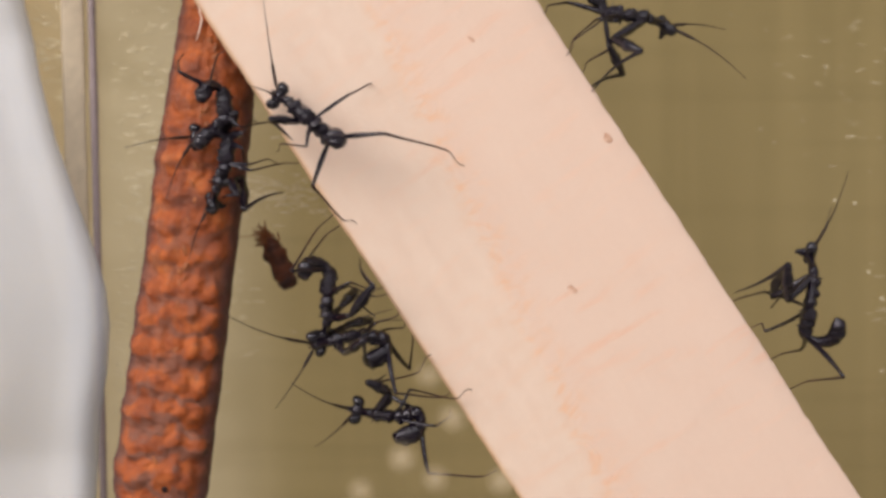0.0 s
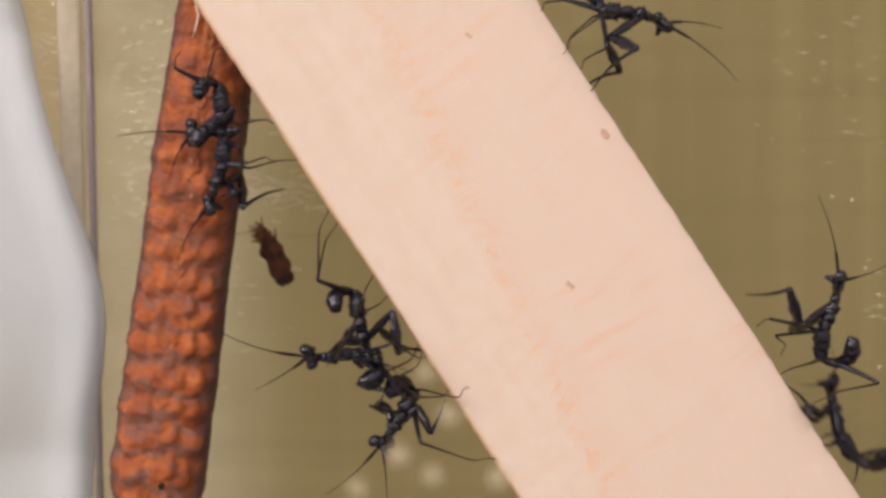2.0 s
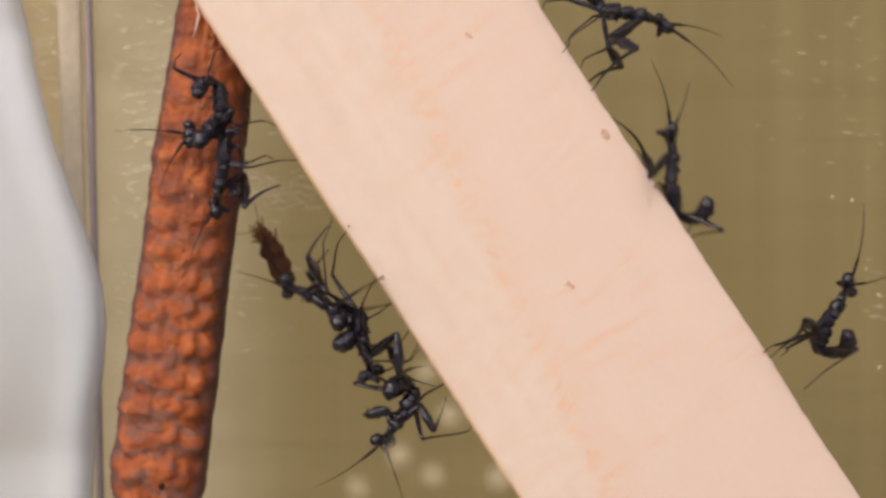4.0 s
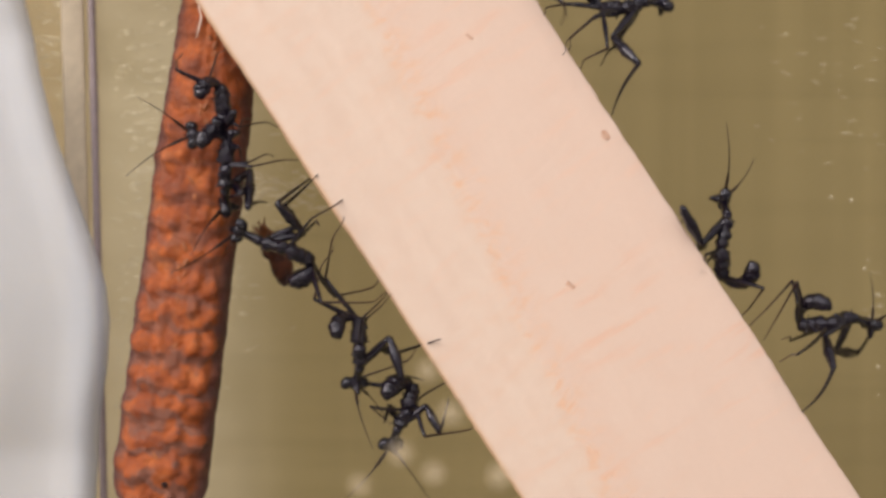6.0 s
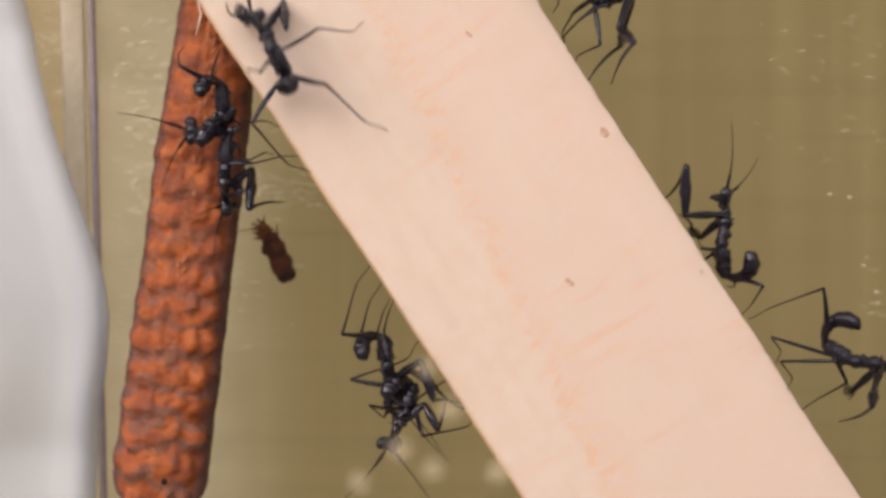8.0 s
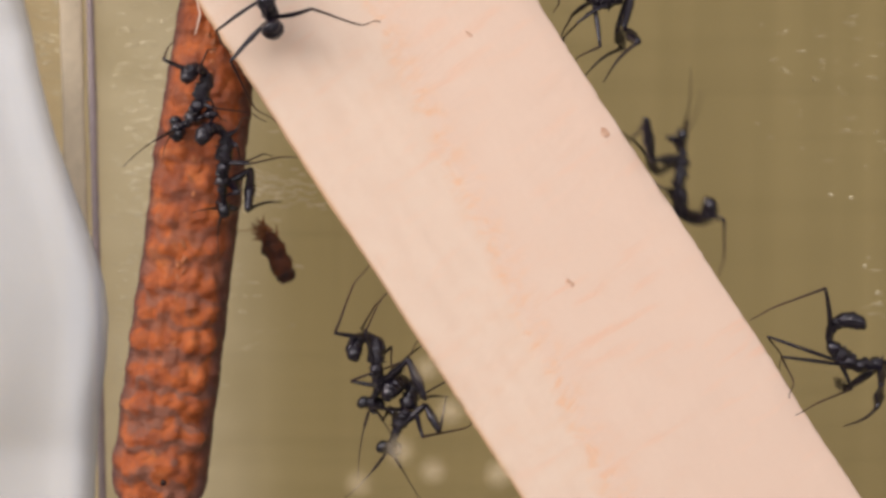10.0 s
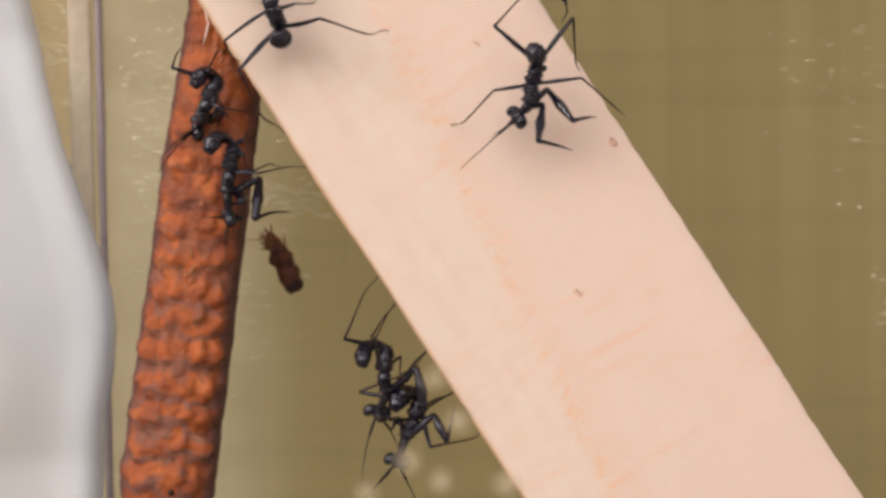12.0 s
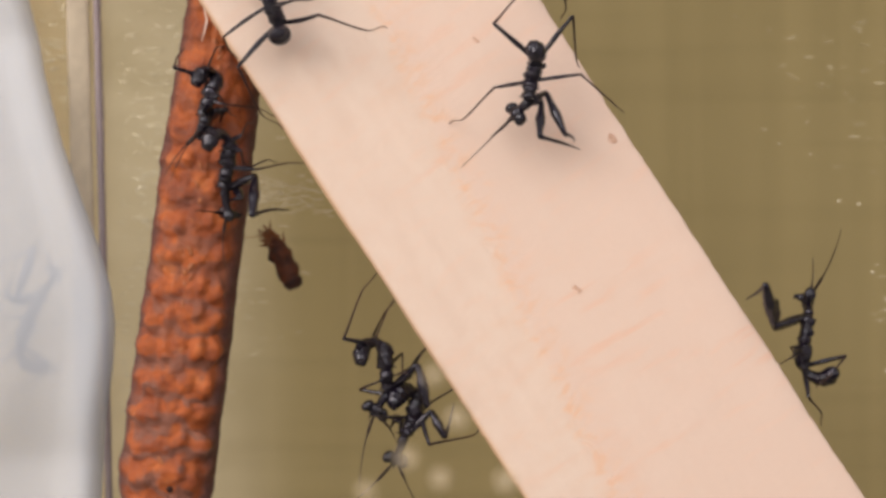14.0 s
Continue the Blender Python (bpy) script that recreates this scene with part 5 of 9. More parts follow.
    n.at(10.8, (1, 0, 0), ((7.77, 2.25, 15.84), (7.72, 1.35, 14.71), (7.81, 0.70, 12.71), (8.41, 1.60, 11.35), (9.71, 0.08, 11.88)),
         ((6.81, -0.85, 13.71), (6.36, -3.05, 13.13), (5.82, -0.85, 14.54), (6.99, -0.69, 12.40), (6.91, 0.92, 12.23), (10.15, -0.60, 10.41), (9.32, 1.51, 8.97), (7.87, 0.05, 19.16)),
         ((7.05, 3.28, 14.01), (7.07, 5.40, 12.86), (7.22, 3.20, 12.46), (7.49, 2.13, 12.18), (7.06, 0.57, 11.69), (9.05, 2.51, 10.96), (8.57, 0.55, 9.91), (7.10, 1.20, 19.68)))
    n.at(11, (1, 0, 0), ((7.63, 1.60, 16.06), (7.58, 0.70, 14.93), (7.58, 0.70, 12.92), (7.97, 1.60, 11.49), (9.33, 0.29, 12.37)),
         ((6.78, -1.50, 13.84), (6.33, -3.70, 13.26), (5.79, -1.50, 14.50), (6.82, -0.74, 12.76), (6.67, 0.68, 13.59), (9.82, -0.60, 10.45), (9.22, 1.60, 9.12), (7.66, -0.60, 19.43)),
         ((7.02, 2.67, 14.15), (6.90, 4.87, 13.71), (6.16, 2.67, 14.50), (7.16, 2.21, 12.74), (6.90, 0.67, 12.07), (8.71, 2.42, 11.06), (8.39, 0.33, 10.20), (7.10, 1.20, 20.06)))
    n.at(11.3, (1, 0, 0), ((5.99, 1.60, 19.24), (5.95, 0.70, 18.09), (5.95, 0.70, 16.07), (6.33, 1.60, 14.67), (7.70, 0.29, 15.52)),
         ((5.18, -1.50, 16.93), (4.76, -3.70, 16.30), (4.26, 0.40, 17.88), (5.21, -0.75, 15.88), (5.04, 0.66, 16.74), (8.21, -0.60, 13.57), (7.58, 1.60, 12.30), (6.05, -0.60, 22.55)),
         ((5.36, 2.68, 17.36), (5.22, 4.88, 16.98), (4.51, 2.68, 17.70), (5.51, 2.21, 15.93), (5.28, 0.68, 15.23), (7.06, 2.42, 14.26), (6.77, 0.34, 13.34), (5.51, 2.10, 23.40)))
    n.at(12, (1, 0, 0), ((2.24, 1.80, 26.38), (2.22, 0.90, 25.17), (2.22, 0.70, 23.11), (2.57, 1.60, 21.76), (3.98, 0.28, 22.53)),
         ((1.52, -1.30, 23.89), (1.17, -3.50, 23.12), (0.53, -1.30, 24.55), (1.53, -0.75, 22.83), (1.31, 0.61, 23.77), (4.52, -0.58, 20.54), (3.83, 1.62, 19.39), (2.36, -0.40, 29.56)),
         ((1.57, 2.86, 24.55), (1.36, 5.06, 24.30), (0.72, 2.86, 24.89), (1.73, 2.21, 23.06), (1.54, 0.71, 22.27), (3.27, 2.41, 21.39), (3.05, 0.36, 20.37), (1.74, 2.69, 30.67)))
    n.at(14, (1, 0, 0), ((2.24, 1.80, 26.38), (2.22, 0.90, 25.17), (2.22, 0.70, 23.11), (2.57, 1.60, 21.76), (3.98, 0.28, 22.53)),
         ((1.52, -1.30, 23.89), (1.17, -3.50, 23.12), (0.53, -1.30, 24.55), (1.53, -0.75, 22.83), (1.31, 0.61, 23.77), (4.52, -0.58, 20.54), (3.83, 1.62, 19.39), (2.36, -0.40, 29.56)),
         ((1.57, 2.86, 24.55), (1.36, 5.06, 24.30), (0.72, 2.86, 24.89), (1.73, 2.21, 23.06), (1.54, 0.71, 22.27), (3.27, 2.41, 21.39), (3.05, 0.36, 20.37), (1.74, 2.69, 30.67)))
    nymphs.append(n)
    n = Nymph('black mantis nymph with long feelers perched on the upper stick edge', 0.6)
    n.at(0, (0.1, 0, 1), ((13.05, 2.32, 13.56), (12.18, 1.42, 13.79), (10.76, 0.70, 13.85), (9.61, 0.98, 13.98), (8.85, 0.64, 15.18)),
         ((9.97, -0.78, 12.35), (11.38, -2.66, 11.44), (9.23, -0.46, 9.66), (9.17, -1.31, 13.29), (7.27, -0.45, 11.39), (9.68, -1.03, 11.67), (8.24, 0.54, 10.48), (17.55, 0.12, 10.31)),
         ((10.06, 2.37, 12.44), (10.96, 4.13, 10.72), (9.08, 1.93, 9.52), (9.16, 1.62, 13.72), (7.58, 0.72, 11.77), (7.43, 0.98, 14.65), (5.97, -1.22, 13.82), (16.81, 4.52, 13.45)))
    n.at(1, (0.1, 0, 1), ((12.99, 2.44, 13.57), (12.08, 1.54, 13.81), (10.73, 0.70, 13.78), (9.52, 0.70, 13.88), (8.76, 0.43, 15.09)),
         ((9.98, -0.66, 12.29), (11.40, -2.54, 11.41), (9.31, -0.34, 9.57), (9.14, -1.30, 13.19), (7.30, -0.45, 11.24), (9.68, -1.31, 11.55), (8.27, 0.30, 10.33), (17.43, 0.24, 10.26)),
         ((10.08, 2.55, 12.37), (11.03, 4.29, 10.67), (9.17, 2.09, 9.42), (9.12, 1.62, 13.61), (7.60, 0.72, 11.63), (7.35, 0.70, 14.47), (5.92, -1.50, 13.61), (16.79, 4.64, 13.54)))
    n.at(3, (0.1, 0, 1), ((13.05, 2.31, 13.46), (12.17, 1.41, 13.69), (10.76, 0.70, 13.78), (9.66, 1.10, 13.93), (8.88, 0.56, 15.03)),
         ((9.97, -0.79, 12.22), (11.20, -2.82, 11.36), (9.32, -0.62, 9.42), (9.16, -1.31, 13.24), (7.24, -0.46, 11.37), (9.80, -0.81, 11.56), (8.26, 0.75, 10.54), (17.32, 0.20, 9.49)),
         ((10.04, 2.39, 12.39), (10.92, 4.14, 10.66), (9.01, 1.94, 9.48), (9.15, 1.62, 13.67), (7.55, 0.72, 11.75), (7.45, 1.10, 14.65), (5.98, -1.10, 13.84), (16.80, 4.48, 13.00)))
    n.at(5.5, (0.1, 0, 1), ((13.01, 2.31, 13.47), (12.13, 1.41, 13.70), (10.72, 0.70, 13.79), (9.61, 1.09, 13.94), (8.84, 0.70, 15.14)),
         ((10.09, -0.79, 12.29), (11.39, -2.77, 11.44), (9.77, -0.57, 9.82), (9.12, -1.31, 13.25), (7.20, -0.46, 11.39), (9.76, -0.82, 11.57), (8.21, 0.74, 10.55), (17.02, 0.11, 9.38)),
         ((10.41, 1.05, 11.47), (11.12, 3.25, 11.51), (9.74, 1.05, 9.96), (9.11, 1.62, 13.69), (7.50, 0.72, 11.76), (7.40, 1.09, 14.66), (5.94, -1.11, 13.85), (16.67, 4.51, 12.81)))
    n.at(5.7, (0.1, 0, 1), ((13.19, 2.31, 13.47), (12.15, 1.41, 13.64), (10.73, 0.70, 13.70), (9.62, 1.10, 13.74), (8.92, -0.10, 14.21)),
         ((10.26, -0.79, 12.13), (11.38, -2.96, 11.75), (11.76, -0.76, 9.65), (9.15, -1.30, 13.09), (7.33, -0.45, 11.11), (9.74, -1.10, 11.77), (9.08, 1.10, 11.15), (17.04, 0.11, 11.89)),
         ((10.55, 3.29, 12.72), (10.93, 1.10, 11.15), (11.89, -1.10, 9.78), (9.13, 1.62, 13.50), (7.63, 0.72, 11.50), (7.37, 1.10, 14.39), (5.94, -1.10, 13.51), (14.54, 4.51, 16.14)))
    n.at(6, (0.1, 0, 1), ((13.12, 2.47, 14.70), (12.01, 1.57, 14.59), (10.74, 0.70, 14.05), (9.63, 1.08, 14.19), (9.03, 0.34, 15.28)),
         ((10.16, -0.29, 12.36), (11.52, -1.72, 10.66), (10.39, 0.48, 8.24), (8.93, -1.08, 13.44), (7.10, -1.08, 11.18), (9.80, -0.59, 11.66), (8.23, 0.87, 10.56), (16.75, 0.27, 16.62)),
         ((10.97, 3.25, 12.90), (10.89, 5.45, 12.43), (9.42, 1.00, 10.64), (9.04, 1.30, 13.54), (7.51, 0.22, 11.58), (7.40, 1.08, 14.43), (6.10, -1.12, 13.60), (15.97, 4.67, 17.23)))
    n.at(6.5, (0.1, 0, 1), ((12.51, 0.70, 16.70), (11.66, 0.70, 15.34), (10.48, 0.70, 14.39), (9.31, 0.95, 14.42), (8.76, 0.40, 15.64)),
         ((10.14, -1.21, 12.77), (11.62, 0.30, 11.24), (10.29, 2.50, 8.87), (8.40, 0.10, 13.08), (7.51, 2.02, 11.57), (9.65, -0.27, 11.69), (8.21, 1.26, 10.58), (15.94, -1.50, 19.39)),
         ((11.16, 2.61, 13.52), (11.01, 4.81, 12.36), (9.78, 2.61, 10.60), (9.02, 1.64, 13.76), (7.56, 1.10, 11.66), (8.55, 2.21, 13.99), (7.55, 0.95, 11.57), (14.97, 1.45, 19.87)))
    n.at(7.5, (0.1, 0, 1), ((12.43, 1.09, 16.77), (11.54, 0.70, 15.42), (10.35, 0.70, 14.47), (9.17, 0.90, 14.56), (8.65, 0.22, 15.70)),
         ((10.37, -1.08, 12.61), (11.16, -3.28, 11.55), (10.22, 0.40, 9.37), (8.25, 0.10, 13.20), (7.31, 2.02, 11.72), (9.47, -0.23, 11.79), (7.99, 1.29, 10.72), (16.00, -1.11, 19.38)),
         ((11.16, 2.11, 13.12), (11.12, 4.31, 12.30), (9.09, 2.11, 9.84), (8.88, 1.64, 13.87), (7.36, 1.10, 11.80), (8.40, 2.15, 14.11), (7.35, 0.88, 11.71), (15.05, 2.01, 19.92)))
    n.at(10.7, (0.1, 0, 1), ((12.36, 1.52, 16.67), (11.46, 0.95, 15.31), (10.26, 0.70, 14.34), (9.11, 0.98, 14.44), (8.58, 0.25, 15.56)),
         ((10.78, -1.05, 12.51), (11.39, -3.25, 11.63), (10.11, -1.05, 10.19), (8.16, 0.10, 13.07), (7.22, 2.02, 11.60), (9.39, -0.14, 11.67), (7.91, 1.37, 10.60), (15.97, -0.68, 19.32)),
         ((10.36, 1.87, 12.98), (11.14, 4.07, 12.01), (9.51, 1.87, 10.61), (8.79, 1.64, 13.74), (7.27, 1.10, 11.67), (8.32, 2.21, 13.99), (7.26, 0.95, 11.59), (15.03, 2.58, 19.88)))
    n.at(10.8, (0.1, 0, 1), ((12.20, 1.52, 17.03), (11.30, 0.95, 15.67), (10.10, 0.70, 14.69), (8.94, 0.98, 14.80), (8.42, 0.25, 15.91)),
         ((10.45, 0.13, 12.48), (10.72, -2.07, 11.34), (9.88, 0.13, 8.13), (7.99, 0.10, 13.43), (7.05, 2.02, 11.95), (9.22, -0.13, 12.02), (7.74, 1.37, 10.95), (15.80, -0.68, 19.67)),
         ((10.19, 1.87, 13.34), (11.06, 3.99, 12.02), (10.53, 1.79, 9.60), (8.62, 1.64, 14.10), (7.11, 1.10, 12.03), (8.15, 2.21, 14.35), (7.09, 0.96, 11.95), (14.86, 2.58, 20.24)))
    n.at(10.9, (0.1, 0, 1), ((11.18, 1.53, 18.40), (10.29, 0.95, 17.03), (9.09, 0.70, 16.06), (7.93, 0.98, 16.16), (7.41, 0.24, 17.27)),
         ((9.45, 0.15, 13.84), (9.74, -2.05, 12.67), (8.88, 0.15, 9.49), (6.99, 0.10, 14.78), (6.03, 2.02, 13.33), (8.22, -0.10, 13.38), (6.73, 1.40, 12.33), (14.81, -0.67, 21.02)),
         ((9.18, 1.88, 14.72), (10.03, 3.98, 13.42), (9.51, 1.78, 10.98), (7.60, 1.63, 15.47), (6.09, 1.10, 13.40), (7.13, 2.21, 15.73), (6.09, 0.97, 13.32), (13.84, 2.59, 21.63)))
    n.at(11, (0.1, 0, 1), ((8.51, 2.07, 22.58), (7.62, 1.33, 21.16), (6.40, 0.70, 20.31), (5.24, 0.99, 20.36), (4.73, 0.18, 21.40)),
         ((6.67, 0.35, 18.09), (6.96, -1.85, 16.82), (5.88, 0.35, 13.77), (4.26, 0.10, 19.12), (3.17, 2.03, 17.80), (5.41, -0.28, 17.62), (3.83, 1.25, 16.71), (12.46, -0.13, 25.04)),
         ((6.42, 2.46, 19.11), (7.13, 4.47, 17.83), (6.56, 2.27, 15.32), (4.86, 1.62, 19.84), (3.26, 1.10, 17.83), (4.39, 2.26, 20.15), (3.26, 1.10, 17.76), (11.24, 1.20, 25.42)))
    n.at(11.5, (0.1, 0, 1), ((5.94, 2.07, 24.50), (5.06, 1.33, 23.07), (3.85, 0.70, 22.21), (2.68, 0.98, 22.26), (2.20, 0.17, 23.28)),
         ((4.13, 0.35, 19.98), (4.47, -1.85, 18.67), (3.34, 0.35, 15.66), (1.72, 0.05, 21.00), (0.60, 1.99, 19.71), (2.89, -0.24, 19.51), (1.27, 1.27, 18.62), (9.93, -0.13, 26.92)),
         ((3.83, 2.46, 21.03), (4.51, 4.44, 19.78), (3.98, 2.24, 17.24), (2.29, 1.60, 21.74), (0.71, 1.10, 19.73), (1.81, 2.25, 22.07), (0.70, 1.10, 19.66), (8.69, 1.20, 27.32)))
    n.at(14, (0.1, 0, 1), ((5.94, 2.07, 24.50), (5.06, 1.33, 23.07), (3.85, 0.70, 22.21), (2.68, 0.98, 22.26), (2.20, 0.17, 23.28)),
         ((4.13, 0.35, 19.98), (4.47, -1.85, 18.67), (3.34, 0.35, 15.66), (1.72, 0.05, 21.00), (0.60, 1.99, 19.71), (2.89, -0.24, 19.51), (1.27, 1.27, 18.62), (9.93, -0.13, 26.92)),
         ((3.83, 2.46, 21.03), (4.51, 4.44, 19.78), (3.98, 2.24, 17.24), (2.29, 1.60, 21.74), (0.71, 1.10, 19.73), (1.81, 2.25, 22.07), (0.70, 1.10, 19.66), (8.69, 1.20, 27.32)))
    nymphs.append(n)
    n = Nymph('black mantis nymph resting head down on the face of the stick', 0.9, True)
    n.at(0, (0, -1, 0), ((5.97, -1.18, 20.29), (6.43, -1.80, 20.84), (6.72, -2.40, 21.72), (7.07, -2.13, 22.92), (6.47, -2.78, 23.87)),
         ((7.81, -0.78, 21.52), (9.35, -2.37, 19.60), (11.02, -0.17, 20.46), (5.02, -3.90, 21.77), (3.57, -1.70, 20.70), (4.48, -3.74, 24.39), (6.12, -0.12, 26.15), (4.88, -3.38, 18.94)),
         ((7.44, -1.40, 20.91), (6.74, -2.20, 18.31), (8.69, -0.10, 17.97), (8.21, -4.60, 21.80), (10.36, -0.12, 21.64), (8.11, -3.73, 23.42), (9.25, -1.53, 22.54), (4.26, -2.60, 20.05)))
    n.at(10.8, (0, -1, 0), ((5.97, -1.18, 20.29), (6.43, -1.80, 20.84), (6.72, -2.40, 21.72), (7.07, -2.13, 22.92), (6.47, -2.78, 23.87)),
         ((7.81, -0.78, 21.52), (9.35, -2.37, 19.60), (11.02, -0.17, 20.46), (5.02, -3.90, 21.77), (3.57, -1.70, 20.70), (4.48, -3.74, 24.39), (6.12, -0.12, 26.15), (4.88, -3.38, 18.94)),
         ((7.44, -1.40, 20.91), (6.74, -2.20, 18.31), (8.69, -0.10, 17.97), (8.21, -4.60, 21.80), (10.36, -0.12, 21.64), (8.11, -3.73, 23.42), (9.25, -1.53, 22.54), (4.26, -2.60, 20.05)))
    n.at(10.9, (0, -1, 0), ((5.64, -1.16, 16.34), (6.10, -1.80, 16.91), (6.40, -2.40, 17.81), (6.74, -2.12, 19.00), (6.15, -2.77, 19.97)),
         ((7.48, -0.79, 17.55), (9.02, -2.43, 15.67), (10.69, -0.23, 16.47), (4.70, -3.90, 17.90), (3.24, -1.70, 16.76), (4.16, -3.72, 20.52), (5.72, -1.52, 21.90), (4.56, -3.36, 15.06)),
         ((7.11, -1.40, 16.97), (6.40, -2.28, 14.38), (8.36, -0.10, 13.98), (7.89, -4.60, 17.96), (10.03, -0.12, 17.65), (7.78, -3.72, 19.55), (8.92, -1.52, 18.60), (3.93, -2.60, 16.14)))
    n.at(11, (0, -1, 0), ((4.07, -2.40, 8.66), (4.75, -1.86, 9.35), (4.93, -2.40, 10.36), (5.34, -1.98, 11.48), (4.75, -2.76, 12.38)),
         ((6.32, -2.10, 9.99), (7.61, -3.91, 8.06), (9.07, -1.71, 8.54), (3.40, -4.08, 10.47), (1.85, -0.12, 9.32), (2.77, -3.55, 13.11), (4.31, -1.35, 14.35), (3.16, -4.60, 7.37)),
         ((5.76, -2.10, 9.17), (5.04, -3.57, 6.79), (7.03, -0.10, 6.15), (6.77, -4.41, 10.67), (7.39, -2.21, 10.87), (6.23, -3.67, 12.13), (7.36, -0.12, 13.66), (2.91, -4.22, 7.88)))
    n.at(11.5, (0, -1, 0), ((3.97, -1.86, 7.98), (4.61, -2.40, 8.67), (4.80, -2.40, 9.85), (5.15, -1.86, 10.95), (4.34, -2.40, 11.88)),
         ((5.70, -1.39, 9.60), (7.32, -3.07, 7.84), (9.11, -0.87, 8.48), (2.60, -2.70, 9.49), (0.75, -0.50, 8.01), (2.66, -2.80, 13.14), (4.48, -0.60, 14.65), (1.47, -1.86, 5.12)),
         ((5.58, -1.98, 8.73), (5.08, -3.66, 6.44), (7.00, -0.10, 6.20), (7.60, -2.70, 10.15), (9.41, -0.50, 8.94), (7.16, -1.86, 13.68), (7.57, -0.10, 11.14), (2.59, -3.26, 6.85)))
    n.at(12.5, (0, -1, 0), ((4.02, -1.90, 7.85), (4.69, -2.40, 8.54), (4.85, -2.40, 9.72), (5.18, -2.40, 10.90), (4.43, -3.16, 11.68)),
         ((5.72, -1.32, 9.48), (7.05, -2.90, 7.40), (7.84, -0.70, 7.27), (2.71, -3.01, 9.34), (0.77, -0.81, 7.96), (2.63, -3.34, 12.99), (4.24, -1.14, 14.53), (0.63, -1.90, 5.03)),
         ((5.41, -1.62, 8.60), (5.16, -3.47, 6.42), (6.95, -1.27, 6.01), (7.70, -2.40, 10.11), (9.41, -0.20, 8.97), (7.14, -2.40, 13.42), (7.74, -0.20, 11.07), (2.42, -2.94, 6.64)))
    n.at(14, (0, -1, 0), ((4.00, -1.90, 7.88), (4.67, -2.40, 8.57), (4.83, -2.40, 9.74), (5.18, -2.01, 10.89), (4.43, -2.79, 11.67)),
         ((5.71, -1.11, 9.16), (6.81, -2.20, 6.68), (7.33, -0.10, 6.40), (2.72, -3.10, 9.33), (0.79, -0.90, 7.94), (2.66, -3.01, 13.01), (4.27, -0.81, 14.55), (0.85, -1.90, 4.82)),
         ((5.46, -1.68, 8.62), (5.27, -3.58, 6.47), (7.02, -1.38, 6.06), (7.71, -2.40, 10.14), (9.43, -0.20, 8.93), (7.18, -2.01, 13.45), (7.77, -0.10, 11.07), (2.53, -3.01, 6.57)))
    nymphs.append(n)
    n = Nymph('black mantis nymph hanging head down from the stick edge', 1.2)
    n.at(0, (-1, 0, 0.1), ((-7.09, 2.19, -4.96), (-6.87, 1.29, -4.18), (-6.83, 0.60, -2.81), (-6.70, 1.15, -1.25), (-8.12, -0.14, -1.86)),
         ((-5.71, -0.53, -3.95), (-4.67, -1.67, -2.93), (-4.82, 0.53, -0.80), (-5.41, -1.25, -1.95), (-3.33, 0.95, -2.32), (-8.56, -1.05, -1.29), (-6.53, 1.15, 2.05), (-2.80, 0.10, -3.47)),
         ((-6.19, 2.52, -3.54), (-5.39, 4.31, -2.56), (-4.55, 2.11, -3.36), (-5.83, 2.06, -2.27), (-3.16, 1.00, -2.72), (-8.09, 3.35, -0.93), (-6.12, 1.15, 1.45), (-2.00, 2.19, -4.21)))
    n.at(0.5, (-1, 0, 0.1), ((-7.22, 1.93, -5.03), (-6.90, 1.03, -4.36), (-6.74, 0.60, -2.90), (-6.63, 1.16, -1.33), (-7.96, -0.19, -2.05)),
         ((-5.80, -0.83, -4.02), (-5.41, -2.02, -2.67), (-3.98, 0.18, -1.72), (-5.76, -1.51, -2.03), (-3.25, 0.20, -2.39), (-8.56, -1.04, -1.38), (-6.63, 1.16, 2.30), (-8.55, -0.27, -2.55)),
         ((-6.18, 2.25, -3.72), (-5.60, 4.32, -3.16), (-5.33, 2.12, -4.46), (-5.80, 2.07, -2.26), (-3.32, 0.61, -2.77), (-7.71, 3.36, -1.02), (-6.13, 1.16, 1.52), (-2.95, 1.93, -3.85)))
    n.at(1, (-1, 0, 0.1), ((-5.83, 1.50, -5.76), (-5.92, 0.60, -4.88), (-5.96, 0.60, -3.37), (-6.03, 0.60, -1.70), (-7.29, -0.54, -2.74)),
         ((-4.96, -0.94, -3.66), (-4.09, -2.22, -2.64), (-4.07, 0.30, -5.30), (-4.93, -1.60, -2.98), (-3.28, 0.60, -2.63), (-8.05, -1.60, -1.83), (-6.53, 0.60, 2.15), (-1.82, -0.70, -6.38)),
         ((-5.06, 1.64, -4.08), (-4.80, 3.65, -3.11), (-3.98, 1.45, -5.08), (-5.26, 2.32, -3.25), (-3.33, 0.15, -2.86), (-8.14, 2.22, -1.89), (-6.10, 0.02, 1.31), (-2.75, 3.70, -5.79)))
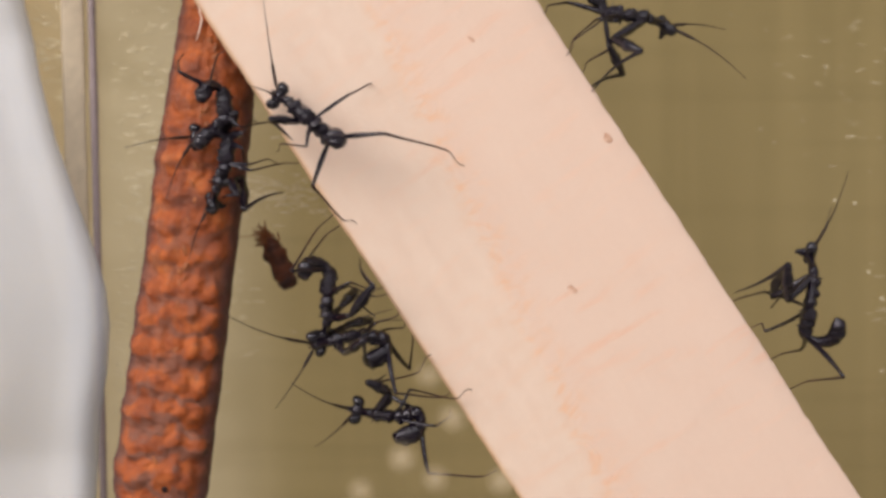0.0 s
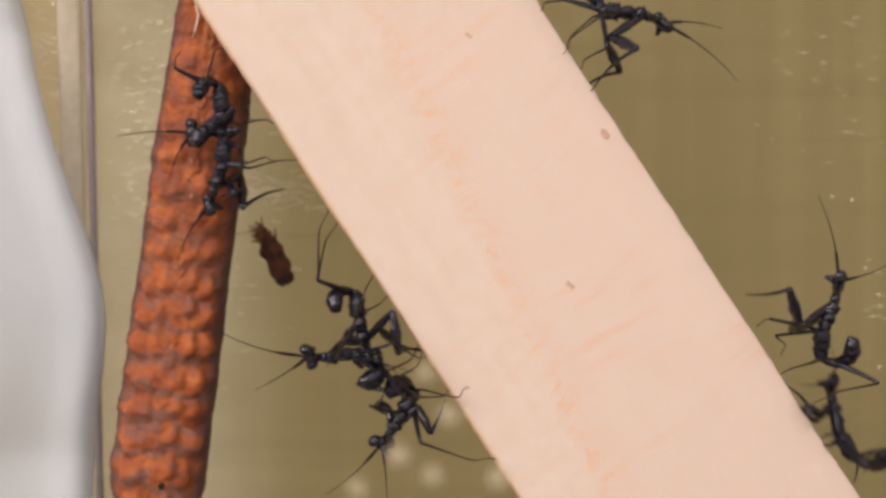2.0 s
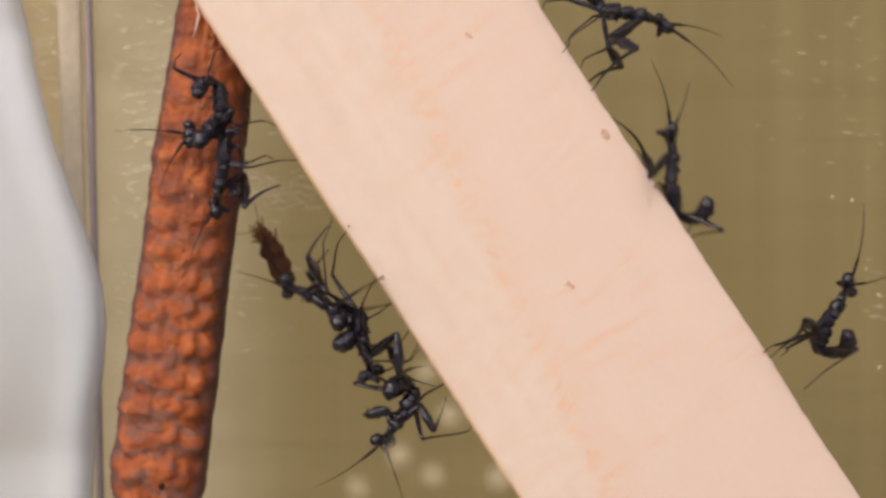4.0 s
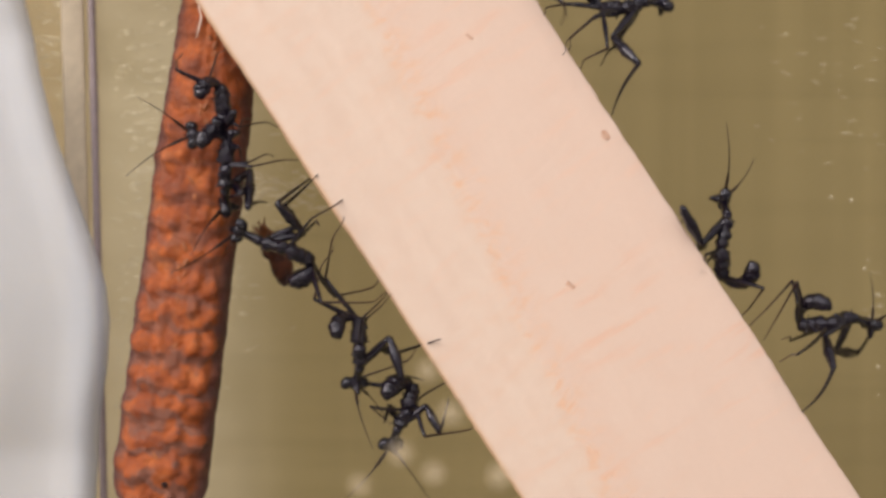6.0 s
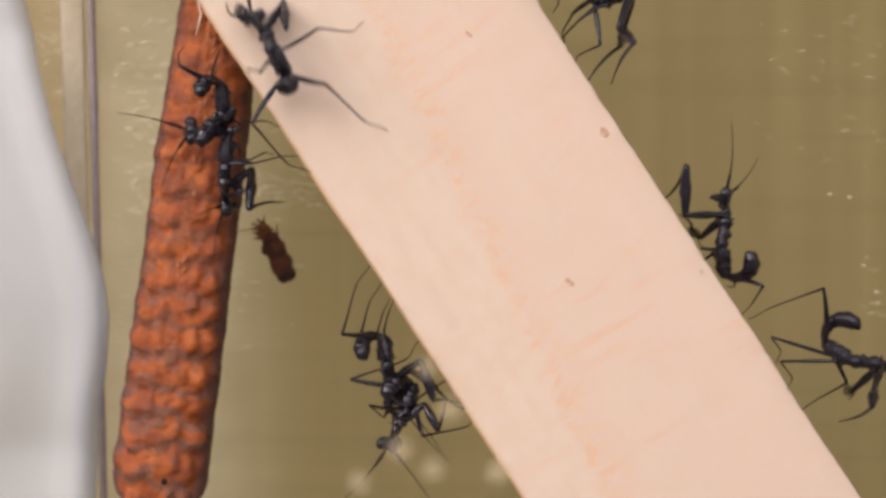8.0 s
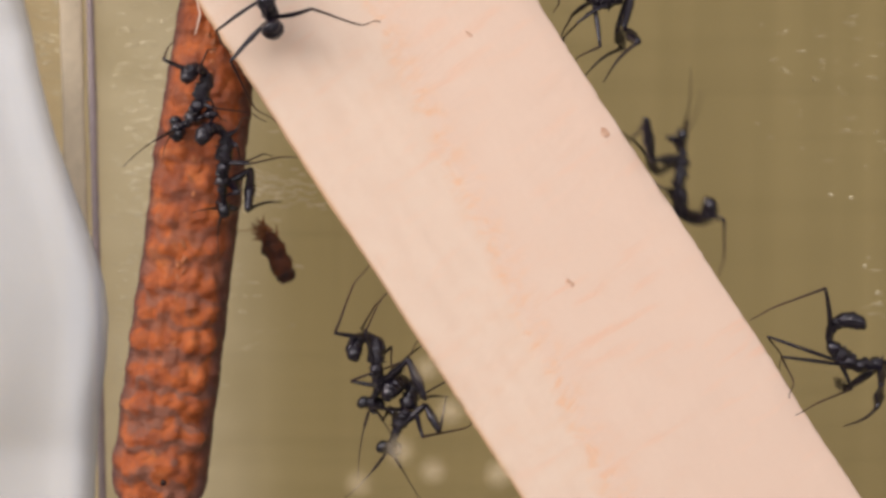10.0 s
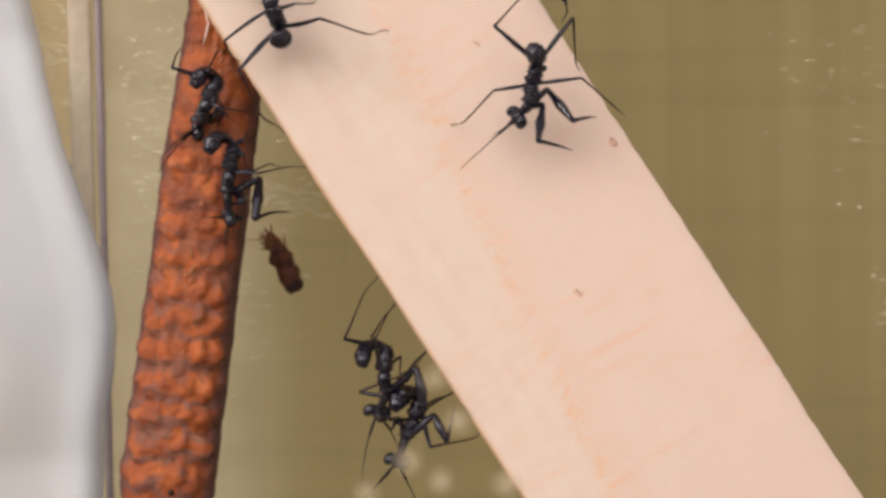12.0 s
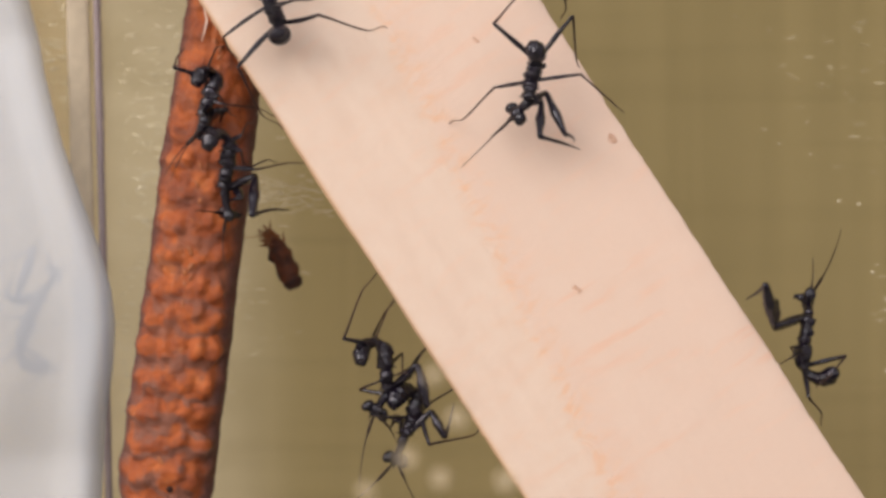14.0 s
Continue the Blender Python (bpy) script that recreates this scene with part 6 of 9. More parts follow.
    n.at(1.5, (-1, 0, 0.1), ((-4.45, 1.70, -5.98), (-4.75, 0.80, -5.20), (-5.25, 0.60, -3.78), (-5.44, 1.31, -2.29), (-6.46, 0.21, -3.67)),
         ((-3.23, 0.30, -3.34), (-3.05, -0.20, -5.49), (-1.80, 2.40, -5.34), (-4.59, -1.60, -3.12), (-4.01, 0.60, -1.84), (-7.33, -0.89, -2.15), (-6.35, 1.31, 1.85), (-2.05, -0.50, -5.87)),
         ((-4.13, 2.25, -5.26), (-3.16, 4.27, -5.62), (-1.14, 2.07, -5.93), (-4.40, 2.24, -3.56), (-3.05, 0.04, -2.83), (-7.38, 3.19, -2.05), (-6.10, 0.99, 1.44), (-2.81, 3.90, -7.05)))
    n.at(2, (-1, 0, 0.1), ((-4.29, 2.05, -6.55), (-4.49, 1.15, -5.66), (-4.77, 0.60, -4.27), (-5.01, 1.50, -2.95), (-5.95, 0.04, -4.01)),
         ((-3.22, 0.30, -4.36), (-2.45, -0.20, -6.43), (-1.20, 2.40, -6.28), (-4.55, -1.59, -3.14), (-3.97, 0.61, -1.86), (-6.90, -0.70, -2.17), (-6.63, 1.50, 2.17), (-2.61, -0.15, -7.16)),
         ((-3.75, 2.30, -4.94), (-2.88, 4.23, -5.88), (-1.14, 2.03, -6.21), (-4.37, 2.39, -3.92), (-3.12, 0.19, -3.02), (-6.99, 3.18, -2.24), (-5.99, 1.00, 1.66), (-3.05, 4.25, -7.77)))
    n.at(2.5, (-1, 0, 0.1), ((-3.96, 2.40, -6.98), (-4.33, 1.50, -5.98), (-4.64, 0.60, -4.87), (-4.94, 1.50, -3.62), (-5.88, -0.03, -4.58)),
         ((-2.69, 0.30, -4.86), (-2.21, -0.20, -7.16), (-0.96, 2.40, -7.01), (-4.66, -1.32, -3.31), (-3.98, 0.88, -1.86), (-6.24, -0.70, -2.27), (-6.63, 1.50, 2.17), (-2.29, 0.20, -7.63)),
         ((-3.08, 2.40, -5.79), (-2.36, 4.20, -7.15), (-1.03, 2.00, -7.36), (-4.36, 2.27, -4.09), (-3.12, 0.07, -2.91), (-6.31, 3.31, -2.24), (-6.00, 1.11, 1.66), (-2.70, 4.60, -8.28)))
    n.at(3, (-1, 0, 0.1), ((-3.75, 2.40, -7.15), (-4.10, 1.50, -6.25), (-4.47, 0.60, -5.20), (-4.67, 1.50, -4.06), (-5.54, -0.17, -4.84)),
         ((-2.75, 0.30, -5.13), (-2.08, -0.20, -7.16), (-0.83, 2.40, -7.01), (-4.57, -0.99, -3.32), (-3.99, 1.21, -1.87), (-5.84, -0.70, -2.56), (-6.62, 1.43, 2.17), (-2.11, 0.20, -7.96)),
         ((-3.01, 2.44, -5.69), (-2.29, 4.17, -7.15), (-0.97, 1.97, -7.46), (-4.29, 2.19, -4.25), (-2.95, -0.01, -3.01), (-5.62, 3.14, -2.24), (-5.25, 0.94, -0.02), (-2.51, 4.60, -8.62)))
    n.at(3.2, (-1, 0, 0.1), ((-3.76, 2.40, -7.15), (-4.10, 1.50, -6.25), (-4.48, 0.60, -5.20), (-4.68, 1.50, -4.06), (-5.55, -0.17, -4.84)),
         ((-2.76, 0.30, -5.13), (-2.08, -0.20, -7.16), (-0.83, 2.40, -7.01), (-4.58, -0.99, -3.32), (-3.99, 1.21, -1.86), (-5.85, -0.70, -2.56), (-6.63, 1.43, 2.18), (-2.12, 0.20, -7.96)),
         ((-3.02, 2.44, -5.69), (-2.30, 4.17, -7.15), (-0.97, 1.97, -7.46), (-4.30, 2.19, -4.25), (-2.96, -0.01, -3.01), (-5.63, 3.15, -2.24), (-5.26, 0.95, -0.01), (-2.52, 4.60, -8.62)))
    n.at(4.4, (-1, 0, 0.1), ((-4.48, 2.34, -7.65), (-4.55, 1.44, -6.75), (-4.69, 0.60, -5.46), (-4.92, 1.43, -4.05), (-5.94, 0.13, -5.24)),
         ((-2.98, 0.30, -5.58), (-2.55, -0.20, -7.68), (-1.30, 2.40, -7.53), (-4.57, -0.99, -3.56), (-3.81, 1.21, -2.21), (-6.79, -0.77, -2.98), (-6.47, 1.43, 0.51), (-2.68, 0.14, -8.47)),
         ((-3.28, 2.05, -6.11), (-2.74, 3.78, -7.65), (-1.47, 1.58, -8.10), (-4.39, 2.19, -4.55), (-2.92, -0.01, -3.46), (-6.47, 2.55, -2.21), (-5.78, 0.35, 0.84), (-3.13, 4.54, -9.11)))
    n.at(5.5, (-1, 0, 0.1), ((-5.07, 2.29, -7.91), (-4.86, 1.39, -6.90), (-4.96, 0.60, -5.58), (-5.10, 1.50, -4.21), (-6.19, 0.22, -5.37)),
         ((-3.61, 0.30, -5.10), (-2.53, -0.20, -7.32), (-1.46, 2.40, -7.68), (-4.66, -1.18, -3.88), (-3.16, 1.02, -2.67), (-7.33, -0.70, -3.07), (-6.62, 1.50, -0.82), (-4.71, 0.09, -9.34)),
         ((-4.05, 2.50, -6.22), (-3.15, 4.54, -6.11), (-1.12, 2.34, -5.77), (-4.61, 1.98, -4.39), (-3.04, 0.07, -2.82), (-6.79, 1.50, -2.18), (-5.84, -0.70, 1.25), (-4.36, 4.49, -9.33)))
    n.at(6, (-1, 0, 0.1), ((-5.17, 2.35, -8.14), (-4.86, 1.45, -7.20), (-4.86, 0.60, -5.90), (-4.93, 1.50, -4.52), (-6.05, 0.19, -5.61)),
         ((-3.07, 0.30, -5.44), (-2.39, -0.20, -7.70), (-1.34, 2.40, -8.11), (-4.52, -1.13, -4.15), (-3.15, 1.07, -2.78), (-7.53, -0.20, -3.18), (-7.02, 2.00, -1.54), (-4.33, 0.15, -11.08)),
         ((-3.82, 0.95, -6.09), (-2.79, 2.94, -6.53), (-1.05, 0.74, -5.91), (-4.53, 1.82, -4.53), (-2.99, -0.10, -2.92), (-6.76, 1.50, -2.21), (-5.87, -0.70, 1.23), (-4.15, 4.55, -9.92)))
    n.at(6.5, (-1, 0, 0.1), ((-5.17, 2.40, -8.72), (-4.79, 1.50, -7.74), (-4.83, 0.60, -6.60), (-4.78, 1.01, -4.99), (-5.90, -0.22, -6.12)),
         ((-2.72, 0.30, -6.92), (-1.71, -0.20, -8.64), (-0.30, 2.40, -9.41), (-4.33, 0.00, -4.27), (-3.11, 2.20, -2.98), (-6.96, -1.12, -3.57), (-6.14, 1.08, 0.44), (-5.49, 0.20, -11.03)),
         ((-3.88, 2.64, -7.29), (-3.17, 4.72, -6.96), (-0.98, 2.52, -6.01), (-4.25, 0.60, -4.63), (-2.95, -1.56, -3.06), (-6.47, 1.01, -2.44), (-5.82, -1.19, 1.17), (-4.22, 4.60, -10.91)))
    n.at(7, (-1, 0, 0.1), ((-3.17, 2.40, -8.88), (-3.15, 1.50, -7.95), (-3.57, 0.60, -6.77), (-4.01, 1.49, -5.45), (-5.39, 0.90, -6.89)),
         ((-1.46, 0.30, -7.13), (-0.68, -0.20, -9.02), (0.18, 2.40, -9.12), (-3.77, -0.58, -4.62), (-3.02, 1.62, -2.99), (-6.05, -0.71, -4.01), (-5.59, 0.20, 1.12), (-1.35, 0.20, -10.41)),
         ((-2.25, 2.78, -7.87), (-1.23, 4.79, -8.35), (0.35, 2.59, -8.54), (-3.75, 1.07, -4.96), (-2.78, -1.10, -3.19), (-5.69, 1.49, -2.64), (-4.91, -0.71, -0.24), (-1.05, 4.60, -11.50)))
    n.at(7.5, (-1, 0, 0.1), ((-3.08, 2.40, -9.03), (-3.13, 1.50, -8.14), (-3.38, 0.60, -6.99), (-3.74, 1.50, -5.67), (-4.94, 0.56, -7.06)),
         ((-1.47, 0.30, -7.21), (-0.38, -0.20, -9.11), (0.65, 2.40, -9.58), (-3.75, -0.60, -4.87), (-3.13, 1.60, -3.34), (-5.87, -0.70, -4.63), (-4.84, 1.50, -1.18), (-0.04, 0.49, -12.56)),
         ((-2.19, 2.73, -7.95), (-0.72, 1.00, -8.25), (0.63, -1.20, -9.30), (-3.73, 0.96, -5.17), (-2.82, -1.19, -3.33), (-4.58, 3.69, -4.52), (-3.20, 1.49, -3.24), (-0.74, 3.63, -12.19)))
    n.at(8, (-1, 0, 0.1), ((-2.73, 2.40, -9.26), (-2.98, 1.50, -8.24), (-3.19, 0.60, -7.10), (-3.39, 1.50, -5.89), (-4.50, 0.33, -7.15)),
         ((-1.51, 0.30, -7.25), (-0.60, -0.20, -8.72), (0.90, 2.40, -9.67), (-3.72, -0.99, -5.27), (-3.04, 1.21, -3.34), (-5.76, -0.70, -5.42), (-4.24, 1.50, -1.38), (0.08, 0.20, -12.65)),
         ((-1.98, 2.56, -7.73), (-0.51, 4.16, -8.63), (0.90, 1.96, -9.57), (-3.38, 1.33, -5.38), (-2.76, -0.73, -3.35), (-4.49, 3.70, -5.62), (-3.56, 1.50, -2.39), (-0.34, 3.45, -12.44)))
    n.at(8.2, (-1, 0, 0.1), ((-2.73, 2.40, -9.25), (-2.98, 1.50, -8.23), (-3.19, 0.60, -7.09), (-3.39, 1.50, -5.89), (-4.50, 0.33, -7.14)),
         ((-1.50, 0.30, -7.24), (-0.59, -0.20, -8.72), (0.90, 2.40, -9.66), (-3.72, -0.99, -5.27), (-3.04, 1.21, -3.33), (-5.76, -0.70, -5.41), (-4.24, 1.50, -1.37), (0.08, 0.20, -12.65)),
         ((-1.98, 2.56, -7.72), (-0.51, 4.16, -8.62), (0.90, 1.96, -9.56), (-3.38, 1.33, -5.37), (-2.76, -0.73, -3.34), (-4.49, 3.70, -5.61), (-3.56, 1.50, -2.39), (-0.33, 3.45, -12.44)))
    n.at(10.3, (-1, 0, 0.1), ((-4.26, 2.36, -9.72), (-3.65, 1.46, -8.49), (-3.89, 0.60, -7.22), (-3.79, 1.50, -5.92), (-5.10, 0.55, -7.19)),
         ((-2.27, 0.30, -7.18), (-1.06, -0.20, -8.98), (0.18, 2.40, -9.28), (-4.45, -0.72, -5.22), (-3.37, 1.06, -3.00), (-6.25, -0.70, -5.28), (-4.47, 1.50, -1.66), (-5.09, 0.16, -13.43)),
         ((-3.08, 2.80, -8.01), (-2.61, 4.90, -7.55), (-1.01, 0.90, -5.69), (-3.06, 2.05, -6.43), (-2.67, -0.15, -7.31), (-4.55, 3.70, -5.41), (-3.21, 1.50, -3.08), (-3.05, 4.56, -12.53)))
    n.at(11, (-1, 0, 0.1), ((-4.25, 2.36, -9.60), (-3.64, 1.46, -8.38), (-3.88, 0.60, -7.11), (-3.78, 1.50, -5.88), (-5.09, 0.51, -7.10)),
         ((-2.26, 0.30, -7.05), (-1.05, -0.20, -8.87), (0.18, 2.40, -9.16), (-4.43, -0.82, -5.17), (-3.35, 0.89, -2.89), (-6.23, -0.70, -5.17), (-4.45, 1.50, -1.55), (-5.01, 0.16, -13.31)),
         ((-3.06, 2.80, -7.89), (-2.59, 4.90, -7.43), (-1.00, 0.90, -5.57), (-3.05, 2.05, -6.31), (-2.66, -0.15, -7.20), (-4.53, 3.70, -5.36), (-3.20, 1.50, -2.97), (-3.04, 4.56, -12.41)))
    n.at(12.5, (-1, 0, 0.1), ((-4.29, 2.28, -9.58), (-3.65, 1.38, -8.42), (-3.83, 0.60, -7.09), (-3.69, 1.50, -5.79), (-4.99, 0.39, -6.91)),
         ((-2.20, 0.30, -7.11), (-1.61, -0.20, -8.93), (-0.47, 2.40, -8.63), (-4.30, -0.82, -5.13), (-3.12, 0.89, -2.89), (-6.10, -0.70, -5.06), (-4.16, 1.50, -1.51), (-5.08, 0.08, -13.35)),
         ((-3.03, 2.68, -7.90), (-2.54, 4.79, -7.47), (-0.89, 2.59, -5.76), (-2.95, 2.05, -6.33), (-2.61, -0.15, -7.23), (-4.40, 3.70, -5.33), (-2.97, 1.50, -2.98), (-3.08, 4.48, -12.35)))
    n.at(14, (-1, 0, 0.1), ((-4.24, 0.60, -9.51), (-3.52, 1.44, -8.46), (-3.63, 0.60, -7.16), (-3.73, 1.50, -5.86), (-5.04, 0.46, -7.05)),
         ((-2.02, 0.30, -7.07), (-1.29, -0.20, -8.86), (-1.37, 2.40, -8.69), (-4.23, -0.82, -5.23), (-3.20, 0.88, -2.92), (-6.03, -0.70, -5.28), (-4.34, 1.50, -1.61), (-5.02, -1.60, -13.19)),
         ((-2.79, 2.67, -7.91), (-2.33, 4.79, -7.44), (-0.80, 2.59, -5.63), (-2.82, 2.05, -6.34), (-2.41, -0.15, -7.22), (-4.32, 3.70, -5.43), (-3.05, 1.50, -3.00), (-3.08, 2.80, -11.97)))
    nymphs.append(n)
    n = Nymph('black mantis nymph that climbs from the cluster up the stick', 0.9, True)
    n.at(0, (-0.4, 0, -1), ((-7.25, 2.00, -5.63), (-6.29, 1.10, -5.42), (-5.08, 0.20, -5.04), (-3.32, 0.89, -5.34), (-4.84, 0.89, -6.41)),
         ((-5.75, -1.10, -6.08), (-4.67, -3.30, -5.32), (-4.26, -1.10, -6.57), (-4.06, -2.00, -4.39), (-2.80, 0.20, -3.47), (-2.77, -1.16, -8.38), (0.20, 1.04, -8.37), (-12.72, -0.17, -3.89)),
         ((-6.09, 2.53, -4.90), (-4.97, 4.35, -4.46), (-4.38, 2.15, -5.39), (-3.81, 2.38, -4.90), (-1.97, 0.18, -4.04), (-2.36, 3.02, -6.80), (-1.91, 0.82, -4.66), (-9.86, 0.70, -9.35)))
    n.at(0.5, (-0.4, 0, -1), ((-7.26, 2.00, -6.66), (-6.13, 1.10, -6.44), (-4.91, 0.20, -6.13), (-3.20, 0.89, -6.60), (-4.64, 0.13, -7.06)),
         ((-5.69, -1.10, -6.98), (-4.61, -3.30, -6.05), (-4.53, -1.10, -7.15), (-4.10, -2.00, -5.46), (-2.75, 0.20, -3.56), (-2.71, -1.31, -8.62), (0.32, 0.89, -8.38), (-11.28, -0.20, -4.15)),
         ((-5.91, 2.52, -5.93), (-4.75, 4.34, -5.60), (-4.24, 2.14, -6.56), (-3.64, 2.36, -5.83), (-3.25, 0.16, -5.39), (-2.91, 3.09, -6.89), (-1.99, 0.89, -4.59), (-8.94, 4.20, -7.47)))
    n.at(1, (-0.4, 0, -1), ((-7.38, 2.00, -6.70), (-6.39, 1.10, -6.58), (-5.07, 0.20, -6.20), (-3.35, 0.84, -6.73), (-4.74, 0.26, -7.54)),
         ((-5.84, -1.10, -7.05), (-4.76, -3.30, -6.11), (-4.68, -1.10, -7.22), (-4.42, -2.00, -5.43), (-2.73, 0.20, -5.63), (-2.63, -1.36, -8.59), (0.24, 0.84, -8.41), (-12.24, -0.20, -5.18)),
         ((-6.06, 2.47, -6.00), (-4.91, 4.28, -5.67), (-4.39, 2.08, -6.63), (-3.73, 2.22, -5.52), (-1.83, 0.02, -6.35), (-2.90, 3.04, -6.86), (-1.84, 0.84, -4.79), (-10.69, 4.20, -8.37)))
    n.at(1.5, (-0.4, 0, -1), ((-7.51, 2.00, -6.77), (-6.58, 1.10, -6.62), (-5.33, 0.20, -6.34), (-3.51, 0.70, -6.60), (-4.83, 0.25, -7.58)),
         ((-5.83, -1.09, -5.61), (-5.24, -3.29, -4.76), (-6.00, -1.09, -6.27), (-3.02, -1.27, -5.51), (-1.23, 0.93, -5.94), (-2.49, -1.50, -8.39), (0.28, 0.70, -8.38), (-12.26, -0.20, -5.09)),
         ((-6.35, 2.55, -6.21), (-5.22, 4.36, -5.81), (-4.64, 2.16, -6.73), (-2.72, 0.20, -7.68), (-1.20, -2.00, -8.19), (-3.06, 2.90, -7.51), (-1.23, 0.70, -5.93), (-10.68, 4.20, -8.35)))
    n.at(2, (-0.4, 0, -1), ((-7.53, 2.00, -6.68), (-6.47, 1.10, -6.63), (-5.22, 0.20, -6.35), (-3.58, 1.00, -6.90), (-4.72, 0.11, -7.78)),
         ((-5.66, -1.05, -5.58), (-5.01, -3.25, -4.78), (-5.89, -1.05, -6.22), (-2.86, -1.28, -5.73), (-1.10, 0.92, -6.34), (-2.39, -1.20, -8.42), (0.32, 1.00, -8.44), (-12.42, -0.20, -5.23)),
         ((-6.21, 2.51, -6.13), (-5.04, 4.33, -5.85), (-4.56, 2.13, -6.81), (-2.75, 0.20, -7.92), (-1.30, -2.00, -8.57), (-3.06, 3.20, -7.75), (-1.10, 1.00, -6.34), (-10.67, 4.20, -8.46)))
    n.at(2.5, (-0.4, 0, -1), ((-7.50, 2.00, -6.79), (-6.44, 1.10, -6.63), (-5.22, 0.20, -6.35), (-3.58, 1.00, -6.90), (-4.89, 0.38, -7.80)),
         ((-5.66, -1.06, -5.58), (-5.00, -3.26, -4.78), (-5.89, -1.06, -6.22), (-2.85, -1.28, -5.73), (-1.10, 0.92, -6.34), (-2.39, -1.20, -8.42), (0.31, 1.00, -8.45), (-12.42, -0.20, -5.40)),
         ((-6.21, 2.52, -6.13), (-5.04, 4.33, -5.85), (-4.56, 2.13, -6.81), (-2.75, 0.20, -7.93), (-1.30, -2.00, -8.57), (-3.06, 3.20, -7.76), (-1.10, 1.00, -6.35), (-10.46, 4.20, -8.80)))
    n.at(2.8, (-0.4, 0, -1), ((-7.53, 2.00, -5.60), (-6.60, 1.10, -5.73), (-5.35, 0.20, -6.02), (-3.70, 0.65, -6.88), (-4.87, -0.26, -7.66)),
         ((-5.57, -1.10, -5.13), (-4.73, -3.30, -4.53), (-5.97, -1.10, -5.68), (-2.93, -1.29, -6.09), (-1.40, 0.91, -7.21), (-3.25, -1.55, -8.77), (-0.65, 0.65, -9.60), (-9.92, -0.20, -2.18)),
         ((-6.21, 2.57, -5.55), (-4.99, 4.40, -5.64), (-4.84, 2.20, -6.68), (-3.45, 0.20, -8.24), (-2.27, -2.00, -9.25), (-3.65, 2.85, -8.00), (-1.39, 0.65, -7.19), (-11.15, 4.20, -5.70)))
    n.at(3, (-0.4, 0, -1), ((-7.79, 1.84, -4.82), (-6.80, 0.94, -4.88), (-5.42, 0.20, -5.62), (-3.95, 0.20, -6.85), (-4.90, -1.00, -7.44)),
         ((-6.71, -1.24, -3.64), (-7.07, -3.44, -2.76), (-7.33, -1.24, -0.58), (-2.92, -1.16, -5.62), (-1.13, 1.04, -5.89), (-2.38, -2.00, -8.30), (0.31, 0.20, -8.25), (-7.82, -0.36, -0.35)),
         ((-6.56, 2.13, -5.95), (-6.85, 4.32, -6.81), (-7.34, 2.12, -5.78), (-2.62, 0.20, -7.52), (-1.26, -2.00, -8.04), (-3.01, 2.40, -6.98), (-1.29, 0.20, -5.92), (-10.00, 4.04, -3.29)))
    n.at(3.2, (-0.4, 0, -1), ((-8.06, 1.70, -4.74), (-7.06, 0.80, -4.87), (-5.63, 0.20, -5.62), (-4.14, 0.44, -6.80), (-5.05, -0.76, -7.46)),
         ((-6.96, -1.40, -3.68), (-7.34, -3.60, -2.82), (-7.77, -0.10, -0.65), (-3.12, -1.16, -5.54), (-1.33, 1.04, -5.75), (-2.50, -1.76, -8.22), (0.19, 0.44, -8.08), (-9.24, -0.50, -1.51)),
         ((-6.75, 1.94, -5.97), (-7.02, 4.12, -6.84), (-7.53, 1.92, -5.82), (-2.77, 0.20, -7.43), (-1.39, -2.00, -7.90), (-3.19, 2.64, -6.91), (-1.49, 0.44, -5.80), (-10.27, 3.90, -4.31)))
    n.at(4.3, (-0.4, 0, -1), ((-9.48, 1.93, -1.52), (-8.40, 1.03, -1.91), (-7.01, 0.20, -2.57), (-5.88, 1.10, -3.53), (-6.84, 0.28, -4.68)),
         ((-6.94, -0.99, -1.49), (-7.62, -3.18, 0.17), (-6.61, -0.98, 1.49), (-5.57, -2.00, -1.47), (-4.00, 0.20, 0.50), (-4.95, -1.10, -5.45), (-2.35, 1.10, -5.55), (-10.71, -0.27, 1.46)),
         ((-7.46, 2.14, -1.52), (-8.09, 3.94, -0.17), (-6.93, 1.74, 1.19), (-5.77, 2.37, -2.21), (-3.35, 0.85, -1.17), (-5.13, 3.30, -4.97), (-2.18, 1.10, -4.54), (-11.74, 4.13, -1.26)))
    n.at(5.3, (-0.4, 0, -1), ((-11.70, 2.00, 0.70), (-10.60, 1.10, 0.19), (-9.19, 0.20, -0.15), (-8.11, 1.10, -0.72), (-9.46, 1.10, -2.11)),
         ((-8.21, 1.10, 0.69), (-9.66, -0.58, 2.51), (-7.70, 1.62, 4.08), (-7.66, -1.64, 1.43), (-5.39, 0.56, 3.71), (-7.23, -1.10, -2.96), (-3.04, 0.59, -2.77), (-13.19, -0.20, 0.02)),
         ((-8.62, 1.10, 1.13), (-9.53, 2.88, 2.41), (-7.85, 0.68, 3.71), (-8.01, 2.09, 1.04), (-7.36, -0.11, 1.52), (-7.00, 2.99, -2.27), (-3.22, 0.79, -1.56), (-13.85, 4.20, -1.02)))
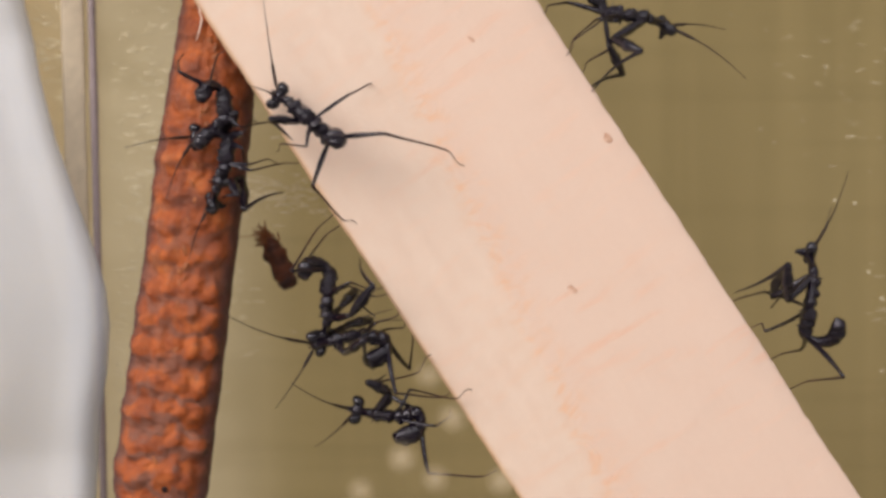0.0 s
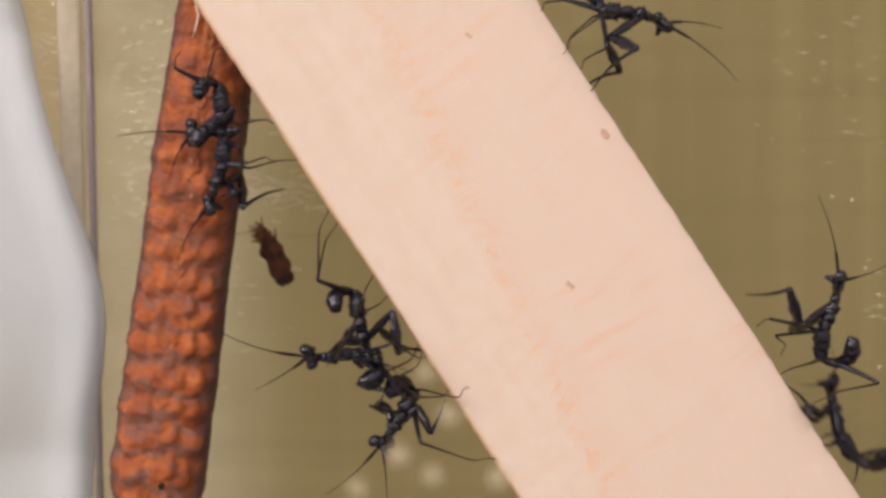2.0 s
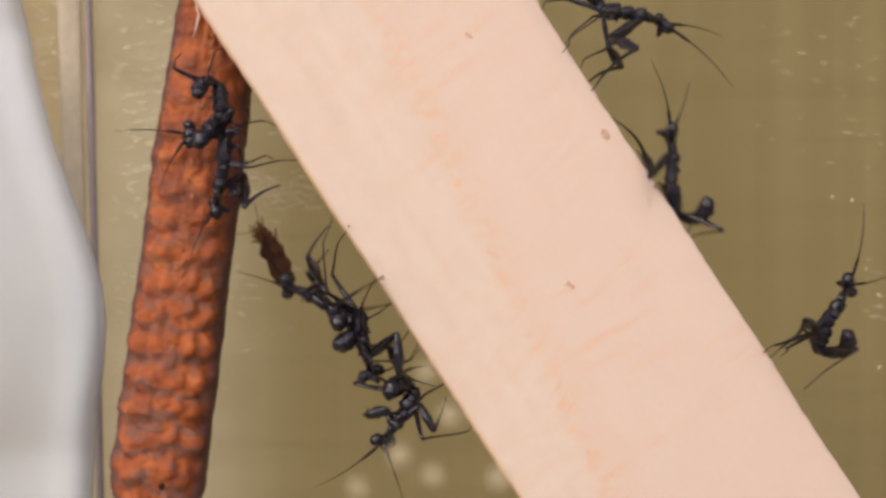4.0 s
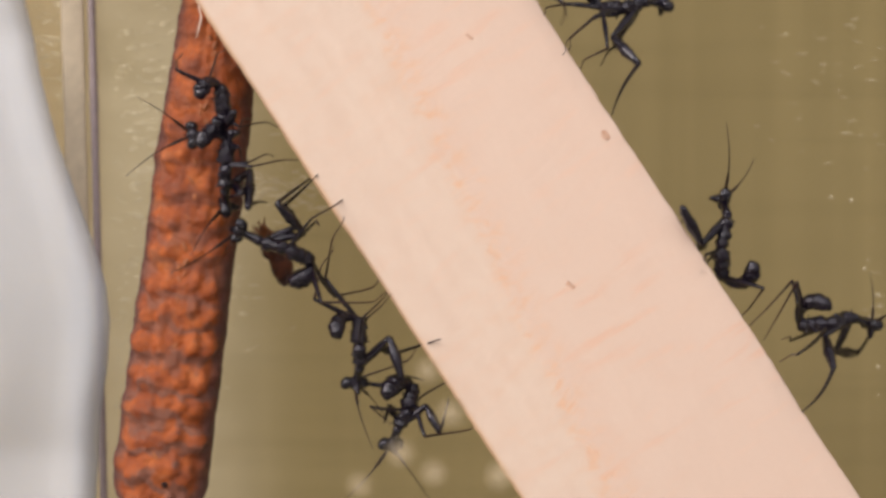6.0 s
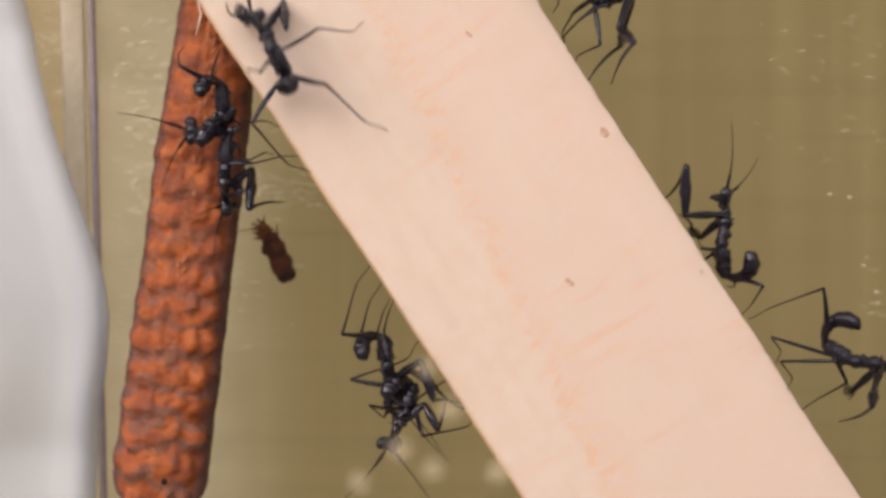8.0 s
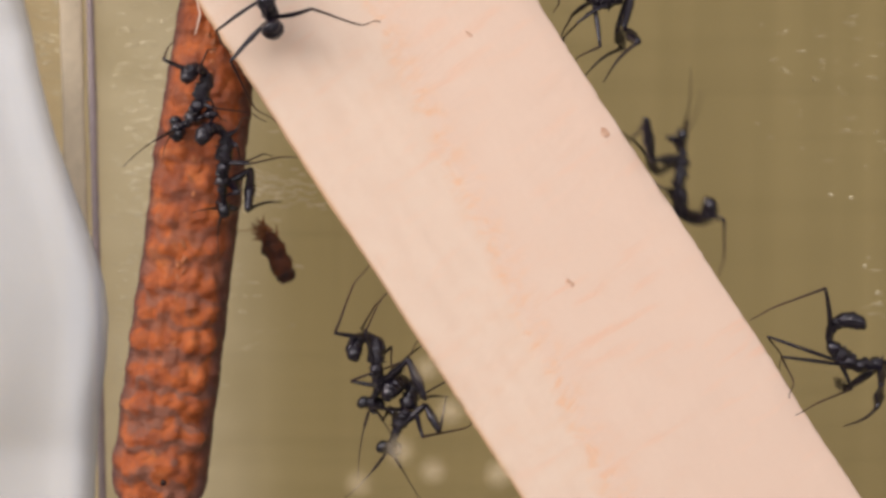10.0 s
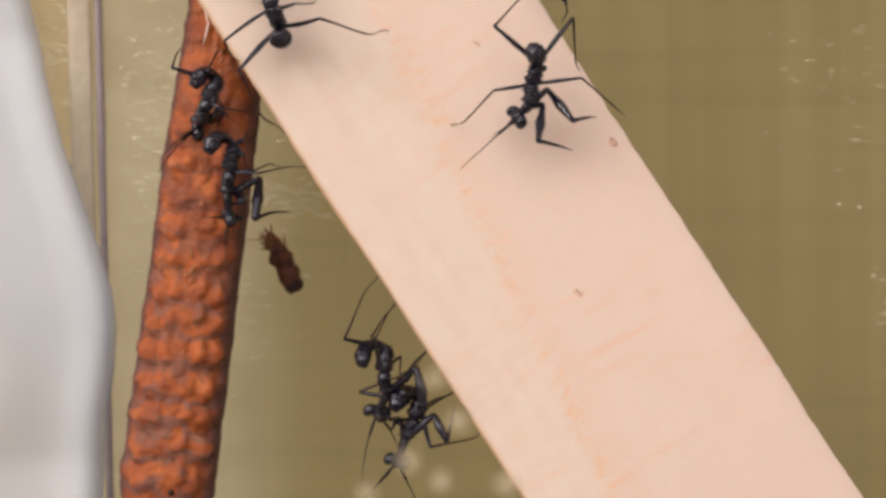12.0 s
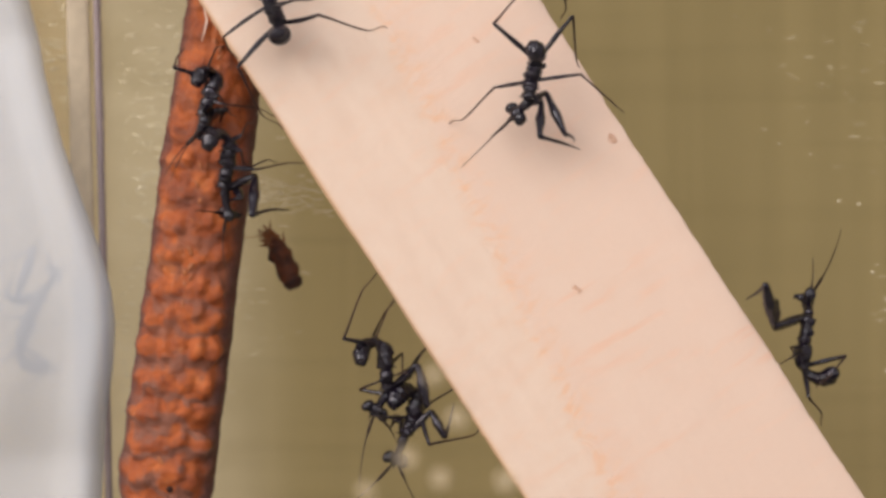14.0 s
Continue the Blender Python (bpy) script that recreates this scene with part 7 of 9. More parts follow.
    n.at(5.5, (-0.4, 0, -1), ((-11.78, 2.00, 0.70), (-10.61, 1.10, 0.19), (-9.19, 0.20, -0.15), (-8.12, 1.10, -0.72), (-9.47, 1.10, -2.10)),
         ((-8.22, 1.10, 0.69), (-9.67, -0.58, 2.51), (-7.71, 1.62, 4.08), (-7.67, -1.64, 1.44), (-5.40, 0.56, 3.71), (-7.24, -1.10, -2.96), (-3.05, 0.58, -2.70), (-13.20, -0.20, 0.02)),
         ((-8.62, 1.10, 1.13), (-9.54, 2.88, 2.41), (-7.86, 0.68, 3.71), (-8.01, 2.09, 1.04), (-7.37, -0.11, 1.52), (-7.01, 2.99, -2.27), (-3.22, 0.79, -1.53), (-13.85, 4.20, -1.02)))
    n.at(6.5, (-0.4, 0, -1), ((-11.76, 0.20, 0.78), (-10.69, 1.09, 0.17), (-9.20, 0.20, -0.17), (-8.07, 1.10, -0.68), (-9.43, 1.10, -2.11)),
         ((-8.25, 1.09, 0.71), (-9.76, -0.59, 2.47), (-7.87, 1.61, 4.11), (-7.73, -1.61, 1.50), (-5.50, 0.59, 3.66), (-6.96, -1.10, -3.23), (-3.08, 1.10, -2.78), (-14.92, -2.00, -0.73)),
         ((-8.67, 1.09, 1.13), (-9.63, 2.87, 2.39), (-7.99, 0.67, 3.74), (-8.06, 2.09, 1.07), (-7.43, -0.11, 1.56), (-6.99, 2.94, -2.31), (-3.24, 0.74, -1.59), (-13.24, 2.40, 0.45)))
    n.at(6.8, (-0.4, 0, -1), ((-11.85, 2.00, 0.96), (-10.71, 1.10, 0.44), (-9.28, 0.20, 0.03), (-8.15, 1.10, -0.58), (-9.45, 1.10, -1.94)),
         ((-8.28, 1.10, 0.84), (-9.67, -0.58, 2.71), (-7.67, 1.62, 4.21), (-7.70, -1.61, 1.60), (-5.34, 0.59, 3.60), (-7.04, -1.10, -3.08), (-3.14, 1.10, -2.69), (-15.25, -0.20, -0.14)),
         ((-8.67, 1.10, 1.29), (-9.54, 2.88, 2.60), (-7.82, 0.68, 3.85), (-8.06, 2.09, 1.18), (-7.40, -0.11, 1.64), (-7.23, 2.99, -2.26), (-3.43, 0.79, -1.79), (-13.47, 4.20, 0.92)))
    n.at(7, (-0.5, -0.3, -0.6), ((-10.94, 0.50, 4.11), (-10.25, -0.40, 3.20), (-9.21, -0.40, 1.85), (-8.24, 0.27, 0.37), (-9.34, -0.84, -0.24)),
         ((-8.62, -2.37, 3.41), (-7.81, -4.57, 4.33), (-7.80, -2.37, 4.91), (-8.28, -2.60, 2.81), (-5.40, -0.40, 3.81), (-7.72, -1.93, -0.30), (-3.33, -1.93, -1.57), (-11.34, -1.70, 6.10)),
         ((-9.54, 0.82, 3.85), (-9.02, 2.99, 3.92), (-8.52, 0.79, 3.51), (-8.76, 1.80, 2.50), (-6.42, -0.14, 2.80), (-7.77, 2.47, 0.10), (-4.07, 0.27, -1.09), (-12.11, 2.70, 4.95)))
    n.at(7.2, (-0.8, -0.6, 0), ((-10.64, 0.73, 6.30), (-10.09, -0.17, 5.41), (-9.10, -0.80, 4.10), (-8.55, 0.10, 2.95), (-9.68, -1.08, 2.52)),
         ((-8.18, -1.83, 5.33), (-8.21, -3.87, 7.21), (-6.69, -1.67, 7.41), (-6.96, -1.69, 5.74), (-4.27, 0.51, 6.87), (-8.60, -2.10, 0.23), (-5.94, 0.10, 0.58), (-9.38, -1.47, 11.60)),
         ((-10.44, 1.11, 6.39), (-10.97, 3.31, 7.20), (-9.92, 1.11, 7.07), (-9.61, 1.40, 4.79), (-11.11, -0.80, 4.57), (-7.57, 1.74, 1.10), (-5.01, -0.46, -0.27), (-10.84, 2.93, 10.13)))
    n.at(7.5, (-0.7, -0.7, 0), ((-10.64, 0.40, 7.73), (-9.75, -0.50, 7.20), (-9.08, -1.40, 6.11), (-8.47, -0.50, 4.74), (-9.12, -1.80, 3.86)),
         ((-8.65, -2.61, 7.97), (-8.15, -4.09, 10.23), (-7.51, -1.89, 10.85), (-6.56, -2.67, 6.58), (-4.16, -0.47, 6.77), (-8.25, -2.20, 1.42), (-5.73, 0.00, 0.76), (-10.12, -1.80, 11.20)),
         ((-10.55, 0.85, 6.77), (-11.16, 3.05, 6.55), (-11.45, -1.10, 6.06), (-9.59, 0.80, 5.41), (-10.75, -1.40, 5.17), (-7.50, 1.15, 2.93), (-4.68, -1.00, -0.48), (-11.29, 2.60, 9.36)))
    n.at(7.7, (-0.2, -1, 0), ((-10.66, -0.64, 10.41), (-10.08, -1.54, 9.60), (-9.45, -2.30, 8.11), (-8.96, -1.40, 7.41), (-8.86, -2.74, 6.34)),
         ((-8.62, -0.10, 9.28), (-8.38, -2.10, 11.34), (-7.84, -0.10, 11.03), (-7.56, -4.40, 7.32), (-5.98, -2.20, 7.53), (-6.17, -3.60, 7.37), (-3.02, -1.40, 6.41), (-9.97, -2.84, 14.17)),
         ((-10.85, -0.46, 10.70), (-10.98, -2.66, 10.73), (-11.72, -0.46, 10.83), (-9.76, -4.50, 6.89), (-10.94, -2.30, 6.29), (-10.17, -3.60, 6.72), (-10.96, -1.40, 6.01), (-11.02, -2.84, 12.46)))
    n.at(8, (-0.2, -1, 0), ((-11.08, -0.60, 13.27), (-10.26, -1.50, 12.25), (-9.66, -2.40, 11.00), (-9.34, -1.50, 10.42), (-9.23, -2.90, 9.42)),
         ((-9.38, -0.10, 14.13), (-8.98, -2.30, 12.43), (-9.21, -0.10, 14.57), (-7.21, -2.70, 12.38), (-5.07, -0.50, 12.95), (-6.56, -3.70, 9.09), (-3.02, -2.33, 6.40), (-11.13, -2.80, 17.03)),
         ((-11.59, -1.50, 13.64), (-11.54, -3.70, 12.99), (-12.25, -1.50, 13.74), (-10.06, -4.60, 10.05), (-11.17, -2.40, 9.85), (-10.53, -1.50, 7.77), (-8.14, -0.10, 4.51), (-11.95, -2.80, 16.04)))
    n.at(8.2, (-0.2, -1, 0), ((-11.27, -0.60, 14.94), (-10.59, -1.50, 13.90), (-9.95, -2.40, 12.48), (-9.66, -1.50, 11.92), (-9.55, -2.89, 10.89)),
         ((-9.71, -0.10, 15.41), (-9.30, -2.30, 13.81), (-9.54, -0.10, 15.74), (-7.47, -3.73, 12.99), (-5.03, -1.53, 12.74), (-7.21, -3.70, 13.25), (-4.13, -1.50, 13.57), (-11.46, -2.80, 18.67)),
         ((-11.94, -1.28, 14.92), (-11.88, -3.48, 14.32), (-12.60, -1.28, 15.09), (-11.84, -3.89, 11.81), (-12.49, -1.69, 11.40), (-10.33, -1.50, 8.27), (-8.14, -0.10, 4.51), (-12.28, -2.80, 17.68)))
    n.at(9.2, (-0.2, -1, 0), ((-11.39, -0.60, 16.34), (-10.71, -1.50, 15.23), (-10.17, -2.40, 14.03), (-9.98, -1.50, 13.41), (-9.90, -2.93, 12.43)),
         ((-9.78, -0.10, 16.96), (-9.45, -2.30, 15.32), (-9.60, -0.10, 17.28), (-9.01, -4.60, 14.02), (-7.87, -2.40, 14.78), (-7.36, -3.70, 13.39), (-4.13, -1.50, 12.91), (-11.32, -2.80, 20.28)),
         ((-12.00, -1.50, 16.56), (-11.96, -3.70, 15.94), (-12.66, -1.50, 16.76), (-12.37, -2.40, 12.68), (-12.53, -0.20, 11.45), (-11.80, -1.50, 11.03), (-10.64, -0.10, 8.31), (-12.20, -2.80, 19.35)))
    n.at(10.3, (-0.2, -1, 0), ((-11.44, -0.60, 16.61), (-10.76, -1.50, 15.46), (-10.22, -2.40, 14.23), (-10.04, -1.50, 13.74), (-9.98, -2.88, 12.70)),
         ((-9.89, -0.10, 17.17), (-9.52, -2.30, 15.53), (-9.71, -0.10, 17.50), (-9.00, -4.60, 14.12), (-7.86, -2.40, 14.95), (-7.35, -3.70, 13.45), (-4.09, -1.50, 13.05), (-11.50, -2.80, 20.46)),
         ((-12.10, -1.50, 16.72), (-12.05, -3.70, 16.09), (-12.76, -1.50, 16.91), (-12.39, -2.40, 12.72), (-12.52, -0.20, 11.46), (-11.82, -1.50, 11.10), (-10.69, -0.10, 8.39), (-12.35, -2.80, 19.50)))
    n.at(14, (-0.2, -1, 0), ((-11.44, -0.60, 16.61), (-10.76, -1.50, 15.46), (-10.22, -2.40, 14.23), (-10.04, -1.50, 13.74), (-9.98, -2.88, 12.70)),
         ((-9.89, -0.10, 17.17), (-9.52, -2.30, 15.53), (-9.71, -0.10, 17.50), (-9.00, -4.60, 14.12), (-7.86, -2.40, 14.95), (-7.35, -3.70, 13.45), (-4.09, -1.50, 13.05), (-11.50, -2.80, 20.46)),
         ((-12.10, -1.50, 16.72), (-12.05, -3.70, 16.09), (-12.76, -1.50, 16.91), (-12.39, -2.40, 12.72), (-12.52, -0.20, 11.46), (-11.82, -1.50, 11.10), (-10.69, -0.10, 8.39), (-12.35, -2.80, 19.50)))
    nymphs.append(n)
    n = Nymph('black mantis nymph with raised hind legs low in the cluster', 1.5, True)
    n.at(0, (-0.3, -0.2, -1), ((-5.08, 2.63, -9.74), (-4.13, 1.73, -9.87), (-2.93, 1.20, -9.97), (-1.31, 1.20, -9.73), (-3.15, 0.71, -11.10)),
         ((-3.32, 0.62, -8.74), (-4.02, -0.42, -8.01), (-3.18, 1.67, -7.40), (-0.97, -0.16, -10.29), (0.54, 1.01, -9.45), (-0.87, 0.23, -13.26), (3.40, 1.09, -13.15), (-8.00, 0.43, -8.33)),
         ((-3.19, 2.32, -9.14), (-3.56, 3.34, -8.53), (-2.66, 1.14, -8.38), (-2.00, 1.80, -8.42), (0.20, -0.40, -8.27), (-3.98, 3.40, -8.26), (-2.15, 1.20, -7.04), (-7.42, 4.83, -11.75)))
    n.at(0.5, (-0.3, -0.2, -1), ((-5.17, 2.32, -9.80), (-4.22, 1.42, -10.00), (-2.94, 1.20, -10.05), (-1.43, 1.54, -9.74), (-3.27, 1.05, -11.14)),
         ((-3.25, 0.38, -8.91), (-4.22, -0.59, -8.51), (-4.63, 1.60, -9.34), (-1.01, -0.03, -10.78), (0.42, 0.80, -9.51), (-1.65, 0.40, -13.25), (2.39, 2.05, -13.27), (-7.81, 0.12, -7.66)),
         ((-3.25, 1.91, -9.21), (-3.66, 2.95, -8.62), (-2.75, 0.75, -8.42), (-1.78, 2.28, -9.05), (0.32, 0.08, -8.39), (-4.92, 2.00, -8.01), (-3.24, -0.20, -7.37), (-6.68, 4.52, -12.22)))
    n.at(1, (-0.3, -0.3, -1), ((-4.70, 2.61, -10.41), (-3.99, 1.71, -9.99), (-2.82, 1.20, -9.61), (-1.76, 2.10, -9.35), (-3.36, 1.20, -10.86)),
         ((-3.67, 0.14, -9.20), (-4.12, -1.18, -9.26), (-4.70, 1.02, -8.76), (-0.93, 0.43, -10.89), (0.34, 1.56, -9.74), (-1.67, 0.26, -12.54), (2.87, 0.26, -12.38), (-8.59, 0.41, -8.98)),
         ((-3.29, 1.55, -8.82), (-3.83, 2.60, -8.32), (-2.95, 0.40, -7.96), (-1.42, 2.20, -8.84), (0.24, -0.00, -8.35), (-4.99, 4.11, -8.29), (-1.69, 1.91, -6.12), (-4.12, 3.62, -14.51)))
    n.at(1.5, (-0.6, -0.5, -0.3), ((-3.98, 2.93, -11.43), (-3.17, 2.03, -10.84), (-2.41, 1.20, -10.10), (-1.58, 2.10, -9.25), (-3.55, 1.16, -10.19)),
         ((-3.07, 0.54, -9.87), (-3.77, -0.59, -9.28), (-2.75, 1.49, -8.94), (-0.52, 0.06, -11.03), (0.62, 1.44, -10.01), (-1.45, -0.10, -12.05), (3.01, -0.10, -12.22), (-5.49, 0.73, -10.06)),
         ((-3.24, 2.64, -9.70), (-3.92, 1.60, -9.36), (-3.24, -0.60, -8.62), (-1.24, 1.93, -8.80), (0.28, -0.27, -8.31), (-5.14, 3.73, -8.62), (-1.07, 1.53, -5.64), (-2.76, 4.85, -15.15)))
    n.at(2, (-0.8, -0.5, 0.2), ((-3.45, 2.57, -11.85), (-2.82, 1.67, -10.99), (-2.14, 1.20, -9.94), (-1.65, 2.10, -8.99), (-3.22, 0.35, -9.13)),
         ((-1.39, 0.90, -9.64), (-0.55, 0.20, -11.12), (-0.09, 0.80, -10.07), (-3.62, -0.60, -9.50), (-2.82, 0.90, -10.06), (-1.12, -0.10, -11.66), (3.11, -0.10, -12.56), (-5.80, 0.37, -13.87)),
         ((-3.05, 2.01, -9.71), (-3.84, 3.06, -9.72), (-3.32, 0.86, -8.84), (-1.24, 2.25, -8.66), (0.28, 0.05, -8.44), (-5.05, 4.08, -8.45), (-1.03, 1.88, -5.66), (-3.24, 4.77, -15.59)))
    n.at(2.5, (-0.8, -0.5, 0.2), ((-3.22, 2.74, -11.87), (-2.66, 1.84, -10.90), (-1.97, 1.20, -9.94), (-1.48, 2.10, -8.99), (-3.23, 0.57, -9.38)),
         ((-1.19, 0.90, -9.44), (-0.35, 0.20, -10.92), (-0.22, 0.80, -10.07), (-3.44, -0.60, -9.47), (-2.65, 0.90, -10.04), (-1.22, -0.10, -11.36), (1.74, 2.10, -10.75), (-4.90, 0.54, -13.63)),
         ((-2.88, 2.38, -9.72), (-3.67, 3.43, -9.71), (-3.14, 1.23, -8.84), (-1.14, 2.61, -9.03), (0.45, 0.41, -8.37), (-5.10, 3.64, -8.49), (-1.03, 1.44, -5.64), (-3.75, 4.38, -15.89)))
    n.at(3, (-0.8, -0.5, 0.2), ((-3.52, 2.61, -11.68), (-2.82, 1.71, -10.82), (-2.04, 1.20, -9.87), (-1.54, 2.10, -8.99), (-3.30, 0.55, -9.28)),
         ((-1.32, 0.90, -9.45), (-0.48, 0.20, -10.93), (-0.05, 0.80, -9.90), (-4.59, -0.60, -10.06), (-3.81, 0.90, -9.78), (-1.12, -0.10, -11.23), (1.74, 2.10, -10.69), (-7.82, 0.70, -13.98)),
         ((-3.34, 2.31, -9.76), (-4.39, 3.05, -10.26), (-4.65, 0.85, -9.40), (-0.90, 2.43, -9.02), (3.01, 1.27, -5.84), (-5.16, 3.61, -8.42), (-1.03, 1.41, -5.64), (-2.82, 4.46, -15.56)))
    n.at(3.2, (-0.8, -0.5, 0.2), ((-3.53, 2.61, -11.68), (-2.83, 1.71, -10.82), (-2.04, 1.20, -9.87), (-1.55, 2.10, -8.99), (-3.30, 0.55, -9.28)),
         ((-1.33, 0.90, -9.45), (-0.49, 0.20, -10.93), (-0.06, 0.80, -9.90), (-4.59, -0.60, -10.06), (-3.81, 0.90, -9.78), (-1.12, -0.10, -11.23), (1.74, 2.10, -10.69), (-7.83, 0.70, -13.98)),
         ((-3.35, 2.31, -9.75), (-4.40, 3.05, -10.26), (-4.65, 0.85, -9.40), (-0.91, 2.43, -9.02), (3.00, 1.27, -5.84), (-5.17, 3.61, -8.42), (-1.04, 1.41, -5.64), (-2.82, 4.46, -15.55)))
    n.at(5.5, (-0.8, -0.5, 0.2), ((-3.03, 2.46, -12.01), (-2.57, 1.64, -10.88), (-1.99, 1.20, -9.76), (-1.73, 2.10, -8.71), (-3.56, 0.75, -9.36)),
         ((-0.97, 0.90, -9.57), (-0.13, 0.20, -11.05), (0.17, 0.80, -10.06), (-3.75, -0.60, -9.51), (-3.06, 0.90, -10.45), (-0.96, -0.10, -11.32), (1.74, 2.10, -10.68), (-5.79, 0.26, -14.94)),
         ((-2.76, 2.77, -10.23), (-3.08, 1.60, -9.79), (-3.35, -0.60, -10.28), (-1.33, 2.86, -9.21), (2.60, 2.62, -5.88), (-5.30, 3.78, -8.25), (-1.04, 1.58, -5.63), (-0.82, 3.82, -15.38)))
    n.at(8, (-0.8, -0.5, 0.2), ((-3.07, 2.36, -12.20), (-2.57, 1.58, -11.07), (-2.02, 1.20, -9.91), (-1.70, 2.10, -8.89), (-3.50, 0.76, -9.61)),
         ((-1.01, 0.90, -9.68), (-0.16, 0.20, -11.17), (0.08, 0.80, -10.32), (-3.78, -0.60, -9.65), (-3.10, 0.90, -10.58), (-1.06, -0.10, -11.48), (1.65, 2.10, -10.67), (-5.77, 0.16, -15.20)),
         ((-2.80, 2.67, -10.36), (-3.17, 3.85, -10.12), (-3.46, 1.50, -10.59), (-1.36, 2.89, -9.47), (2.48, 2.89, -5.93), (-5.44, 3.29, -8.36), (-1.07, 1.09, -5.77), (-0.67, 1.70, -15.40)))
    n.at(11, (-0.8, -0.5, 0.2), ((-3.03, 1.61, -12.32), (-2.55, 1.20, -11.06), (-2.01, 1.20, -9.88), (-1.69, 2.10, -8.87), (-3.42, 0.72, -9.67)),
         ((-0.93, 0.90, -9.69), (-0.09, 0.20, -11.17), (0.12, 0.80, -10.12), (-3.78, -0.60, -9.63), (-3.08, 0.90, -10.56), (-1.06, -0.10, -11.48), (1.71, 2.10, -10.63), (-5.81, -0.59, -14.99)),
         ((-2.78, 2.28, -10.31), (-3.15, 3.47, -10.06), (-3.43, 1.27, -10.56), (-1.29, 2.85, -9.36), (2.38, 1.41, -6.01), (-5.42, 3.39, -8.44), (-1.07, 1.19, -5.66), (-1.54, 3.69, -15.70)))
    n.at(14, (-0.8, -0.5, 0.2), ((-3.04, 1.20, -12.42), (-2.57, 1.20, -11.14), (-2.03, 1.20, -9.96), (-1.78, 2.10, -8.91), (-3.43, 0.65, -9.75)),
         ((-1.02, 0.90, -9.66), (-0.18, 0.20, -11.14), (0.09, 0.80, -10.19), (-3.80, -0.60, -9.76), (-3.09, 0.90, -10.68), (-1.08, -0.10, -11.55), (1.62, 2.10, -10.71), (-5.87, -1.00, -14.85)),
         ((-2.79, 2.30, -10.41), (-3.17, 3.49, -10.18), (-3.43, 1.29, -10.68), (-1.24, 2.81, -9.44), (2.36, 1.35, -6.02), (-5.32, 3.88, -8.56), (-1.02, 1.60, -5.69), (-1.97, 3.40, -15.39)))
    nymphs.append(n)
    n = Nymph('black mantis nymph with raised forelegs climbing the stick edge')
    n.at(0, (1, 0, 0), ((30.49, 0.70, -17.61), (30.77, 1.51, -18.74), (30.49, 0.70, -20.46), (30.43, 0.70, -21.98), (32.51, 0.70, -21.64)),
         ((28.73, 0.35, -20.91), (28.06, -0.37, -17.45), (26.94, 1.36, -17.97), (29.34, 0.10, -21.53), (28.53, 0.93, -22.36), (31.67, -1.19, -21.96), (30.77, 0.45, -24.61), (30.93, -1.50, -12.99)),
         ((29.07, 1.05, -21.03), (29.10, 2.60, -18.57), (27.74, 0.40, -18.90), (29.46, 1.30, -21.41), (28.75, 0.42, -21.92), (31.99, 2.57, -23.00), (30.41, 0.37, -24.26), (30.04, 1.57, -15.02)))
    n.at(12.9, (1, 0, 0), ((30.49, 0.70, -17.61), (30.77, 1.51, -18.74), (30.49, 0.70, -20.46), (30.43, 0.70, -21.98), (32.51, 0.70, -21.64)),
         ((28.73, 0.35, -20.91), (28.06, -0.37, -17.45), (26.94, 1.36, -17.97), (29.34, 0.10, -21.53), (28.53, 0.93, -22.36), (31.67, -1.19, -21.96), (30.77, 0.45, -24.61), (30.93, -1.50, -12.99)),
         ((29.07, 1.05, -21.03), (29.10, 2.60, -18.57), (27.74, 0.40, -18.90), (29.46, 1.30, -21.41), (28.75, 0.42, -21.92), (31.99, 2.57, -23.00), (30.41, 0.37, -24.26), (30.04, 1.57, -15.02)))
    n.at(13.3, (1, 0, 0), ((26.88, 2.39, -10.91), (26.76, 1.51, -11.85), (26.51, 0.70, -13.62), (26.44, 0.70, -15.13), (28.53, 0.70, -14.80)),
         ((24.83, 0.24, -14.07), (24.18, 0.30, -10.66), (22.97, 1.90, -11.14), (25.37, 0.10, -14.72), (24.54, 0.94, -15.50), (27.76, -1.16, -15.23), (26.82, 0.57, -17.80), (27.34, 0.19, -6.70)),
         ((25.41, 2.20, -14.30), (24.67, 1.10, -11.47), (23.40, -1.10, -11.93), (25.46, 1.30, -14.53), (24.77, 0.42, -15.10), (27.95, 2.60, -16.05), (26.44, 0.40, -17.44), (26.21, 1.20, -8.44)))
    n.at(13.6, (1, 0, 0), ((23.91, 1.60, -6.25), (23.70, 0.70, -7.14), (23.57, 0.70, -9.16), (23.90, 1.37, -10.56), (25.50, 0.14, -10.46)),
         ((21.49, -1.50, -7.67), (20.47, -3.70, -5.36), (19.25, -2.08, -6.49), (23.01, -0.63, -10.06), (22.75, 0.30, -11.14), (25.85, -0.10, -10.54), (24.26, 0.30, -13.32), (24.91, -0.60, -1.92)),
         ((22.46, 2.90, -7.86), (22.37, 5.10, -6.53), (21.43, 2.90, -7.10), (23.41, 2.01, -9.94), (22.88, 1.52, -10.91), (25.55, 3.29, -11.42), (24.25, 1.10, -13.07), (23.64, 2.67, -3.74)))
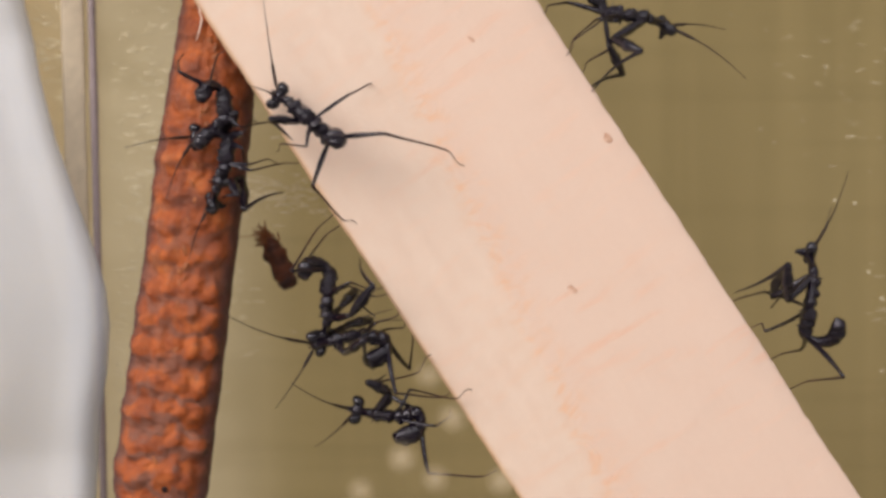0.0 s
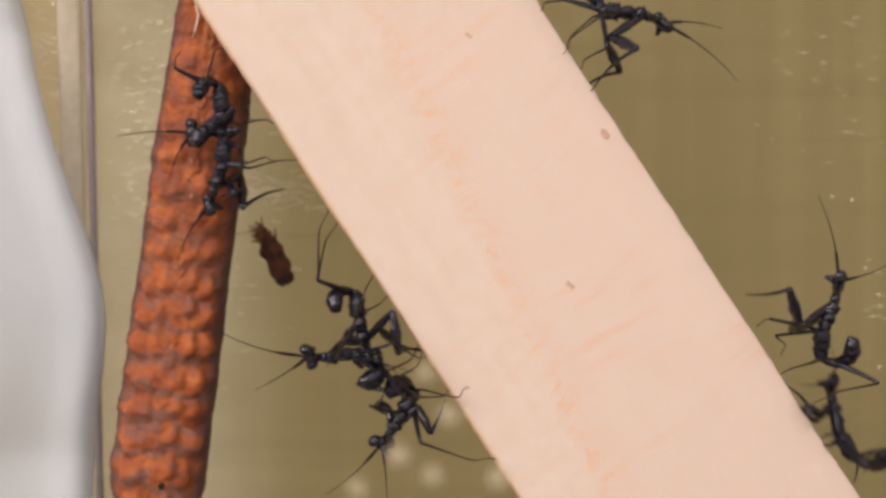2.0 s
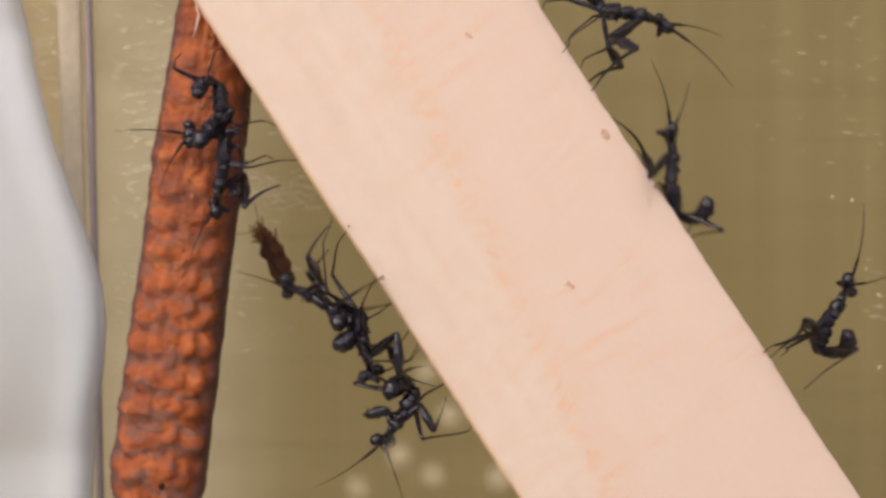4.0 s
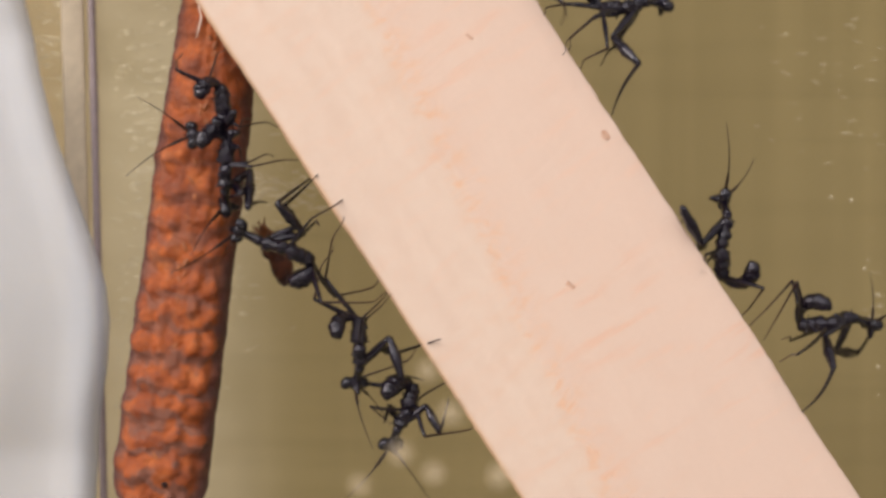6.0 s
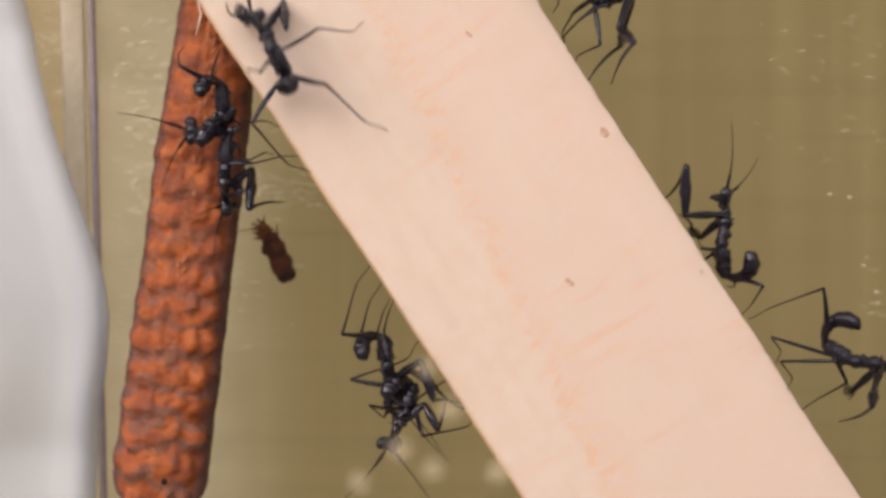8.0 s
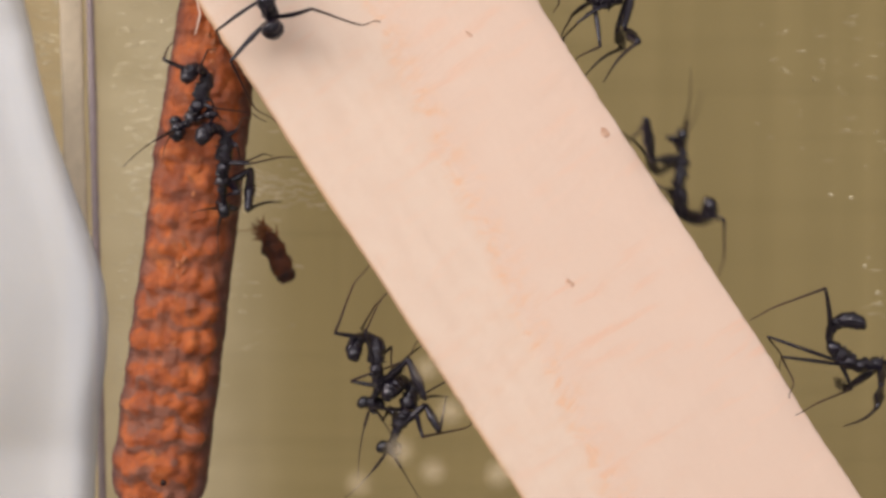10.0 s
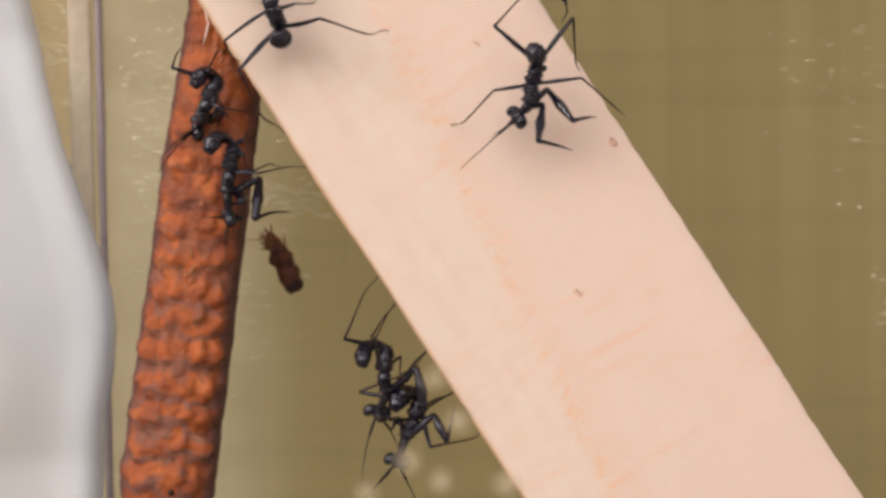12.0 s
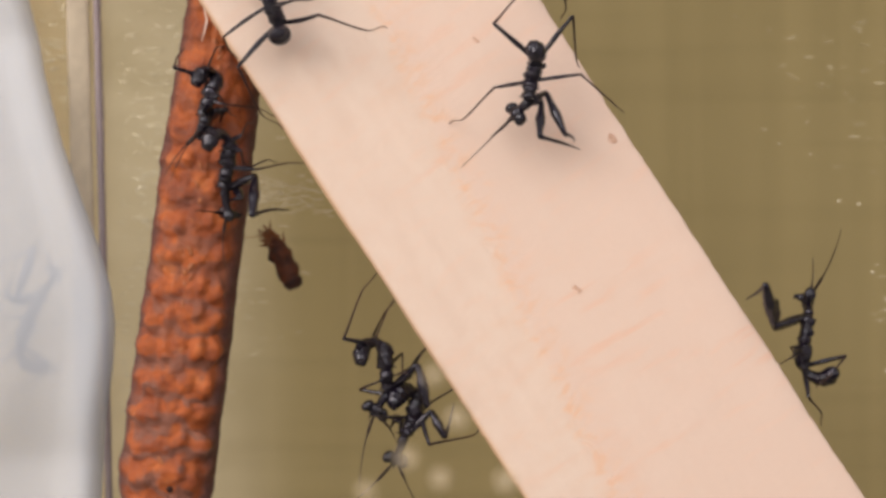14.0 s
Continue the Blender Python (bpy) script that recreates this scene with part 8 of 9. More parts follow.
    n.at(14, (1, 0, 0), ((21.74, 2.50, -3.18), (21.58, 1.60, -4.07), (21.12, 0.70, -5.65), (21.23, 1.51, -6.98), (22.98, 0.42, -6.98)),
         ((19.14, -0.56, -4.53), (18.36, -2.76, -2.16), (17.43, -0.86, -2.99), (20.25, -0.65, -6.32), (19.72, 0.59, -6.82), (21.26, -0.22, -8.68), (22.43, 1.98, -10.53), (23.27, 0.20, 1.13)),
         ((20.09, 3.68, -4.76), (20.31, 5.88, -3.51), (19.02, 3.68, -3.38), (20.65, 2.08, -5.89), (20.53, 0.98, -6.41), (23.59, 1.51, -6.43), (21.63, -0.03, -8.29), (22.23, 3.88, -0.73)))
    nymphs.append(n)
    n = Nymph('black mantis nymph clinging head down to the egg case')
    n.at(0, (-1, -0.4, 0), ((-14.78, 1.79, 6.70), (-13.74, 0.98, 6.82), (-12.78, 0.40, 7.89), (-13.14, 1.01, 9.45), (-14.15, 0.18, 8.55)),
         ((-12.95, 1.42, 7.05), (-12.19, -0.06, 8.10), (-13.50, 1.85, 6.63), (-12.20, -0.02, 8.03), (-12.26, 1.30, 6.60), (-15.48, -0.43, 10.40), (-15.53, 1.77, 11.70), (-18.67, -0.39, 5.95)),
         ((-12.78, 1.44, 6.78), (-12.03, 0.62, 6.90), (-13.01, 1.94, 6.13), (-11.98, 0.10, 7.21), (-9.92, 2.30, 7.34), (-13.77, -0.28, 9.68), (-13.00, 1.92, 12.06), (-16.14, -0.41, 3.19)))
    n.at(1.5, (-1, -0.4, 0), ((-14.77, 1.87, 6.77), (-13.73, 1.04, 6.82), (-12.76, 0.40, 7.85), (-13.12, 1.01, 9.41), (-14.13, 0.18, 8.51)),
         ((-12.85, 0.60, 6.96), (-12.09, -0.88, 8.00), (-13.40, 1.01, 6.55), (-12.18, -0.02, 7.99), (-12.25, 1.30, 6.56), (-15.45, -0.43, 10.36), (-15.50, 1.77, 11.67), (-18.99, 0.10, 6.57)),
         ((-12.68, 0.60, 6.69), (-11.92, -0.29, 6.81), (-12.89, 1.00, 6.04), (-11.96, 0.10, 7.16), (-9.90, 2.30, 7.29), (-13.74, -0.28, 9.64), (-12.97, 1.92, 12.02), (-15.67, -0.33, 5.15)))
    n.at(3, (-1, -0.4, 0), ((-14.84, 1.15, 6.60), (-13.81, 0.40, 6.66), (-12.81, 0.40, 7.83), (-13.14, 0.65, 9.46), (-14.15, -0.13, 8.53)),
         ((-12.93, 0.75, 6.95), (-12.16, -0.74, 7.98), (-13.49, 1.16, 6.55), (-12.23, -0.02, 7.96), (-12.33, 1.30, 6.53), (-15.51, -0.70, 10.34), (-15.46, 1.50, 11.44), (-19.13, -0.20, 6.00)),
         ((-12.78, 0.85, 6.69), (-12.02, -0.02, 6.79), (-13.01, 1.27, 6.04), (-12.03, 0.10, 7.13), (-9.97, 2.30, 7.21), (-13.72, -0.65, 9.61), (-12.92, 1.54, 11.96), (-15.20, -1.05, 2.95)))
    n.at(5.5, (-1, -0.4, 0), ((-14.90, 1.43, 6.68), (-13.86, 0.65, 6.70), (-12.83, 0.40, 7.83), (-13.17, 0.79, 9.43), (-14.18, -0.09, 8.60)),
         ((-12.98, 0.96, 6.96), (-12.19, -0.52, 7.99), (-13.54, 1.37, 6.56), (-12.25, -0.02, 7.95), (-12.35, 1.30, 6.52), (-15.52, -0.59, 10.36), (-15.47, 1.61, 11.46), (-17.28, -0.77, 8.15)),
         ((-12.83, 1.03, 6.69), (-12.06, 0.18, 6.79), (-13.06, 1.48, 6.04), (-12.05, 0.10, 7.12), (-9.99, 2.30, 7.19), (-13.74, -0.52, 9.62), (-12.92, 1.68, 11.97), (-18.56, -0.04, 4.19)))
    n.at(6.5, (-1, -0.4, 0), ((-14.88, 1.18, 6.56), (-13.87, 0.40, 6.59), (-12.86, 0.40, 7.74), (-13.16, 0.40, 9.36), (-14.17, -0.47, 8.55)),
         ((-12.98, 0.74, 6.86), (-12.20, -0.74, 7.88), (-13.54, 1.15, 6.45), (-12.28, -0.02, 7.86), (-12.38, 1.30, 6.43), (-15.45, -1.00, 10.25), (-15.61, 1.30, 11.61), (-17.18, -1.02, 8.31)),
         ((-12.83, 0.83, 6.59), (-12.07, -0.05, 6.69), (-13.06, 1.25, 5.94), (-12.08, 0.10, 7.03), (-10.02, 2.30, 7.11), (-13.74, -0.89, 9.50), (-12.93, 1.30, 11.84), (-18.69, 0.10, 4.08)))
    n.at(7.5, (-1, -0.4, 0), ((-15.02, 1.13, 6.69), (-13.97, 0.40, 6.68), (-12.89, 0.40, 7.77), (-13.22, 0.68, 9.39), (-14.25, -0.17, 8.54)),
         ((-13.03, 0.60, 6.88), (-12.21, -0.88, 7.89), (-13.60, 1.00, 6.50), (-12.30, -0.02, 7.88), (-12.45, 1.30, 6.45), (-15.41, -0.85, 10.38), (-15.52, 1.35, 11.73), (-19.21, -0.22, 7.73)),
         ((-12.89, 0.72, 6.61), (-12.12, -0.16, 6.69), (-13.14, 1.12, 5.97), (-12.13, 0.10, 7.04), (-10.08, 2.30, 7.04), (-13.73, -0.65, 9.58), (-12.85, 1.55, 11.89), (-16.42, -1.07, 3.54)))
    n.at(8.2, (-1, -0.4, 0), ((-14.92, 1.40, 6.71), (-13.88, 0.62, 6.73), (-12.78, 0.40, 7.80), (-13.12, 0.76, 9.41), (-14.14, -0.11, 8.57)),
         ((-12.94, 0.82, 6.92), (-12.13, -0.66, 7.93), (-13.52, 1.23, 6.54), (-12.20, -0.02, 7.91), (-12.35, 1.30, 6.48), (-15.31, -0.78, 10.42), (-15.42, 1.42, 11.76), (-18.95, -0.40, 7.61)),
         ((-12.80, 0.87, 6.65), (-12.03, 0.00, 6.73), (-13.05, 1.30, 6.01), (-12.02, 0.10, 7.07), (-9.97, 2.30, 7.07), (-13.64, -0.57, 9.62), (-12.75, 1.63, 11.93), (-16.25, -0.80, 3.49)))
    n.at(10.3, (-1, -0.4, 0), ((-15.92, 2.09, 6.91), (-15.03, 1.22, 7.30), (-14.36, 0.40, 8.43), (-13.94, 0.87, 9.97), (-15.11, -0.00, 9.40)),
         ((-14.43, 1.88, 7.34), (-13.67, 0.22, 8.08), (-14.67, 2.42, 7.03), (-13.72, 0.10, 8.57), (-12.84, 1.30, 7.31), (-16.31, -0.54, 10.82), (-15.93, 1.66, 12.24), (-18.31, -0.11, 4.65)),
         ((-14.11, 0.60, 7.60), (-13.34, -0.29, 7.71), (-13.84, 1.16, 6.79), (-13.51, -0.25, 8.05), (-10.46, 1.17, 7.30), (-14.32, -0.51, 10.19), (-13.73, 1.69, 11.40), (-16.03, -0.11, 5.88)))
    n.at(11, (-1, -0.4, 0), ((-15.83, 2.09, 6.95), (-14.94, 1.22, 7.34), (-14.27, 0.40, 8.46), (-13.87, 0.97, 9.98), (-15.03, 0.07, 9.44)),
         ((-14.35, 1.88, 7.37), (-13.58, 0.23, 8.11), (-14.59, 2.43, 7.07), (-13.63, 0.10, 8.60), (-12.76, 1.30, 7.33), (-16.23, -0.45, 10.86), (-15.86, 1.75, 12.28), (-18.28, -0.11, 4.75)),
         ((-14.03, 0.60, 7.63), (-13.26, -0.29, 7.74), (-13.76, 1.16, 6.82), (-13.43, -0.25, 8.08), (-10.38, 1.17, 7.31), (-14.23, -0.41, 10.24), (-13.64, 1.79, 11.44), (-16.01, -0.11, 5.82)))
    n.at(12, (-1, -0.4, 0), ((-15.04, 2.20, 7.75), (-14.73, 1.30, 8.20), (-14.28, 0.40, 8.97), (-13.80, 1.17, 10.38), (-15.07, 0.52, 9.65)),
         ((-14.41, 2.08, 7.91), (-13.62, 0.43, 8.62), (-14.65, 2.63, 7.60), (-13.64, 0.10, 9.10), (-12.80, 1.30, 7.82), (-16.31, -0.23, 10.93), (-15.93, 1.94, 12.48), (-17.01, 0.00, 4.93)),
         ((-14.25, 2.23, 8.25), (-13.48, 1.52, 8.36), (-14.01, 2.94, 7.44), (-13.45, -0.25, 8.57), (-10.42, 1.18, 7.75), (-14.24, -0.16, 10.77), (-13.63, 2.04, 11.97), (-16.51, 0.00, 5.94)))
    n.at(12.5, (-1, -0.4, 0), ((-14.84, 2.20, 7.38), (-14.52, 1.30, 7.90), (-14.11, 0.40, 8.75), (-13.70, 1.22, 10.16), (-14.88, 0.36, 9.51)),
         ((-14.42, 2.18, 7.62), (-13.62, 0.48, 8.18), (-14.28, 2.68, 6.79), (-13.48, 0.10, 8.91), (-12.57, 1.30, 7.67), (-16.34, 0.00, 10.72), (-15.92, 2.17, 12.28), (-17.07, 0.00, 4.57)),
         ((-14.03, 2.23, 8.03), (-13.28, 1.50, 8.17), (-13.75, 2.92, 7.23), (-13.26, -0.25, 8.38), (-10.19, 1.16, 7.72), (-14.17, -0.11, 10.54), (-13.60, 2.09, 11.78), (-15.24, 0.00, 5.64)))
    n.at(14, (-1, -0.4, 0), ((-14.48, 0.40, 7.26), (-14.52, 1.30, 8.06), (-14.15, 0.40, 8.94), (-13.75, 1.30, 10.25), (-14.89, 0.47, 9.51)),
         ((-14.46, 2.20, 7.81), (-13.65, 0.50, 8.38), (-14.31, 2.70, 6.99), (-13.52, 0.10, 9.10), (-12.60, 1.30, 7.87), (-16.13, -0.32, 10.71), (-15.81, 1.88, 12.06), (-16.52, -1.80, 4.17)),
         ((-14.07, 2.25, 8.23), (-13.31, 1.52, 8.37), (-13.78, 2.94, 7.43), (-13.29, -0.25, 8.58), (-10.22, 1.16, 7.93), (-14.22, 0.00, 10.74), (-13.66, 2.20, 11.99), (-15.53, -1.80, 4.99)))
    nymphs.append(n)
    n = Nymph('black glossy mantis nymph holding the lower edge of the egg case')
    n.at(0, (-1, -0.4, 0.2), ((-13.77, 1.80, 2.91), (-13.40, 0.90, 3.73), (-12.77, 0.30, 5.05), (-12.84, 1.02, 6.42), (-14.50, 0.30, 5.78)),
         ((-12.11, 2.45, 4.29), (-11.76, 0.25, 2.30), (-9.55, 1.91, 3.42), (-11.26, -0.45, 4.62), (-8.50, 1.36, 5.16), (-11.86, -0.10, 5.96), (-11.60, 2.08, 5.12), (-14.95, -0.11, -0.63)),
         ((-12.52, 0.50, 4.05), (-12.01, -1.18, 3.17), (-13.00, 0.27, 3.04), (-11.47, 0.00, 4.97), (-9.90, 1.20, 5.18), (-11.79, -0.10, 6.86), (-11.16, 2.10, 7.67), (-14.02, -0.40, 2.09)))
    n.at(1.5, (-1, -0.4, 0.2), ((-13.73, 1.63, 2.70), (-13.36, 0.73, 3.52), (-12.75, 0.30, 4.91), (-12.82, 0.95, 6.31), (-14.51, 0.24, 5.77)),
         ((-12.00, 2.19, 4.17), (-11.65, -0.01, 2.16), (-9.26, 1.44, 3.27), (-11.18, -0.35, 4.55), (-8.57, 1.64, 5.13), (-11.84, -0.17, 5.83), (-11.57, 2.02, 4.99), (-15.65, 0.00, -0.67)),
         ((-12.55, 1.09, 3.93), (-12.04, -0.57, 3.05), (-13.03, 0.93, 2.92), (-11.45, 0.00, 4.84), (-9.88, 1.20, 5.07), (-11.78, -0.19, 6.73), (-11.15, 2.01, 7.53), (-14.05, -0.57, 1.99)))
    n.at(3, (-1, -0.4, 0.2), ((-13.50, 1.20, 2.34), (-13.17, 0.30, 3.32), (-12.70, 0.30, 4.82), (-12.78, 1.02, 6.19), (-14.19, -0.05, 5.54)),
         ((-11.84, 1.72, 4.20), (-11.56, -0.48, 2.40), (-9.18, 0.90, 3.67), (-11.22, -0.57, 4.52), (-8.43, 1.20, 5.09), (-11.83, -0.15, 5.78), (-11.53, 2.04, 4.96), (-14.64, -1.00, -1.01)),
         ((-12.43, 0.74, 3.85), (-11.89, -0.93, 2.98), (-12.87, 0.55, 2.82), (-11.40, 0.00, 4.80), (-9.84, 1.20, 5.10), (-11.81, -0.15, 6.68), (-11.21, 2.05, 7.52), (-13.82, -1.00, 1.14)))
    n.at(5.5, (-1, -0.4, 0.2), ((-13.08, 1.81, 2.50), (-12.98, 0.91, 3.39), (-12.75, 0.30, 4.81), (-12.83, 1.01, 6.18), (-14.24, -0.14, 5.69)),
         ((-11.58, 2.10, 4.44), (-11.45, 0.04, 2.19), (-10.58, 2.24, 3.08), (-11.18, -0.42, 4.68), (-8.48, 1.50, 5.16), (-11.98, -0.26, 5.84), (-11.58, 1.94, 5.07), (-14.51, -0.39, -0.15)),
         ((-12.47, 1.56, 3.90), (-11.85, -0.07, 3.07), (-12.81, 1.47, 2.82), (-11.46, 0.00, 4.92), (-9.93, 1.20, 5.38), (-12.04, -0.27, 6.73), (-11.53, 1.93, 7.65), (-14.01, -0.39, 1.52)))
    n.at(6.5, (-1, -0.4, 0.2), ((-12.96, 2.00, 2.57), (-12.93, 1.10, 3.43), (-12.78, 0.30, 4.76), (-12.79, 0.99, 6.15), (-14.37, 0.07, 5.66)),
         ((-11.55, 2.24, 4.56), (-11.58, 0.40, 2.13), (-10.86, 2.60, 2.10), (-11.20, -0.39, 4.67), (-8.48, 1.48, 5.15), (-12.01, -0.33, 5.79), (-11.61, 1.87, 5.04), (-14.83, -0.07, -0.57)),
         ((-12.52, 1.87, 3.86), (-11.89, 0.26, 3.04), (-12.85, 1.81, 2.78), (-11.49, 0.00, 4.88), (-9.97, 1.20, 5.37), (-12.08, -0.35, 6.69), (-11.58, 1.85, 7.61), (-13.83, 0.00, 0.44)))
    n.at(8.2, (-1, -0.4, 0.2), ((-12.94, 1.89, 2.44), (-12.91, 0.99, 3.30), (-12.77, 0.30, 4.70), (-12.78, 1.00, 6.08), (-14.24, -0.11, 5.62)),
         ((-11.38, 1.94, 4.42), (-11.41, 0.17, 1.94), (-9.57, 2.37, 2.45), (-11.19, -0.41, 4.67), (-8.41, 1.36, 5.21), (-12.00, -0.32, 5.73), (-11.60, 1.87, 4.98), (-13.21, -0.31, -0.35)),
         ((-12.49, 1.72, 3.79), (-11.86, 0.10, 2.97), (-12.82, 1.65, 2.71), (-11.48, 0.00, 4.82), (-9.96, 1.20, 5.31), (-12.08, -0.33, 6.63), (-11.57, 1.87, 7.55), (-14.38, -0.31, 1.66)))
    n.at(11, (-1, -0.4, 0.2), ((-13.12, 1.86, 2.11), (-13.14, 1.11, 3.45), (-12.89, 0.30, 4.77), (-12.72, 0.30, 6.28), (-14.06, -0.82, 5.72)),
         ((-11.47, 1.98, 4.39), (-11.47, 0.24, 1.89), (-9.74, 2.44, 2.47), (-11.31, -0.42, 4.67), (-8.50, 1.34, 5.15), (-11.97, -1.02, 5.72), (-11.64, 1.20, 4.93), (-12.98, -0.34, -0.19)),
         ((-12.69, 1.86, 3.84), (-12.11, 0.24, 2.99), (-13.09, 1.79, 2.78), (-11.59, 0.00, 4.81), (-10.04, 1.20, 5.18), (-11.98, -1.11, 6.61), (-11.44, 1.20, 7.48), (-14.48, -0.34, 1.88)))
    n.at(14, (-1, -0.4, 0.2), ((-13.19, 1.44, 2.19), (-13.30, 1.20, 3.70), (-13.03, 0.30, 4.81), (-12.90, 0.30, 6.32), (-13.98, -1.05, 5.68)),
         ((-11.34, 0.50, 4.42), (-11.43, -1.34, 1.97), (-9.43, 0.90, 2.35), (-11.36, 0.00, 4.73), (-8.51, 1.65, 5.20), (-12.12, -1.00, 5.76), (-11.79, 1.20, 4.98), (-13.05, -0.76, -0.44)),
         ((-12.85, 2.01, 3.89), (-12.27, 0.40, 3.04), (-13.25, 1.96, 2.83), (-11.73, 0.00, 4.85), (-10.19, 1.20, 5.23), (-12.13, -1.10, 6.65), (-11.59, 1.10, 7.53), (-14.61, -0.76, 2.25)))
    nymphs.append(n)
    n = Nymph('black mantis nymph walking up the face of the stick', 0.0, True)
    n.at(0, (-0.1, -1, 0.1), ((-9.56, -0.97, 8.89), (-8.86, -1.87, 8.50), (-7.64, -2.40, 7.38), (-6.55, -2.15, 6.45), (-6.16, -3.27, 5.67)),
         ((-8.33, -1.87, 7.35), (-9.87, -3.17, 7.50), (-9.22, -0.97, 6.78), (-5.46, -2.40, 8.92), (-4.46, -0.20, 9.25), (-3.50, -4.35, 6.55), (0.10, -2.15, 5.27), (-10.51, -0.97, 14.58)),
         ((-8.20, -1.43, 8.10), (-7.68, -2.79, 7.91), (-8.09, -0.59, 8.33), (-7.73, -3.54, 6.41), (-9.46, -1.34, 5.74), (-7.36, -4.35, 3.73), (-5.96, -2.15, 2.26), (-10.84, -3.17, 9.28)))
    n.at(0.2, (-0.1, -1, 0.1), ((-9.60, -0.91, 8.79), (-8.90, -1.81, 8.40), (-7.68, -2.40, 7.31), (-6.57, -2.40, 6.33), (-6.19, -3.53, 5.56)),
         ((-8.38, -1.81, 7.28), (-9.91, -3.12, 7.43), (-9.27, -0.92, 6.71), (-5.50, -2.40, 8.85), (-4.50, -0.20, 9.18), (-3.54, -4.60, 6.50), (-0.01, -0.12, 5.39), (-10.26, -0.91, 12.56)),
         ((-8.25, -1.35, 8.04), (-7.73, -2.70, 7.85), (-8.14, -0.50, 8.26), (-7.77, -3.54, 6.33), (-9.50, -1.34, 5.66), (-7.35, -4.60, 3.68), (-6.10, -0.12, 2.33), (-10.82, -3.11, 8.92)))
    n.at(0.3, (-0.1, -1, 0.1), ((-9.74, -0.62, 9.76), (-9.08, -1.52, 9.25), (-8.03, -2.40, 8.14), (-7.16, -1.68, 7.27), (-6.80, -2.82, 6.55)),
         ((-8.75, -1.52, 8.19), (-10.26, -2.86, 8.45), (-9.69, -0.66, 7.68), (-5.68, -2.40, 9.45), (-4.52, -0.20, 9.26), (-4.71, -3.88, 7.72), (-0.85, -1.68, 6.88), (-9.96, -2.73, 12.68)),
         ((-8.58, -0.90, 8.94), (-8.06, -2.24, 8.71), (-8.46, -0.10, 9.16), (-8.18, -3.54, 7.17), (-10.08, -0.12, 6.71), (-8.01, -3.88, 4.52), (-6.77, -1.68, 3.01), (-11.58, -2.82, 10.71)))
    n.at(0.4, (-0.1, -1, 0.1), ((-9.90, -0.60, 10.83), (-9.26, -1.50, 10.16), (-8.38, -2.40, 9.00), (-7.72, -1.50, 8.18), (-7.35, -2.67, 7.52)),
         ((-8.83, -0.73, 9.89), (-10.03, -2.20, 10.75), (-9.87, -0.10, 11.28), (-5.83, -2.40, 9.88), (-4.54, -0.20, 9.27), (-5.70, -3.70, 9.32), (-1.70, -1.50, 8.41), (-9.78, -2.80, 12.91)),
         ((-9.50, -0.65, 9.90), (-9.72, -1.98, 10.44), (-10.20, -0.10, 10.28), (-9.62, -2.40, 6.98), (-8.80, -0.20, 5.88), (-7.82, -3.42, 4.95), (-5.99, -1.22, 2.10), (-12.24, -2.33, 12.37)))
    n.at(0.5, (-0.1, -1, 0.1), ((-11.09, -0.86, 12.31), (-10.42, -1.65, 11.44), (-9.38, -2.40, 10.22), (-8.72, -1.50, 9.38), (-8.38, -2.61, 8.61)),
         ((-10.00, -0.79, 11.45), (-9.62, -2.67, 12.25), (-10.26, -0.47, 13.21), (-7.34, -3.69, 10.60), (-6.82, -1.49, 12.44), (-5.25, -3.51, 9.58), (-1.82, -1.31, 8.34), (-10.30, -3.06, 14.87)),
         ((-11.14, -0.97, 11.34), (-11.69, -2.12, 12.05), (-12.39, -0.10, 12.92), (-10.03, -2.40, 8.43), (-10.38, -0.20, 6.92), (-10.24, -3.70, 7.63), (-8.56, -1.50, 5.27), (-12.50, -3.06, 12.86)))
    n.at(0.6, (-0.1, -1, 0.1), ((-12.17, -2.40, 14.31), (-11.70, -1.50, 13.70), (-10.76, -2.40, 12.52), (-10.12, -1.50, 11.72), (-9.71, -2.49, 10.84)),
         ((-11.41, -0.59, 13.81), (-10.99, -2.47, 14.57), (-11.65, -0.27, 15.58), (-9.54, -4.54, 12.13), (-9.40, -2.34, 13.01), (-8.16, -3.70, 13.67), (-6.51, -1.50, 13.37), (-12.10, -4.60, 16.28)),
         ((-12.41, -2.10, 13.55), (-12.94, -3.12, 14.26), (-13.76, -0.10, 15.30), (-11.25, -3.48, 11.59), (-12.12, -1.28, 10.82), (-10.21, -2.80, 8.21), (-8.68, -0.60, 4.52), (-14.03, -4.54, 15.33)))
    n.at(0.8, (-0.1, -1, 0.1), ((-13.77, -1.54, 18.54), (-13.18, -2.40, 17.75), (-12.37, -2.40, 16.29), (-11.73, -1.55, 15.42), (-11.31, -2.49, 14.48)),
         ((-12.81, -1.53, 17.55), (-12.26, -3.39, 18.20), (-12.85, -1.19, 19.33), (-10.87, -4.40, 16.01), (-9.45, -2.20, 16.97), (-8.08, -3.00, 14.58), (-5.03, -0.80, 12.54), (-13.30, -3.74, 20.28)),
         ((-13.93, -1.83, 17.55), (-14.34, -2.90, 18.28), (-15.01, -0.70, 19.35), (-13.23, -3.48, 15.81), (-13.80, -1.28, 15.12), (-12.48, -3.75, 12.55), (-11.41, -1.55, 10.65), (-15.34, -3.74, 19.54)))
